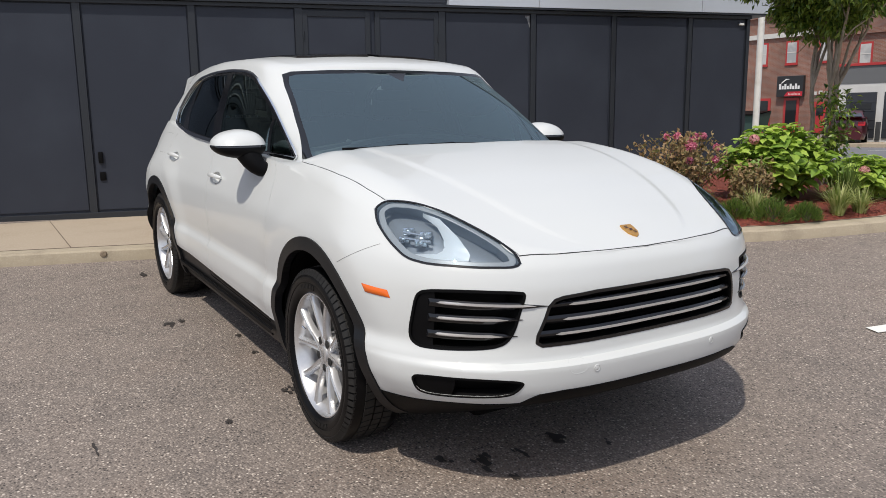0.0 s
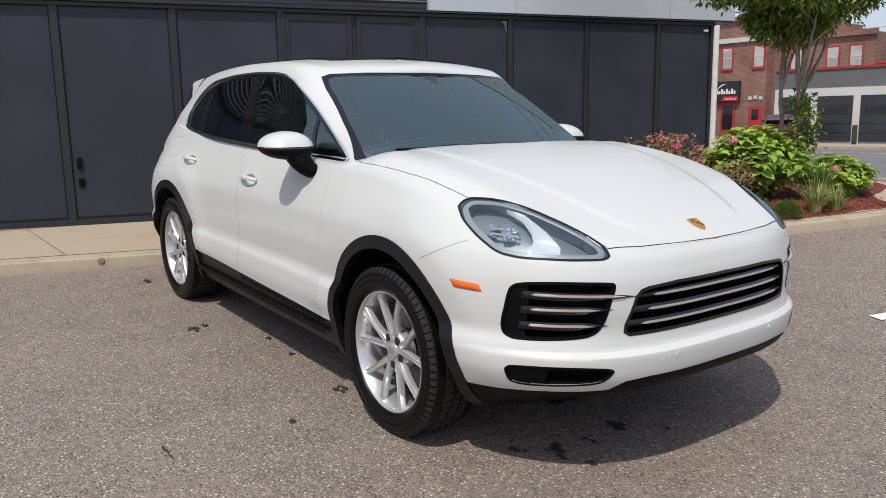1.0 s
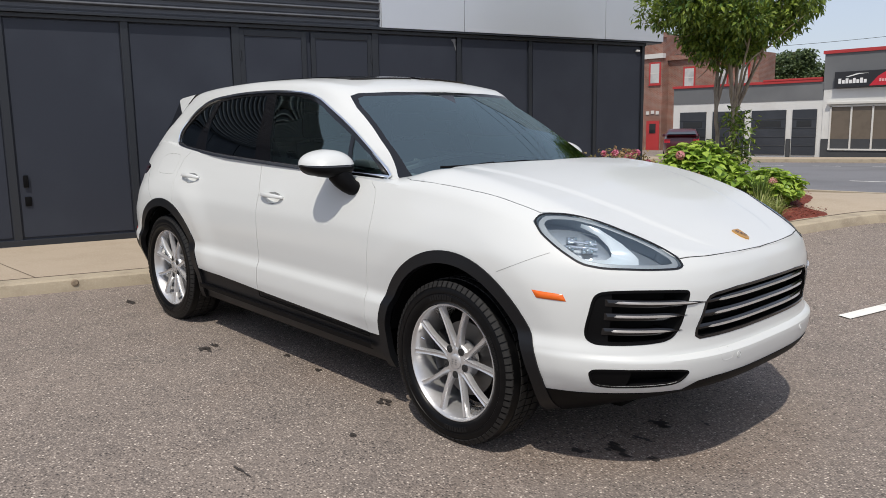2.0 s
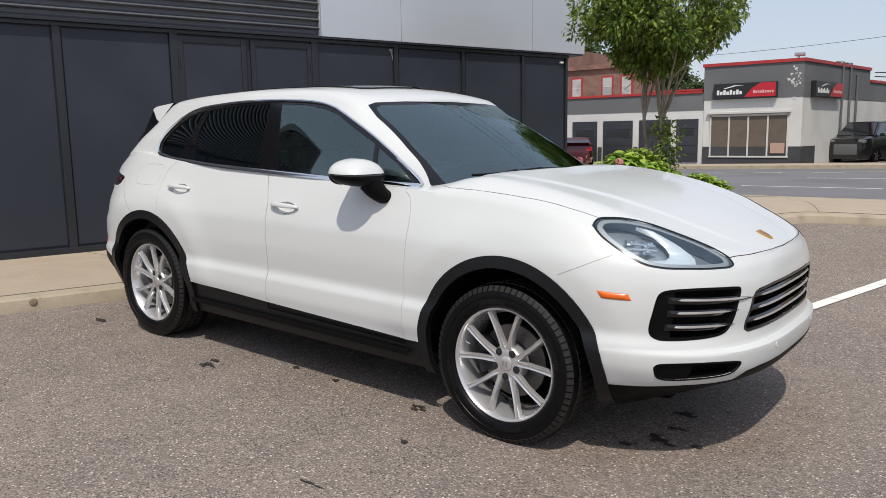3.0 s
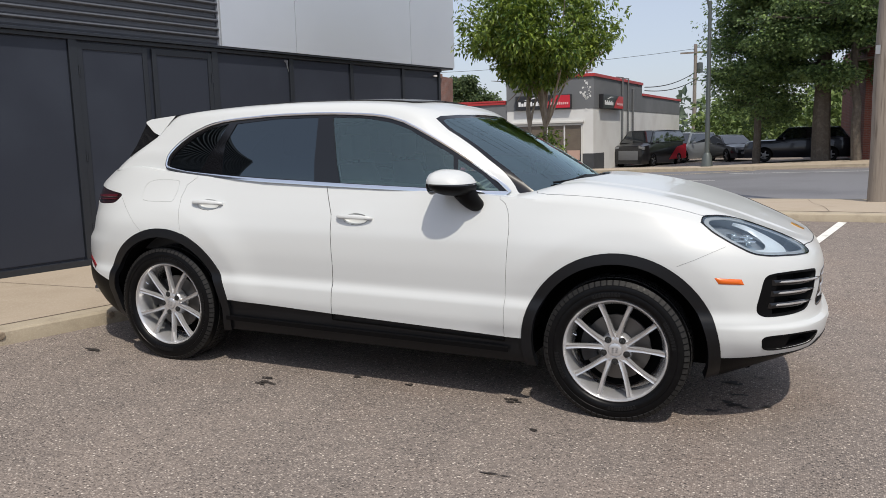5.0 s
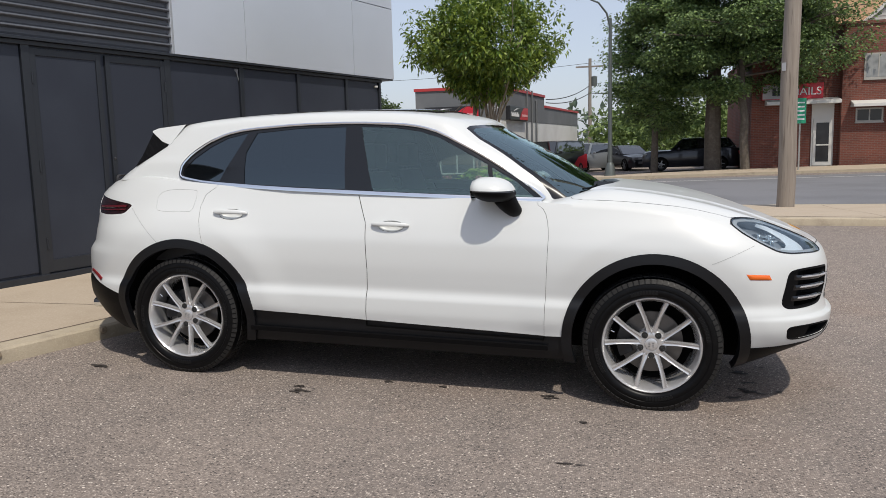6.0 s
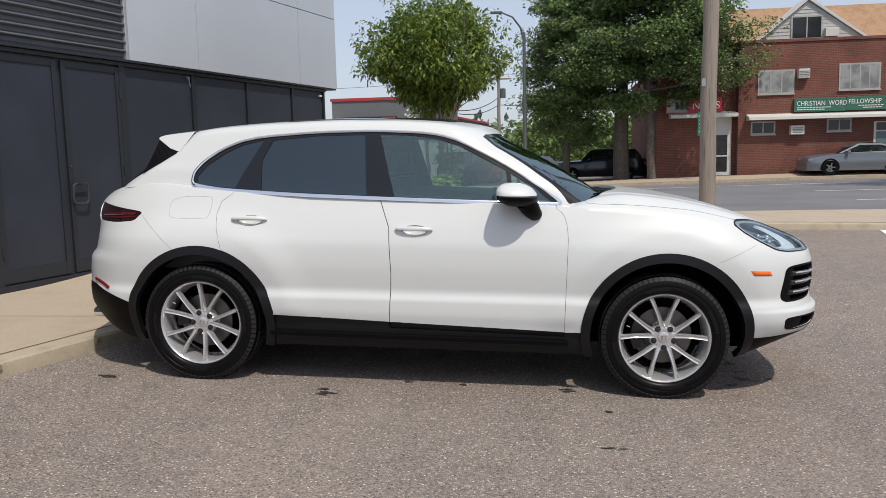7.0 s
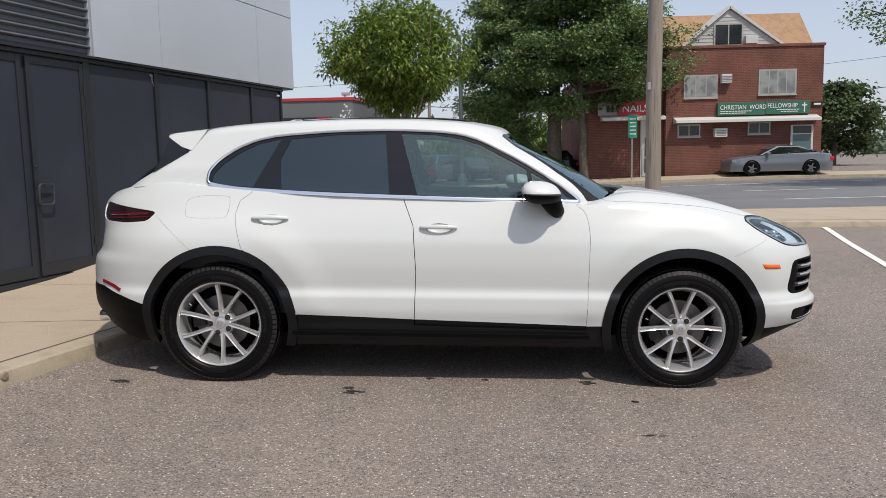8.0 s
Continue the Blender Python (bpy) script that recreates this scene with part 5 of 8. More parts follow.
def myrtle(at):
    rng = random.Random(11)
    tree = empty("tree", Matrix.Translation(at), "small multi-stemmed street tree with yellow-green leaves", "tree")
    bm = bmesh.new()
    for dx, dy, tx, ty in ((-0.095, 0.0, -0.36, 0.05), (0.06, -0.03, 0.15, -0.18), (0.02, 0.12, 0.30, 0.22)):
        pts = branch(bm, (dx, dy, -0.1), (dx * 1.6, dy * 1.5, 1.12), 0.029, 0.024, rng, 0.014, 9)
        q = pts[-1]
        for k in range(5):
            e = Vector((tx + rng.uniform(-0.5, 0.5), ty + rng.uniform(-0.55, 0.55), rng.uniform(1.9, 2.8)))
            m = branch(bm, q, e, 0.019, 0.007, rng, 0.016, 7)
            for _ in range(4):
                f = m[rng.randrange(3, 7)] + Vector((rng.uniform(-0.55, 0.55), rng.uniform(-0.55, 0.55), rng.uniform(-0.05, 0.55)))
                branch(bm, m[rng.randrange(2, 6)], f, 0.010, 0.004, rng, 0.03, 5)
    part("trunk", bm, pale_bark, tree)
    clumps = []
    while len(clumps) < 240:
        v = any_way(rng)
        r = rng.uniform(0.35, 1.0) ** 0.5
        k = 1.02 * (0.50 + 0.50 * smooth(-0.95, -0.1, v.z))
        p = Vector((v.x * k * r, v.y * k * r, 2.40 + v.z * (0.84 if v.z > 0 else 0.66) * r))
        if v.z > 0.55 and rng.random() < 0.3:
            p.z += rng.uniform(0.05, 0.25)
        clumps.append((p, rng.uniform(0.13, 0.22)))
    # twigs that stick out beyond the crown
    for _ in range(60):
        v = any_way(rng)
        if v.z < -0.3:
            continue
        for k in range(4):
            p = Vector((v.x * 1.02, v.y * 1.02, 2.40 + v.z * (0.85 if v.z > 0 else 0.5))) + Vector((v.x, v.y, v.z + 0.5)) * 0.07 * k
            clumps.append((p, 0.07))
    spots = crown_spots(rng, clumps[:240], 96, 0.080, 0.034) + crown_spots(rng, clumps[240:], 9, 0.078, 0.032)
    leaf_mesh("crown", spots, myrtle_leaf, tree)
    # epicormic shoots at the foot of the stems
    low = [(Vector((0.16 + rng.gauss(0, 0.07), rng.gauss(0, 0.08), rng.uniform(0.15, 1.05))), 0.12) for _ in range(46)]
    leaf_mesh("undergrowth", crown_spots(rng, low, 15, 0.08, 0.036), myrtle_leaf, tree)
    return tree


def big_tree(at, seed, height, spread, trunk_r, leaves, label, mat=None, low=0.25, leaf=0.17, long_limbs=()):
    """A tapered trunk, limbs, and leaves in flat sprays along the limbs with gaps between them."""
    rng = random.Random(seed)
    tree = empty("tree", Matrix.Translation(at), label, "tree")
    bm = bmesh.new()
    top = (rng.uniform(-0.4, 0.4), rng.uniform(-0.4, 0.4), height * 0.86)
    main = branch(bm, (0, 0, -0.3), top, trunk_r, trunk_r * 0.22, rng, 0.05, 12)
    sprays = []
    for k in range(34 + len(long_limbs)):
        a = rng.uniform(0, 2 * math.pi)
        h = low + (0.98 - low) * (k + rng.random()) / 34
        if k >= 34:
            h, a = long_limbs[k - 34][:2]
        q = main[min(10, int(h * 11))].lerp(main[min(11, int(h * 11) + 1)], (h * 11) % 1)
        belly = math.sin(math.pi * min(1, max(0.12, (h - low + 0.18) / (1.16 - low))))
        reach = spread * (0.35 + 0.65 * belly) * rng.uniform(0.65, 1.08)
        rise = reach * rng.uniform(-0.12, 0.35)
        if k >= 34:
            reach, rise = long_limbs[k - 34][2:]
        e = q + Vector((math.cos(a) * reach, math.sin(a) * reach, rise))
        m = branch(bm, q, e, trunk_r * 0.24, 0.025, rng, 0.14, 8)
        for i in range(2, 8):
            for _ in range(2):
                b = a + rng.choice((-1, 1)) * rng.uniform(0.5, 1.3)
                l = rng.uniform(0.5, 1.25) * (0.5 + reach / spread)
                f = m[i] + Vector((math.cos(b) * l, math.sin(b) * l, rng.uniform(-0.25, 0.35)))
                tube(bm, [m[i], m[i].lerp(f, 0.5) + Vector((0, 0, 0.06)), f], [0.022, 0.014, 0.006], 5, False)
                sprays += [(m[i].lerp(f, 0.6), rng.uniform(0.50, 0.85)), (f, rng.uniform(0.42, 0.80))]
    part("trunk", bm, bark, tree)
    per = max(10, leaves // len(sprays))
    spots = []
    for c, r in sprays:
        tilt = any_way(rng) * 0.25
        for _ in range(per):
            v = any_way(rng)
            rr = rng.random() ** 0.45
            p = c + Vector((v.x * r * rr, v.y * r * rr, v.z * r * 0.62 * rr + 0.10 * r * (1 - rr) + (tilt.x * v.x + tilt.y * v.y) * r))
            d = Vector((v.x + rng.gauss(0, 0.4), v.y + rng.gauss(0, 0.4), -0.25 + rng.gauss(0, 0.25))).normalized()
            n = (Vector((0, 0, 1)) + any_way(rng) * 0.9).normalized()
            s = rng.uniform(0.7, 1.3)
            spots.append((p, d, n, leaf * s, leaf * 0.62 * s))
    leaf_mesh("crown", spots, mat or oak_leaf, tree)
    return tree


def ground_at(x, y):
    return (x, y, lot_z(x, y) + KERB_H + 0.02)


# red mulch bed inside the kerb
BED = [(-1.9, 3.5), (-0.85, 3.22), (-0.30, 3.62), (0.02, 4.10), (0.34, 4.80), (0.56, 5.40), (0.66, 5.72), (0.20, 5.95), (0.10, 6.6), (-0.25, 7.35), (-1.6, 7.6), (-2.6, 6.6), (-2.75, 5.0)]
bed_pts = rounded(BED, 2)
cen = Vector((-1.0, 5.4))
bm = bmesh.new()
rows = []
for k in range(26):
    u = 1 - k / 25
    rows.append([(cen.x + (p.x - cen.x) * u, cen.y + (p.y - cen.y) * u, lot_z(cen.x + (p.x - cen.x) * u, cen.y + (p.y - cen.y) * u) + KERB_H + 0.002 + 0.035 * smooth(0, 0.1, 1 - u) + 0.015 * noise.noise(Vector((p.x * 7 * u, p.y * 7 * u, 3)))) for p in bed_pts])
grid(bm, rows, close=True)
bmesh.ops.recalc_face_normals(bm, faces=bm.faces[:])
if sum(f.normal.z for f in bm.faces) < 0:
    bmesh.ops.reverse_faces(bm, faces=bm.faces[:])
mulch_mat = relief(vary(node_mat("red_mulch", (0.20, 0.045, 0.028), 0.95), [(30, 5, (0.09, 0.02, 0.014), 0.45, 0.65, 0.9), (70, 3, (0.34, 0.10, 0.06), 0.55, 0.75, 0.7)]), 60, 1.0, 0.02)
tagged(link("mulch_bed", bm, mulch_mat), "bed of red-dyed bark mulch", "mulch", kind="structure")
rng = random.Random(8)
chips = []
for _ in range(2200):
    k = rng.randrange(len(bed_pts))
    u = rng.uniform(0.2, 0.98) ** 0.5
    p = cen.lerp(bed_pts[k], u)
    d = Vector((rng.uniform(-1, 1), rng.uniform(-1, 1), rng.uniform(-0.2, 0.4))).normalized()
    chips.append((Vector((p.x, p.y, lot_z(p.x, p.y) + KERB_H + 0.04)), d, (Vector((0, 0, 1)) + any_way(rng) * 0.4).normalized(), rng.uniform(0.02, 0.05), 0.012))
tagged(leaf_mesh("mulch_chips", chips, leaf_mat("chip", (0.10, 0.02, 0.014), (0.33, 0.10, 0.06), 0.9), None), "loose red bark chips", "mulch", kind="stuff")

myrtle((-0.86, 6.16, lot_z(-0.86, 6.16) + KERB_H))


def hydrangea(at, r, h, blooms, seed):
    rng = random.Random(seed)
    bush = empty("hydrangea", Matrix.Translation(at), "leafy green hydrangea with a fading pink bloom", "shrub", "hydrangeas in the bed")
    bm = bmesh.new()
    spots = []
    for k in range(int(130 * r / 0.6)):
        a = rng.uniform(0, 2 * math.pi)
        u = rng.uniform(0, 1) ** 0.6
        top = Vector((math.cos(a) * r * u, math.sin(a) * r * u, h * (1 - 0.45 * u ** 2) * rng.uniform(0.82, 1.05)))
        branch(bm, (math.cos(a) * 0.1, math.sin(a) * 0.1, 0), top, 0.008, 0.005, rng, 0.02, 5)
        for lev in range(5):
            c = Vector((0, 0, 0)).lerp(top, 1 - 0.17 * lev)
            for q in range(4):
                b = a + q * math.pi / 2 + lev * 0.8 + rng.gauss(0, 0.2)
                d = Vector((math.cos(b), math.sin(b), rng.uniform(-0.55, 0.45))).normalized()
                n = (Vector((0, 0, 0.8)) + any_way(rng) * 0.4 + top.normalized() * 0.5).normalized()
                l = rng.uniform(0.12, 0.19) * (0.75 if lev == 0 else 1.0)
                spots.append((c + d * 0.015, d, n, l, l * 0.72))
    part("woody_base", bm, node_mat("green_stem", (0.10, 0.14, 0.04), 0.6) if "green_stem" not in bpy.data.materials else bpy.data.materials["green_stem"], bush)
    leaf_mesh("leaves", spots, hydrangea_leaf, bush, 0.14, True)
    for bx, by, bz in blooms:
        ps = []
        for _ in range(150):
            v = any_way(rng)
            ps.append((Vector((bx, by, bz)) + v * 0.05, (v.cross(any_way(rng))).normalized(), v, 0.028, 0.026))
        leaf_mesh("bloom", ps, petal_pink, bush, 0.05)
    return bush


hydrangea(ground_at(-0.72, 5.15), 0.56, 0.76, [(0.02, -0.38, 0.64)], 3)
hydrangea(ground_at(-0.08, 5.78), 0.34, 0.42, [(0.12, -0.26, 0.30)], 4)

def rose_bush(at, r, h, stems, every, seed, label):
    """Thin canes with small browned leaves, and pink blooms on some of the tips."""
    rng = random.Random(seed)
    rose = empty("rose_bush", Matrix.Translation(at), label, "shrub", "roses in the bed")
    bm = bmesh.new()
    spots, blooms = [], []
    for k in range(stems):
        a, u = rng.uniform(0, 2 * math.pi), rng.uniform(0.1, 1)
        top = Vector((math.cos(a) * r * u, math.sin(a) * r * u, h * (1 - 0.2 * u) * rng.uniform(0.75, 1.08)))
        pts = branch(bm, (math.cos(a) * 0.08, math.sin(a) * 0.08, 0), top, 0.006, 0.003, rng, 0.04, 6)
        for q in range(46):
            c = pts[rng.randrange(1, 6)] + any_way(rng) * 0.09
            spots.append((c, any_way(rng), (Vector((0, 0, 1)) + any_way(rng)).normalized(), rng.uniform(0.035, 0.065), 0.032))
        if every and k % every == 0:
            blooms.append(top + Vector((0, 0, 0.02)))
    part("woody_base", bm, bark, rose)
    leaf_mesh("leaves", spots, rose_leaf, rose)
    for c in blooms:
        ps = []
        for _ in range(45):
            v = any_way(rng)
            ps.append((c + v * 0.018, (v.cross(any_way(rng)) + v * 0.5).normalized(), v, 0.032, 0.030))
        leaf_mesh("bloom", ps, petal_rose, rose, 0.2)


petal_rose = leaf_mat("rose_petal", (0.55, 0.12, 0.22), (0.80, 0.34, 0.42), 0.5)
rose_bush(ground_at(-1.15, 4.22), 0.50, 0.72, 70, 5, 21, "rose bush with browned leaves and pink blooms")
rose_bush(ground_at(-0.52, 4.56), 0.26, 0.44, 34, 0, 22, "low rose bush of browned leaves beside the hydrangea")


def tuft(at, blades, length, wide, mat, label, seed, spread=0.9):
    """A clump of arching grass blades."""
    rng = random.Random(seed)
    verts, faces = [], []
    for _ in range(blades):
        a = rng.uniform(0, 2 * math.pi)
        out = Vector((math.cos(a), math.sin(a), 0))
        side = Vector((-out.y, out.x, 0))
        l, lean = length * rng.uniform(0.6, 1.1), rng.uniform(0.15, 1.0) * spread
        base = out * rng.uniform(0, 0.06)
        b = len(verts)
        for i in range(5):
            u = i / 4
            p = base + out * l * lean * u ** 1.5 * 0.75 + Vector((0, 0, l * (u - 0.55 * lean * u ** 2.4)))
            w = wide * (1 - u ** 2) * 0.5 + 0.0004
            verts += [p + side * w, p - side * w]
            if i:
                q = b + 2 * i
                faces.append((q - 2, q - 1, q + 1, q))
    me = bpy.data.meshes.new("grass_tuft")
    me.from_pydata(verts, [], faces)
    me.materials.append(mat)
    ob = new("grass_tuft", me)
    ob.location = at
    return tagged(ob, label, "grass", "grass tufts in the bed")


tuft(ground_at(0.22, 4.82), 190, 0.40, 0.013, grass_leaf, "clump of pale variegated lily grass", 1, 1.0)
tuft(ground_at(-0.22, 4.22), 130, 0.36, 0.010, grass_leaf, "clump of pale variegated lily grass", 2, 0.8)
tuft(ground_at(0.02, 5.30), 170, 0.56, 0.010, green_blade, "tall clump of green ornamental grass", 3, 0.7)
tuft(ground_at(0.30, 5.05), 130, 0.30, 0.012, grass_leaf, "clump of pale variegated lily grass", 4, 1.0)
tuft(ground_at(-0.55, 3.85), 120, 0.34, 0.010, green_blade, "clump of green grass", 5, 0.9)


def dwarf_shrub(at, r, seed):
    rng = random.Random(seed)
    sh = empty("dwarf_conifer", Matrix.Translation(at), "small mounded evergreen shrub", "shrub", "dwarf shrubs in the bed")
    spots = []
    for _ in range(1500):
        v = any_way(rng)
        v.z = abs(v.z)
        p = Vector((v.x * r, v.y * r, v.z * r * 1.15)) * rng.uniform(0.55, 1.03)
        d = (v + Vector((0, 0, 0.8)) + any_way(rng) * 0.4).normalized()
        spots.append((p, d, any_way(rng), 0.045, 0.007))
    leaf_mesh("needles", spots, shrub_leaf, sh)
    bm = bmesh.new()
    for k in range(5):
        branch(bm, (0, 0, -0.02), (rng.uniform(-r, r) * 0.6, rng.uniform(-r, r) * 0.6, r * 0.8), 0.010, 0.004, rng, 0.01, 4)
    part("woody_base", bm, bark, sh)


dwarf_shrub(ground_at(-0.03, 4.20), 0.17, 31)
dwarf_shrub(ground_at(0.15, 4.44), 0.13, 32)
dwarf_shrub(ground_at(-0.35, 4.05), 0.15, 33)

# street trees and woods across the road
big_tree((4.5, 33.2, lot_z(4.5, 33)), 41, 14.5, 3.5, 0.42, 110000, "large dark green oak across the street", low=0.27, leaf=0.155)
big_tree((1.85, 34.0, lot_z(1.85, 34)), 42, 12.0, 0.95, 0.19, 34000, "slender dark green tree beside the oak", low=0.22, leaf=0.15)
big_tree((5.75, 31.6, lot_z(5.7, 31.6)), 43, 11.0, 3.4, 0.22, 42000, "dark green tree beside the brick house", low=0.52, leaf=0.15, long_limbs=((0.50, -0.22, 4.0, 0.9), (0.56, -0.30, 3.9, 1.5), (0.46, -0.25, 3.5, 0.4), (0.60, -0.18, 3.2, 1.0)))
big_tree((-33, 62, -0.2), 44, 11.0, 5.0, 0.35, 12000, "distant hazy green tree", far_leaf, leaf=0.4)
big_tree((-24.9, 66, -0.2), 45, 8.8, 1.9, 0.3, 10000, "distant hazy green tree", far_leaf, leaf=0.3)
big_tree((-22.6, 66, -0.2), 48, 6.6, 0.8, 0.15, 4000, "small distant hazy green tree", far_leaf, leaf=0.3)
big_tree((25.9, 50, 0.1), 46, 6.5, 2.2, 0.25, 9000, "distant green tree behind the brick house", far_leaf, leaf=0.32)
big_tree((19.3, 21.0, 0.1), 47, 11.0, 4.9, 0.3, 30000, "green tree leaning over the street", low=0.5, leaf=0.13)
rng = random.Random(51)
spots = []
for k in range(420):
    y = rng.uniform(47, 60)
    x = rng.uniform(side_x(y) + 1.6, 14)
    c = Vector((x, y, rng.uniform(0.2, 1.0) * (3.8 + 1.6 * noise.noise(Vector((x * 0.4, 0, 0))))))
    spots += crown_spots(rng, [(c, rng.uniform(0.6, 1.3))], 26, 0.42, 0.26)
tagged(leaf_mesh("hedge", spots, leaf_mat("hedge_leaf", (0.07, 0.12, 0.03), (0.23, 0.31, 0.09), 0.6), None), "dense green hedge and scrub behind the parked cars", "hedge", kind="stuff")
# leaf colours greyed and paled: the haze of distance is put into them
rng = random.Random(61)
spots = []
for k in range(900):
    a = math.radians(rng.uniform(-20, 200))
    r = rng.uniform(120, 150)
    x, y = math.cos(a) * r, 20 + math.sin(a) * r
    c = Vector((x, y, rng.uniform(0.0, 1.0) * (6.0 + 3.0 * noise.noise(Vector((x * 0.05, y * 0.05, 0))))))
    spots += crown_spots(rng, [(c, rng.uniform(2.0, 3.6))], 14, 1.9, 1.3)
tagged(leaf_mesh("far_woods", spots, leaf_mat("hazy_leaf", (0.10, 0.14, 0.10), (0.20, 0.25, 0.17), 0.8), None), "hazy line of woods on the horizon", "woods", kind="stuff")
# ---------- the car
car = empty("suv", LOT, "white five-door sport utility car with black cladding, parked on the asphalt", "car")

XF = curve([(0.20, 1.98), (0.28, 2.18), (0.36, 2.37), (0.40, 2.448), (0.46, 2.474), (0.520, 2.480), (0.532, 2.478), (0.550, 2.446), (0.62, 2.440), (0.70, 2.446), (0.78, 2.442), (0.86, 2.42), (0.92, 2.37), (1.00, 2.25), (1.1, 2.0)])
XR = curve([(0.20, -2.22), (0.33, -2.40), (0.46, -2.47), (0.62, -2.475), (0.75, -2.46), (0.82, -2.41), (0.95, -2.395), (1.05, -2.41), (1.12, -2.39), (1.2, -2.30), (1.3, -2.18)])
WID = curve([(0.20, 0.89), (0.30, 0.935), (0.40, 0.950), (0.48, 0.962), (0.55, 0.960), (0.60, 0.9425), (0.612, 0.9410), (0.66, 0.9455), (0.76, 0.952), (0.88, 0.947), (0.98, 0.922), (1.06, 0.893), (1.14, 0.860), (1.22, 0.825), (1.30, 0.78)])
ZT = curve([(-2.42, 1.11), (-2.3, 1.165), (-2.15, 1.205), (-2.0, 1.235), (-1.75, 1.25), (-1.45, 1.222), (-0.83, 1.185), (0.23, 1.158), (0.8, 1.138), (1.1, 1.122), (1.4, 1.10), (1.7, 1.055), (1.95, 0.995), (2.15, 0.945), (2.3, 0.915), (2.4, 0.90)])
RISE = curve([(0.80, 0.0), (0.96, 0.036), (1.10, 0.078), (1.22, 0.094), (1.4, 0.092), (1.7, 0.085), (1.95, 0.075), (2.15, 0.050), (2.3, 0.024), (2.42, 0.0)])
MID = curve([(0.9, 0.085), (1.1, 0.106), (1.4, 0.098), (1.7, 0.095), (1.95, 0.085), (2.15, 0.064), (2.3, 0.036), (2.42, 0.0)])


def flare(x, z):
    f = 0.026 * math.exp(-(((x - 1.45) / 0.45) ** 2)) + 0.036 * math.exp(-(((x + 1.45) / 0.55) ** 2))
    return f * smooth(0.3, 0.55, z) * (1 - smooth(0.80, 1.10, z))


def outline(k, z):
    """Plan of the body at height z; k from 0 (middle of the tail) by 1 and 2 (side) to 3 (middle of the nose)."""
    if k < 1:
        a = k * math.pi / 2
        b = WID(z) + flare(-1.45, z)
        return -1.45 + (XR(z) + 1.45) * math.cos(a) ** (2 / 3.0), -b * math.sin(a) ** (2 / 3.0)
    if k <= 2:
        x = -1.45 + (k - 1) * 2.90
        return x, -(WID(z) + flare(x, z))
    a = (k - 2) * math.pi / 2
    b = WID(z) + flare(1.45, z)
    return 1.45 + (XF(z) - 1.45) * math.sin(a) ** (2 / 3.0), -b * max(0.0, math.cos(a)) ** (2 / 3.0)


KS = [i / 30 for i in range(30)] + [1 + i / 118 for i in range(118)] + [2 + i / 44 for i in range(45)]
LOW_Z = [0.235 + 0.018 * i for i in range(15)] + [0.505, 0.514, 0.522, 0.530, 0.538, 0.546, 0.554, 0.564, 0.576, 0.588]
NV = len(LOW_Z) + 31
body = bmesh.new()
rows = [[] for _ in range(NV + 1)]
tops = []
for k in KS:
    zt = 1.1
    for _ in range(12):
        zt = 0.5 * zt + 0.5 * ZT(outline(k, zt)[0])
    for j in range(NV + 1):
        z = LOW_Z[j] if j < len(LOW_Z) else 0.60 + (zt - 0.60) * (j - len(LOW_Z)) / 31
        x, y = outline(k, z)
        rows[j].append((x, y, z))
    tops.append((*outline(k, zt), zt))
grid(body, rows)
# bonnet and wing tops; a narrow shelf under the windows
NT = 48
sheet_rows = []
for x, y, z in tops:
    row = []
    if x > 0.55:
        scale = min(1.0, abs(y) / 0.75)
        for j in range(NT + 1):
            t = j / NT
            up = math.sin(min(1.0, t / 0.2) * math.pi / 2) ** 0.8
            h = RISE(x) * up
            if t > 0.2:
                s = (t - 0.2) / 0.8
                h += (MID(x) - RISE(x)) * smooth(0, 1, s) + 0.0060 * scale * smooth(-0.016, 0.016, t - 0.33 - 0.16 * smooth(1.1, 2.3, x)) * smooth(2.38, 2.2, x)
            row.append((x, y * (1 - t), z + h * scale ** 0.5))
    else:
        for j in range(NT + 1):
            t = j / NT
            row.append((x, y * (1 - (0.22 + 0.5 * smooth(-1.9, -2.2, x)) * t), z + 0.02 * t))
    sheet_rows.append(row)
grid(body, sheet_rows)
bmesh.ops.remove_doubles(body, verts=body.verts[:], dist=0.0008)


def outward(bm):
    """Turns every face of a body sheet to look out of the car."""
    bm.normal_update()
    for f in bm.faces:
        c = f.calc_center_median()
        if (f.normal.z if c.z > ZT(c.x) - 0.002 else f.normal.dot(c - Vector((max(-1.5, min(1.5, c.x)), 0, 0.6)))) < 0:
            f.normal_flip()
    bm.normal_update()
    return bm


outward(body)
# the wings swell towards the wheel arches and tuck in again at their edge
for v, nv in steady_normals(body).items():
    if abs(v.co.y) > 0.7:
        d = math.hypot(abs(v.co.x) - 1.45, v.co.z - 0.378)
        v.co += nv * 0.011 * smooth(0.80, 0.60, d) * (0.12 + 0.88 * min(1.0, max(0.0, (d - 0.500) / 0.10))) * smooth(0.36, 0.50, v.co.z)

# greenhouse
ZR = curve([(-2.0, 1.52), (-1.82, 1.553), (-1.59, 1.592), (-1.29, 1.622), (-0.95, 1.642), (-0.58, 1.655), (-0.28, 1.656), (0.0, 1.646), (0.27, 1.612), (0.42, 1.575)])
XGF = curve([(0, 1.22), (0.25, 1.04), (0.5, 0.845), (0.75, 0.63), (0.92, 0.475), (1, 0.41)])
XGR = curve([(0, -2.24), (0.5, -2.03), (1, -1.80)])
WG = curve([(0, 0.852), (0.3, 0.82), (0.46, 0.79), (0.6, 0.765), (0.85, 0.715), (0.95, 0.69), (1, 0.655)])


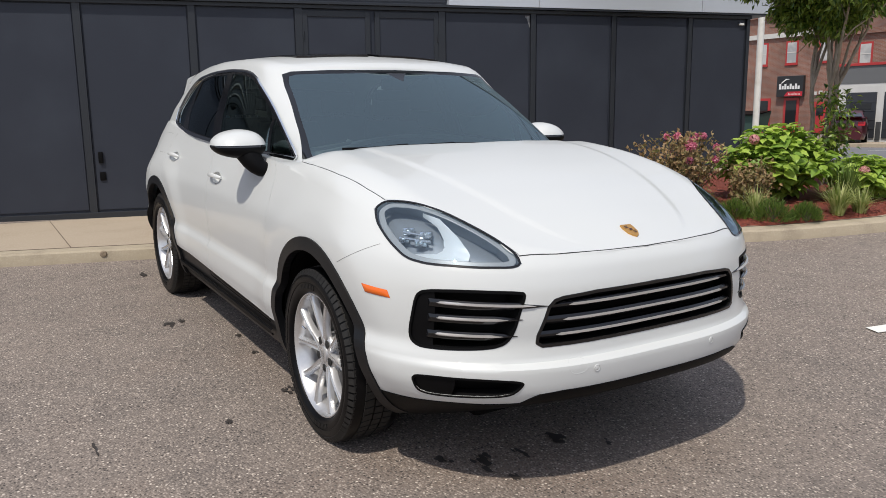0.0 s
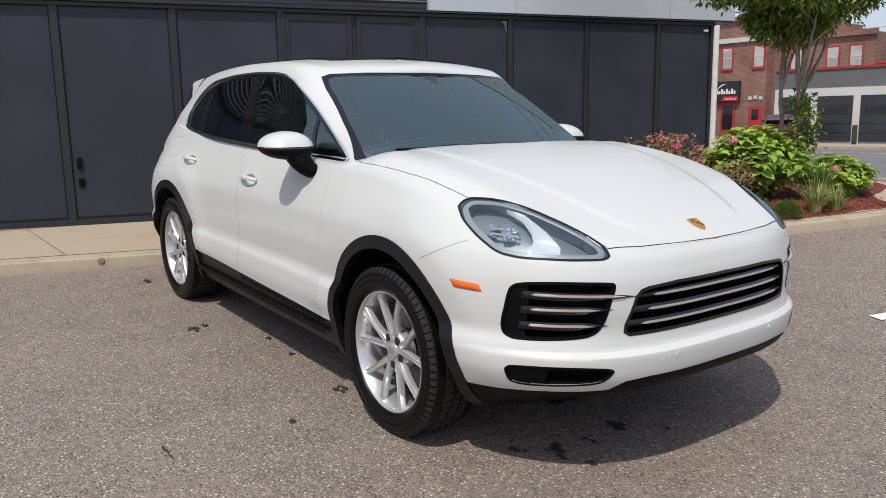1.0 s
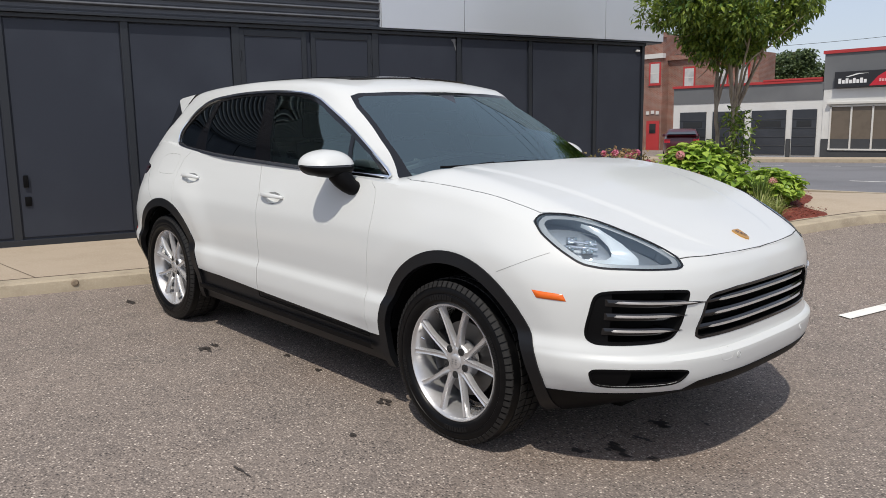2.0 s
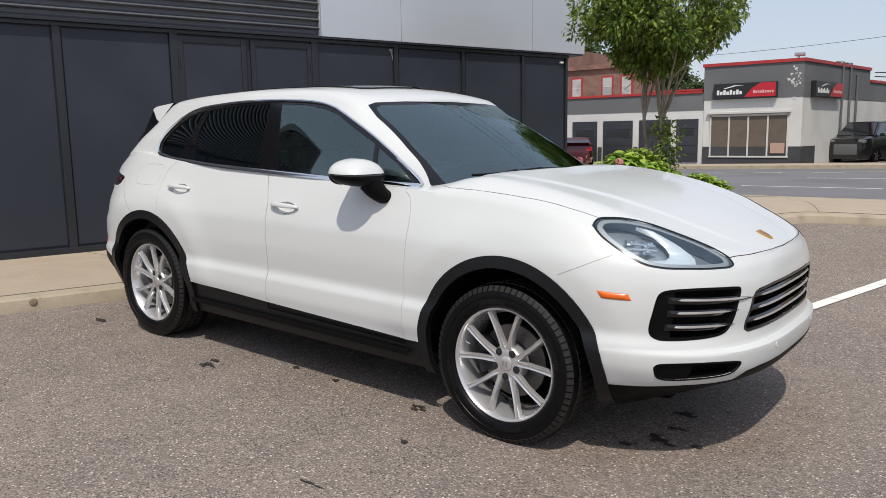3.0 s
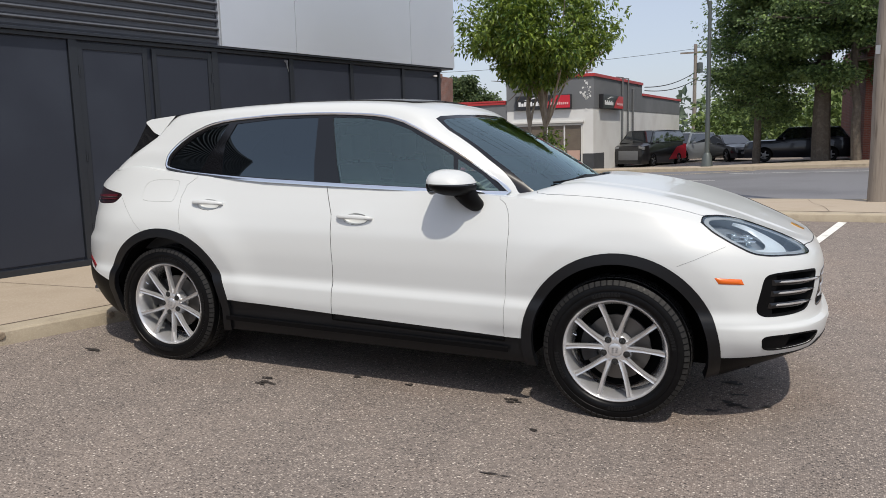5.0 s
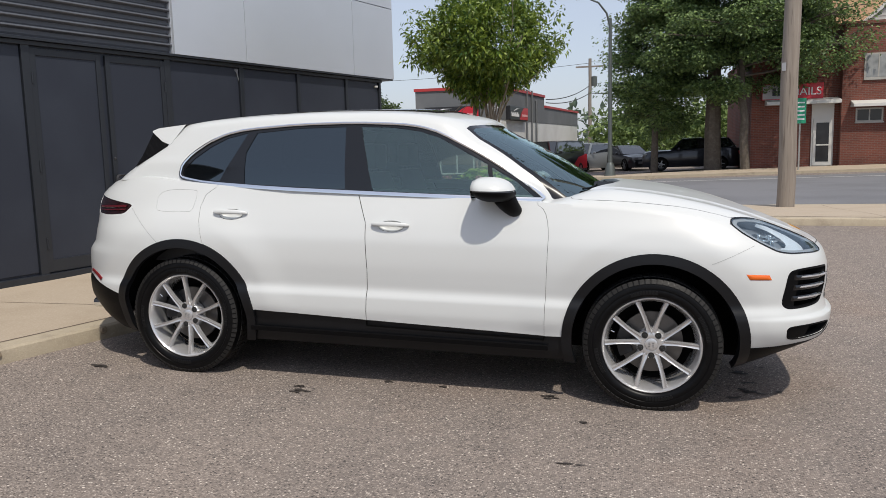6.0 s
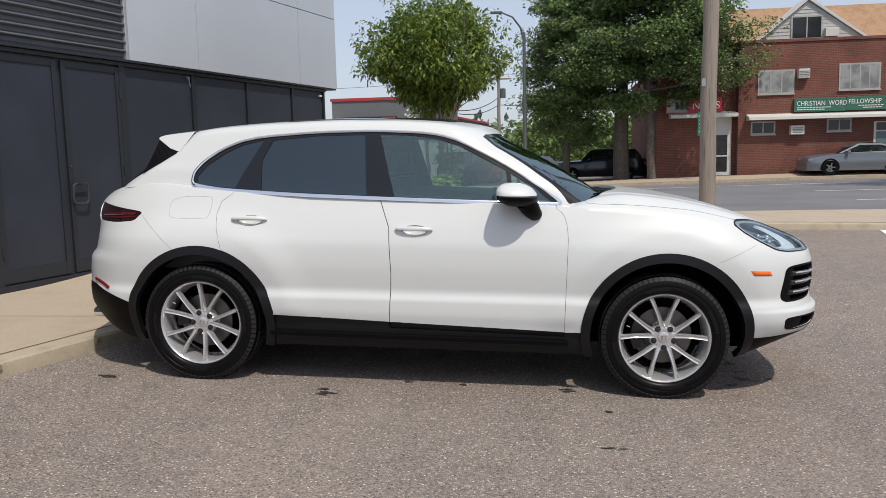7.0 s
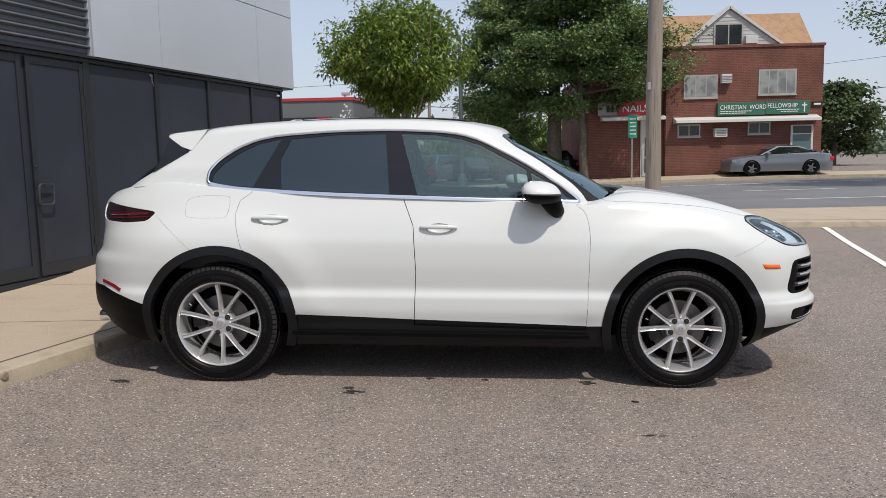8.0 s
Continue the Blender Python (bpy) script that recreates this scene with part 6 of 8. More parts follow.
def pinch(x):
    return 1 - 0.12 * smooth(-0.6, -2.2, x) - 0.10 * smooth(0.2, 0.9, x)


def green(k, v):
    w, xf, xr = WG(v), XGF(v), XGR(v)
    f0, r0 = xf - 0.46, xr + 0.36
    if k < 1:
        a = k * math.pi / 2
        x, y = r0 + (xr - r0) * math.cos(a) ** (2 / 2.6), -w * math.sin(a) ** (2 / 2.6)
    elif k <= 2:
        x, y = r0 + (f0 - r0) * (k - 1), -w
    else:
        a = (k - 2) * math.pi / 2
        n = 3.8
        x, y = f0 + (xf - f0) * math.sin(a) ** (2 / n), -w * max(0.0, math.cos(a)) ** (2 / n)
    return x, y * pinch(x), (ZT(x) - 0.01) * (1 - v) + ZR(x) * v


cab = bmesh.new()
GK = [i / 20 for i in range(20)] + [1 + i / 60 for i in range(60)] + [2 + i / 36 for i in range(37)]
NG = 26
rows = [[green(k, j / NG) for k in GK] for j in range(NG + 1)]
grid(cab, rows)
roof_rows = []
for k in GK:
    x, y, z = green(k, 1)
    roof_rows.append([(x, y * (1 - j / 16), z + 0.040 * min(1, abs(y) / 0.5) * (1 - (1 - j / 16) ** 2.2)) for j in range(17)])
grid(cab, roof_rows)
bmesh.ops.remove_doubles(cab, verts=cab.verts[:], dist=0.0008)
bmesh.ops.recalc_face_normals(cab, faces=cab.faces[:])
if sum(f.normal.z for f in cab.faces) < 0:
    bmesh.ops.reverse_faces(cab, faces=cab.faces[:])


# ---------- cut the sheets into panels, lamps, grilles and panes (right half; every cut is mirrored)
RIGHT = lambda c: c.y < 0.002
body_tree = BVHTree.FromBMesh(body)
cab_tree = BVHTree.FromBMesh(cab)


def both(name, bm, mat, label="", parent=None, angle=35):
    """The part on the car's right side and its mirror image on the left."""
    twin = mirrored(bm)
    return [part(name, b, mat, parent or car, label, angle=angle) for b in (bm, twin)]


def whole(name, bm, mat, label="", angle=35):
    """A part that runs across the car, from its right half."""
    b = joined(bm, mirrored(bm))
    bmesh.ops.remove_doubles(b, verts=[v for v in b.verts if abs(v.co.y) < 0.003], dist=0.004)
    return part(name, b, mat, car, label, angle=angle)


def even_shading(ob, axis):
    """Shades a pane as one even sheet: normals from a cubic laid through its points; axis is the one it faces along."""
    me = ob.data
    co = np.array([v.co[:] for v in me.vertices])
    i, j = [k for k in (0, 1, 2) if k != axis]
    mid = co.mean(axis=0)
    a, b, f = co[:, i] - mid[i], co[:, j] - mid[j], co[:, axis]
    powers = [(p, q) for p in range(4) for q in range(4 - p)]
    fit = np.linalg.lstsq(np.stack([a ** p * b ** q for p, q in powers], axis=1), f, rcond=None)[0]
    da = sum(c * p * a ** max(0, p - 1) * b ** q for c, (p, q) in zip(fit, powers))
    db = sum(c * q * a ** p * b ** max(0, q - 1) for c, (p, q) in zip(fit, powers))
    old = np.array([v.normal[:] for v in me.vertices])
    n = np.zeros_like(co)
    n[:, axis], n[:, i], n[:, j] = 1.0, -da, -db
    n /= np.linalg.norm(n, axis=1)[:, None]
    n *= np.where((n * old).sum(axis=1) < 0, -1.0, 1.0)[:, None]
    me.normals_split_custom_set_from_vertices([tuple(q) for q in n])


def circle(cx, cz, r, n=72):
    return [(cx + r * math.cos(2 * math.pi * i / n), cz + r * math.sin(2 * math.pi * i / n)) for i in range(n)]


def front_x(y, z):
    h = body_tree.ray_cast(Vector((4, min(-0.0005, -abs(y)), z)), Vector((-1, 0, 0)))[0]
    return h.x if h is not None else 2.4


def swell(bm, d):
    for v, n in steady_normals(bm).items():
        v.co += n * d
    return bm


def drop(bm, faces):
    bmesh.ops.delete(bm, geom=faces, context="FACES")


WHEELS = ((1.458, 0.377, 0.447), (-1.440, 0.380, 0.436))
SIDE = lambda c: c.y < -0.78
for cx, cz, r in WHEELS:
    drop(body, carve(body, circle(cx, cz, r), 0, 2, SIDE))
for cx, cz, r in WHEELS:
    trim = take(body, carve(body, circle(cx, cz, r + 0.056), 0, 2, SIDE))
    swell(trim, 0.007)
    rim(trim, 0.035)
    both("wheel_arch_trim", trim, satin_plastic, "matt black plastic wheel arch trim")

LOW = [(-2.7, 0.60), (-2.236, 0.588), (-2.06, 0.543), (-1.906, 0.491), (-1.0, 0.444), (-0.926, 0.442), (-0.212, 0.416), (0.856, 0.385), (0.95, 0.386), (1.94, 0.376), (2.09, 0.382), (2.24, 0.394),
       (2.33, 0.395), (2.372, 0.398), (2.412, 0.432), (2.44, 0.440), (2.7, 0.440), (2.7, 0.05), (-2.7, 0.05)]
low = take(body, carve(body, LOW, 0, 2, RIGHT))
for name, lo, hi in (("front_lip", 1.2, 3), ("sill", -1.2, 1.2), ("rear_valance", -3, -1.2)):
    piece = take(low, [f for f in low.faces if lo < f.calc_center_median().x <= hi])
    if name == "sill":
        swell(piece, -0.012)
    if name == "front_lip":
        swell(piece, 0.003)
    rim(piece, 0.03)
    if name == "sill":
        both(name, piece, satin_plastic, "black plastic sill")
    else:
        whole(name, piece, black_plastic)
low.free()

# doors
FDOOR = [(0.775, 1.4), (0.800, 1.125), (0.832, 1.103), (0.850, 1.072), (0.861, 1.035), (0.868, 0.99), (0.871, 0.941), (0.858, 0.36), (-0.212, 0.38), (-0.203, 0.722), (-0.222, 1.0), (-0.285, 1.16), (-0.285, 1.4)]
RDOOR = [(-0.2851, 1.4), (-0.2851, 1.16), (-0.2221, 1.0), (-0.2031, 0.722), (-0.2121, 0.38), (-0.90, 0.40), (-1.05, 0.55), (-1.27, 0.80), (-1.289, 0.867), (-1.325, 0.99), (-1.336, 1.07), (-1.316, 1.147), (-1.25, 1.195), (-1.2, 1.4)]
HANDLES = ((-0.180, 0.052, 0.990), (-1.230, -1.000, 1.036))


def cup_ring(xa, xb, z):
    """Outline of the finger cup behind a handle."""
    mid = (xa + xb) / 2 + 0.005
    return [(mid + 0.078 * math.cos(2 * math.pi * j / 28), z - 0.006 + 0.031 * math.sin(2 * math.pi * j / 28)) for j in range(28)]


doors = []
for poly in (FDOOR, RDOOR):
    d = take(body, carve(body, poly, 0, 2, lambda c: c.y < -0.55))
    drop(d, carve(d, cup_ring(*HANDLES[len(doors)]), 0, 2, lambda c: c.y < -0.55))
    gap(d, 0.0022)
    rim(d, 0.03)
    doors.append(both("door", d, white_paint))
# nothing of the panel is left below the doors
drop(body, [f for f in body.faces if -0.9 < f.calc_center_median().x < 0.845 and f.calc_center_median().z < 0.44 and abs(f.calc_center_median().y) > 0.5 and f.calc_center_median().y < 0])
flap = rounded([(-1.655, 1.172), (-1.40, 1.178), (-1.375, 1.16), (-1.385, 1.045), (-1.42, 1.038), (-1.63, 1.036), (-1.66, 1.06)], 2)
d = take(body, carve(body, flap, 0, 2, SIDE))
gap(d, 0.0014)
rim(d, 0.01)
part("fuel_flap", d, white_paint, car)

# nose openings
GRILLE = [(0.004, 0.787), (-0.28, 0.779), (-0.42, 0.770), (-0.452, 0.762), (-0.474, 0.74), (-0.508, 0.640), (-0.510, 0.612), (-0.49, 0.600), (-0.279, 0.601), (0.004, 0.604)]
INTAKE = [(-0.855, 0.771), (-0.836, 0.797), (-0.74, 0.804), (-0.565, 0.797), (-0.557, 0.785), (-0.577, 0.727), (-0.593, 0.652), (-0.615, 0.616), (-0.66, 0.600), (-0.835, 0.589), (-0.860, 0.605), (-0.866, 0.653)]
FOG = [(-0.878, 0.490), (-0.831, 0.496), (-0.704, 0.497), (-0.573, 0.486), (-0.584, 0.462), (-0.613, 0.432), (-0.746, 0.425), (-0.826, 0.421), (-0.857, 0.434)]
NOSE = lambda c: c.x > 1.8 and c.y < 0.003
INTAKE, FOG = ([(p.x, p.y) for p in rounded(q, 1, 0.22)] for q in (INTAKE, FOG))
for name, poly, deep in (("grille_backing", GRILLE, 0.08), ("intake_backing", INTAKE, 0.10), ("fog_backing", FOG, 0.07)):
    cut = take(body, carve(body, poly, 1, 2, NOSE))
    if name != "grille_backing":
        # flat black frame, broad on the outer side
        cy, cz = sum(p[0] for p in poly) / len(poly), sum(p[1] for p in poly) / len(poly)
        lim = -0.815 if name == "intake_backing" else -0.775
        drop(cut, carve(cut, [(cy + (max(p[0], lim) - cy) * 0.975, cz + (p[1] - cz) * 0.93) for p in poly], 1, 2, NOSE))
        swell(cut, -0.005)
        both(name.replace("backing", "frame"), rim(cut, 0.03), black_plastic)
    if name == "grille_backing":
        poly = poly + [(-p[0], p[1]) for p in reversed(poly)]
        poly = [p for p in poly if abs(p[0]) > 0.01]
    cy, cz = sum(p[0] for p in poly) / len(poly), sum(p[1] for p in poly) / len(poly)
    fine = []
    for a, b in zip(poly, poly[1:] + poly[:1]):
        fine += [(a[0] + (b[0] - a[0]) * k / 6, a[1] + (b[1] - a[1]) * k / 6) for k in range(6)]
    bm = bmesh.new()
    ra, rb, rc = [], [], []
    for y, z in fine:
        yy, zz = cy + (y - cy) * 0.985, cz + (z - cz) * 0.965
        x = front_x(y, z)
        ra.append((x - 0.001, y, z))
        rb.append((x - 0.012, yy, zz))
        rc.append((x - deep, yy, zz))
    vs = grid(bm, [ra, rb, rc], close=True)
    bm.faces.new(vs[2])
    bmesh.ops.triangulate(bm, faces=[f for f in bm.faces if len(f.verts) > 4])
    bmesh.ops.recalc_face_normals(bm, faces=bm.faces[:])
    if name == "grille_backing":
        part(name, bm, grille_black, car, angle=60)
    else:
        both(name, bm, grille_black, angle=60)

# bonnet and scuttle
BONNET = [(1.225, 0.004), (1.185, -0.30), (1.065, -0.60), (0.968, -0.742), (0.985, -0.80), (1.05, -0.828), (1.15, -0.836), (1.476, -0.838), (1.713, -0.826), (1.836, -0.812), (1.928, -0.742), (2.045, -0.667), (2.147, -0.617), (2.238, -0.577)]
BOW = curve([(-0.543, 2.318), (-0.375, 2.361), (-0.20, 2.379), (0.004, 2.388)])
BONNET += [(BOW(-0.543 + 0.547 * k / 12), -0.543 + 0.547 * k / 12) for k in range(13)]
UP = lambda c: c.x > 0.5 and c.z > 0.885 and c.y < 0.003
nose_z = [body_tree.ray_cast(Vector((x, min(y, -0.0005), 3)), Vector((0, 0, -1)))[0].z for x, y in BONNET[-13:]]
PLAN = BONNET[:-13] + [(2.318, -0.543), (2.55, -0.445), (2.55, 0.004)]
EDGE = [(-1.0, nose_z[0]), (-0.543, nose_z[0])] + [(y, z) for (x, y), z in zip(BONNET[-12:], nose_z[1:])] + [(0.004, 1.6), (-1.0, 1.6)]
over = take(body, [f for f in carve(body, PLAN, 0, 1, lambda c: c.x > 0.5 and c.z > 0.8 and c.y < 0.003) if f.normal.z > 0.15 or f.calc_center_median().x > 2.2])
hood = take(over, carve(over, EDGE, 1, 2, lambda c: True))
hood.normal_update()
for f in hood.faces:
    if f.normal.z < 0:
        f.normal_flip()
hood.normal_update()
spare = bpy.data.meshes.new("spare")
over.to_mesh(spare)
over.free()
body.from_mesh(spare)
bpy.data.meshes.remove(spare)
bmesh.ops.remove_doubles(body, verts=[v for v in body.verts if v.co.x > 1.0], dist=0.00005)
for v in hood.verts:
    if abs(v.co.y) < 0.0045:
        v.co.y = 0
cowl = take(body, [f for f in carve(body, [(0.6, 0.004), (0.6, -0.68), (0.90, -0.70), (0.966, -0.742), (1.064, -0.60), (1.184, -0.30), (1.224, 0.004)], 0, 1, UP) if f.normal.z > 0.15])
gap(hood, 0.0035)
bmesh.ops.remove_doubles(hood, verts=hood.verts[:], dist=0.0008)
hood.normal_update()
for f in hood.faces:
    if f.normal.z < 0:
        f.normal_flip()
for v in hood.verts:
    if abs(v.co.y) < 0.004:
        v.co.y = 0
whole("bonnet", rim(hood, 0.012), white_paint)
swell(cowl, -0.018)
whole("scuttle", cowl, black_plastic, "black plastic scuttle below the windscreen")

# head lamps
LAMP = [(1.832, 1.040), (1.838, 1.064), (1.87, 1.073), (1.928, 1.068), (2.045, 1.037), (2.147, 0.998), (2.238, 0.959), (2.314, 0.914), (2.340, 0.889), (2.331, 0.878), (2.268, 0.878), (2.161, 0.884), (2.079, 0.897), (1.982, 0.943), (1.89, 0.994)]
lens = take(body, carve(body, LAMP, 0, 2, lambda c: c.x > 1.7 and c.y < -0.5))

# tail lamps
TAIL = rounded([(-2.30, 1.128), (-2.046, 1.096), (-1.845, 1.074), (-1.905, 1.014), (-2.052, 1.000), (-2.30, 1.004)], 2, 0.15)
tl = take(body, carve(body, TAIL, 0, 2, lambda c: c.x < -1.7 and c.y < -0.05))
swell(tl, -0.004)
rim(tl, 0.015)
tails = both("tail_lamp", tl, smoked_lens, "smoked dark red tail lamp")

# windows
DLO = [(-1.48, 1.236), (-1.34, 1.216), (-0.835, 1.19), (-0.265, 1.173), (0.229, 1.161), (0.80, 1.144), (0.828, 1.161), (0.66, 1.279), (0.447, 1.406), (0.193, 1.533), (0.07, 1.568), (-0.062, 1.584), (-0.354, 1.594), (-0.72, 1.585),
       (-1.091, 1.556), (-1.238, 1.526), (-1.363, 1.474), (-1.476, 1.40), (-1.535, 1.33), (-1.546, 1.27), (-1.53, 1.248)]
PANES = {
    "quarter_window": [(-1.49, 1.25), (-1.40, 1.238), (-1.245, 1.231), (-1.078, 1.536), (-1.23, 1.501), (-1.343, 1.447), (-1.453, 1.371), (-1.512, 1.302), (-1.515, 1.265)],
    "rear_window_pane": [(-1.063, 1.216), (-0.375, 1.192), (-0.41, 1.570), (-0.719, 1.562), (-1.016, 1.534), (-1.076, 1.409)],
    "front_window_pane": [(-0.20, 1.187), (0.37, 1.171), (0.515, 1.168), (0.485, 1.352), (0.193, 1.503), (0.07, 1.540), (-0.061, 1.560), (-0.134, 1.567), (-0.309, 1.570)],
    "mirror_window": [(0.540, 1.167), (0.765, 1.160), (0.658, 1.250), (0.513, 1.335)],
}
CSIDE = lambda c: c.y < -0.5
around = take(cab, carve(cab, DLO, 0, 2, CSIDE))
panes = {n: take(around, carve(around, p, 0, 2, CSIDE)) for n, p in PANES.items()}
SCREEN = [(0.004, 1.590), (-0.40, 1.585), (-0.60, 1.575), (-0.647, 1.560), (-0.711, 1.335), (-0.757, 1.159), (-0.78, 1.06), (0.004, 1.06)]
screen = take(cab, [f for f in carve(cab, SCREEN, 1, 2, lambda c: c.x > 0.1) if f.normal.x > 0.1])
REAR = [(-1.60, 1.70), (-1.665, 1.468), (-1.80, 1.388), (-2.02, 1.268), (-2.10, 1.222), (-2.16, 1.205), (-2.6, 1.205), (-2.6, 1.70)]
backlight = take(cab, [f for f in carve(cab, REAR, 0, 2, lambda c: c.x < -1.55) if f.normal.x < -0.05 or f.calc_center_median().z < 1.53])
SUN_ROOF = rounded([(0.14, 0.004), (0.14, -0.40), (0.10, -0.48), (-0.95, -0.50), (-1.0, -0.46), (-1.0, 0.004)], 1, 0.1)
roof_glass = take(cab, [f for f in carve(cab, [(p[0], p[1]) for p in SUN_ROOF], 0, 1, lambda c: c.z > 1.6) if f.normal.z > 0.3])
for v in swell(roof_glass, 0.004).verts:
    v.co.z += 0.006 * smooth(-0.40, 0.10, v.co.x)
whole("sunroof", rim(roof_glass, 0.018), gloss_black, "black glass panoramic sunroof")
for n, b in panes.items():
    swell(b, -0.004)
    for pane in both(n, b, front_glass if n in ("front_window_pane", "mirror_window") else rear_glass):
        even_shading(pane, 1)
both("window_surround", rim(around, 0.02), gloss_black, "gloss black pillar trim round the side windows")
# black ceramic band round the windscreen
SCREEN_IN = rounded([(0.004, 1.575), (-0.58, 1.560), (-0.628, 1.545), (-0.695, 1.33), (-0.737, 1.165), (-0.725, 1.125), (0.004, 1.140)], 1, 0.12)
glass = take(screen, carve(screen, SCREEN_IN, 1, 2, lambda c: c.x > 0.1))
even_shading(whole("windscreen", glass, screen_glass, "tinted windscreen"), 0)
whole("windscreen_band", screen, gloss_black)
whole("rear_window", backlight, rear_glass)
outward(body)
for b in (body, cab):
    rim(b, 0.022)
whole("body", body, white_paint, "glossy white painted body")
whole("cabin", cab, white_paint, "glossy white roof and pillars")


def cab_y(x, z):
    h = cab_tree.ray_cast(Vector((x, -2, z)), Vector((0, 1, 0)))[0]
    return h.y if h is not None else -0.7


# bright line round the side windows
ring = rounded([(p[0], p[1]) for p in DLO], 1, 0.2)
pts = [Vector((p.x, cab_y(p.x, p.y) - 0.004, p.y)) for p in ring]
bm = bmesh.new()
rows = []
n = len(pts)
cen = Vector((-0.35, -0.75, 1.37))
for i in range(n):
    d = (pts[(i + 1) % n] - pts[i - 1]).normalized()
    out = (pts[i] - cen)
    out = (out - d * out.dot(d))
    up = Vector((0, -1, 0.35)).normalized()
    w = d.cross(up).normalized()
    if w.dot(out) < 0:
        w = -w
    wide = 0.0110 if pts[i].z < 1.25 else 0.0075
    rows.append([pts[i] - w * wide, pts[i] - w * wide + up * 0.006, pts[i] + up * 0.009, pts[i] + w * wide + up * 0.006, pts[i] + w * wide])
rows.append(rows[0])
grid(bm, rows)
bmesh.ops.recalc_face_normals(bm, faces=bm.faces[:])
both("window_trim", bm, chrome, "bright metal window trim")

# roof spoiler
bm = bmesh.new()
rows = []
for i in range(41):
    y = -0.60 + 1.2 * i / 40
    e = 1 - (abs(y) / 0.60) ** 4
    c = 0.035 * (1 - (y / 0.6) ** 2)
    xt = -1.80 - 0.115 * (0.35 + 0.65 * e)
    q = y / 0.60
    rows.append([(-1.592, q * 0.615, 1.592 + c), (-1.70, q * 0.617, 1.580 + c), (-1.80, q * 0.618, 1.568 + c), (xt, q * 0.620, 1.553 + c), (xt - 0.004, q * 0.622, 1.544 + c), (xt + 0.01, q * 0.626, 1.534 + c), (-1.75, q * 0.658, 1.482 + c), (-1.672, q * 0.688, 1.458 + c), (-1.630, q * 0.655, 1.525 + c)])
grid(bm, rows)
for end in (rows[0], rows[-1]):
    bm.faces.new([bm.verts.new(p) for p in end])
bmesh.ops.remove_doubles(bm, verts=bm.verts[:], dist=0.0005)
bmesh.ops.recalc_face_normals(bm, faces=bm.faces[:])
part("roof_spoiler", bm, white_paint, car, angle=50)
bm = bmesh.new()
STRAKE = [(-1.838, -0.626, 1.536), (-1.755, -0.658, 1.484), (-1.690, -0.690, 1.450), (-1.80, -0.700, 1.384), (-1.925, -0.710, 1.316), (-1.895, -0.675, 1.385)]
vs = grid(bm, [STRAKE, [(x, y + 0.03, z) for x, y, z in STRAKE]], close=True)
bm.faces.new(vs[0])
bm.faces.new(vs[1][::-1])
bmesh.ops.recalc_face_normals(bm, faces=bm.faces[:])
both("spoiler_strake", bm, gloss_black, "gloss black side strake under the spoiler")

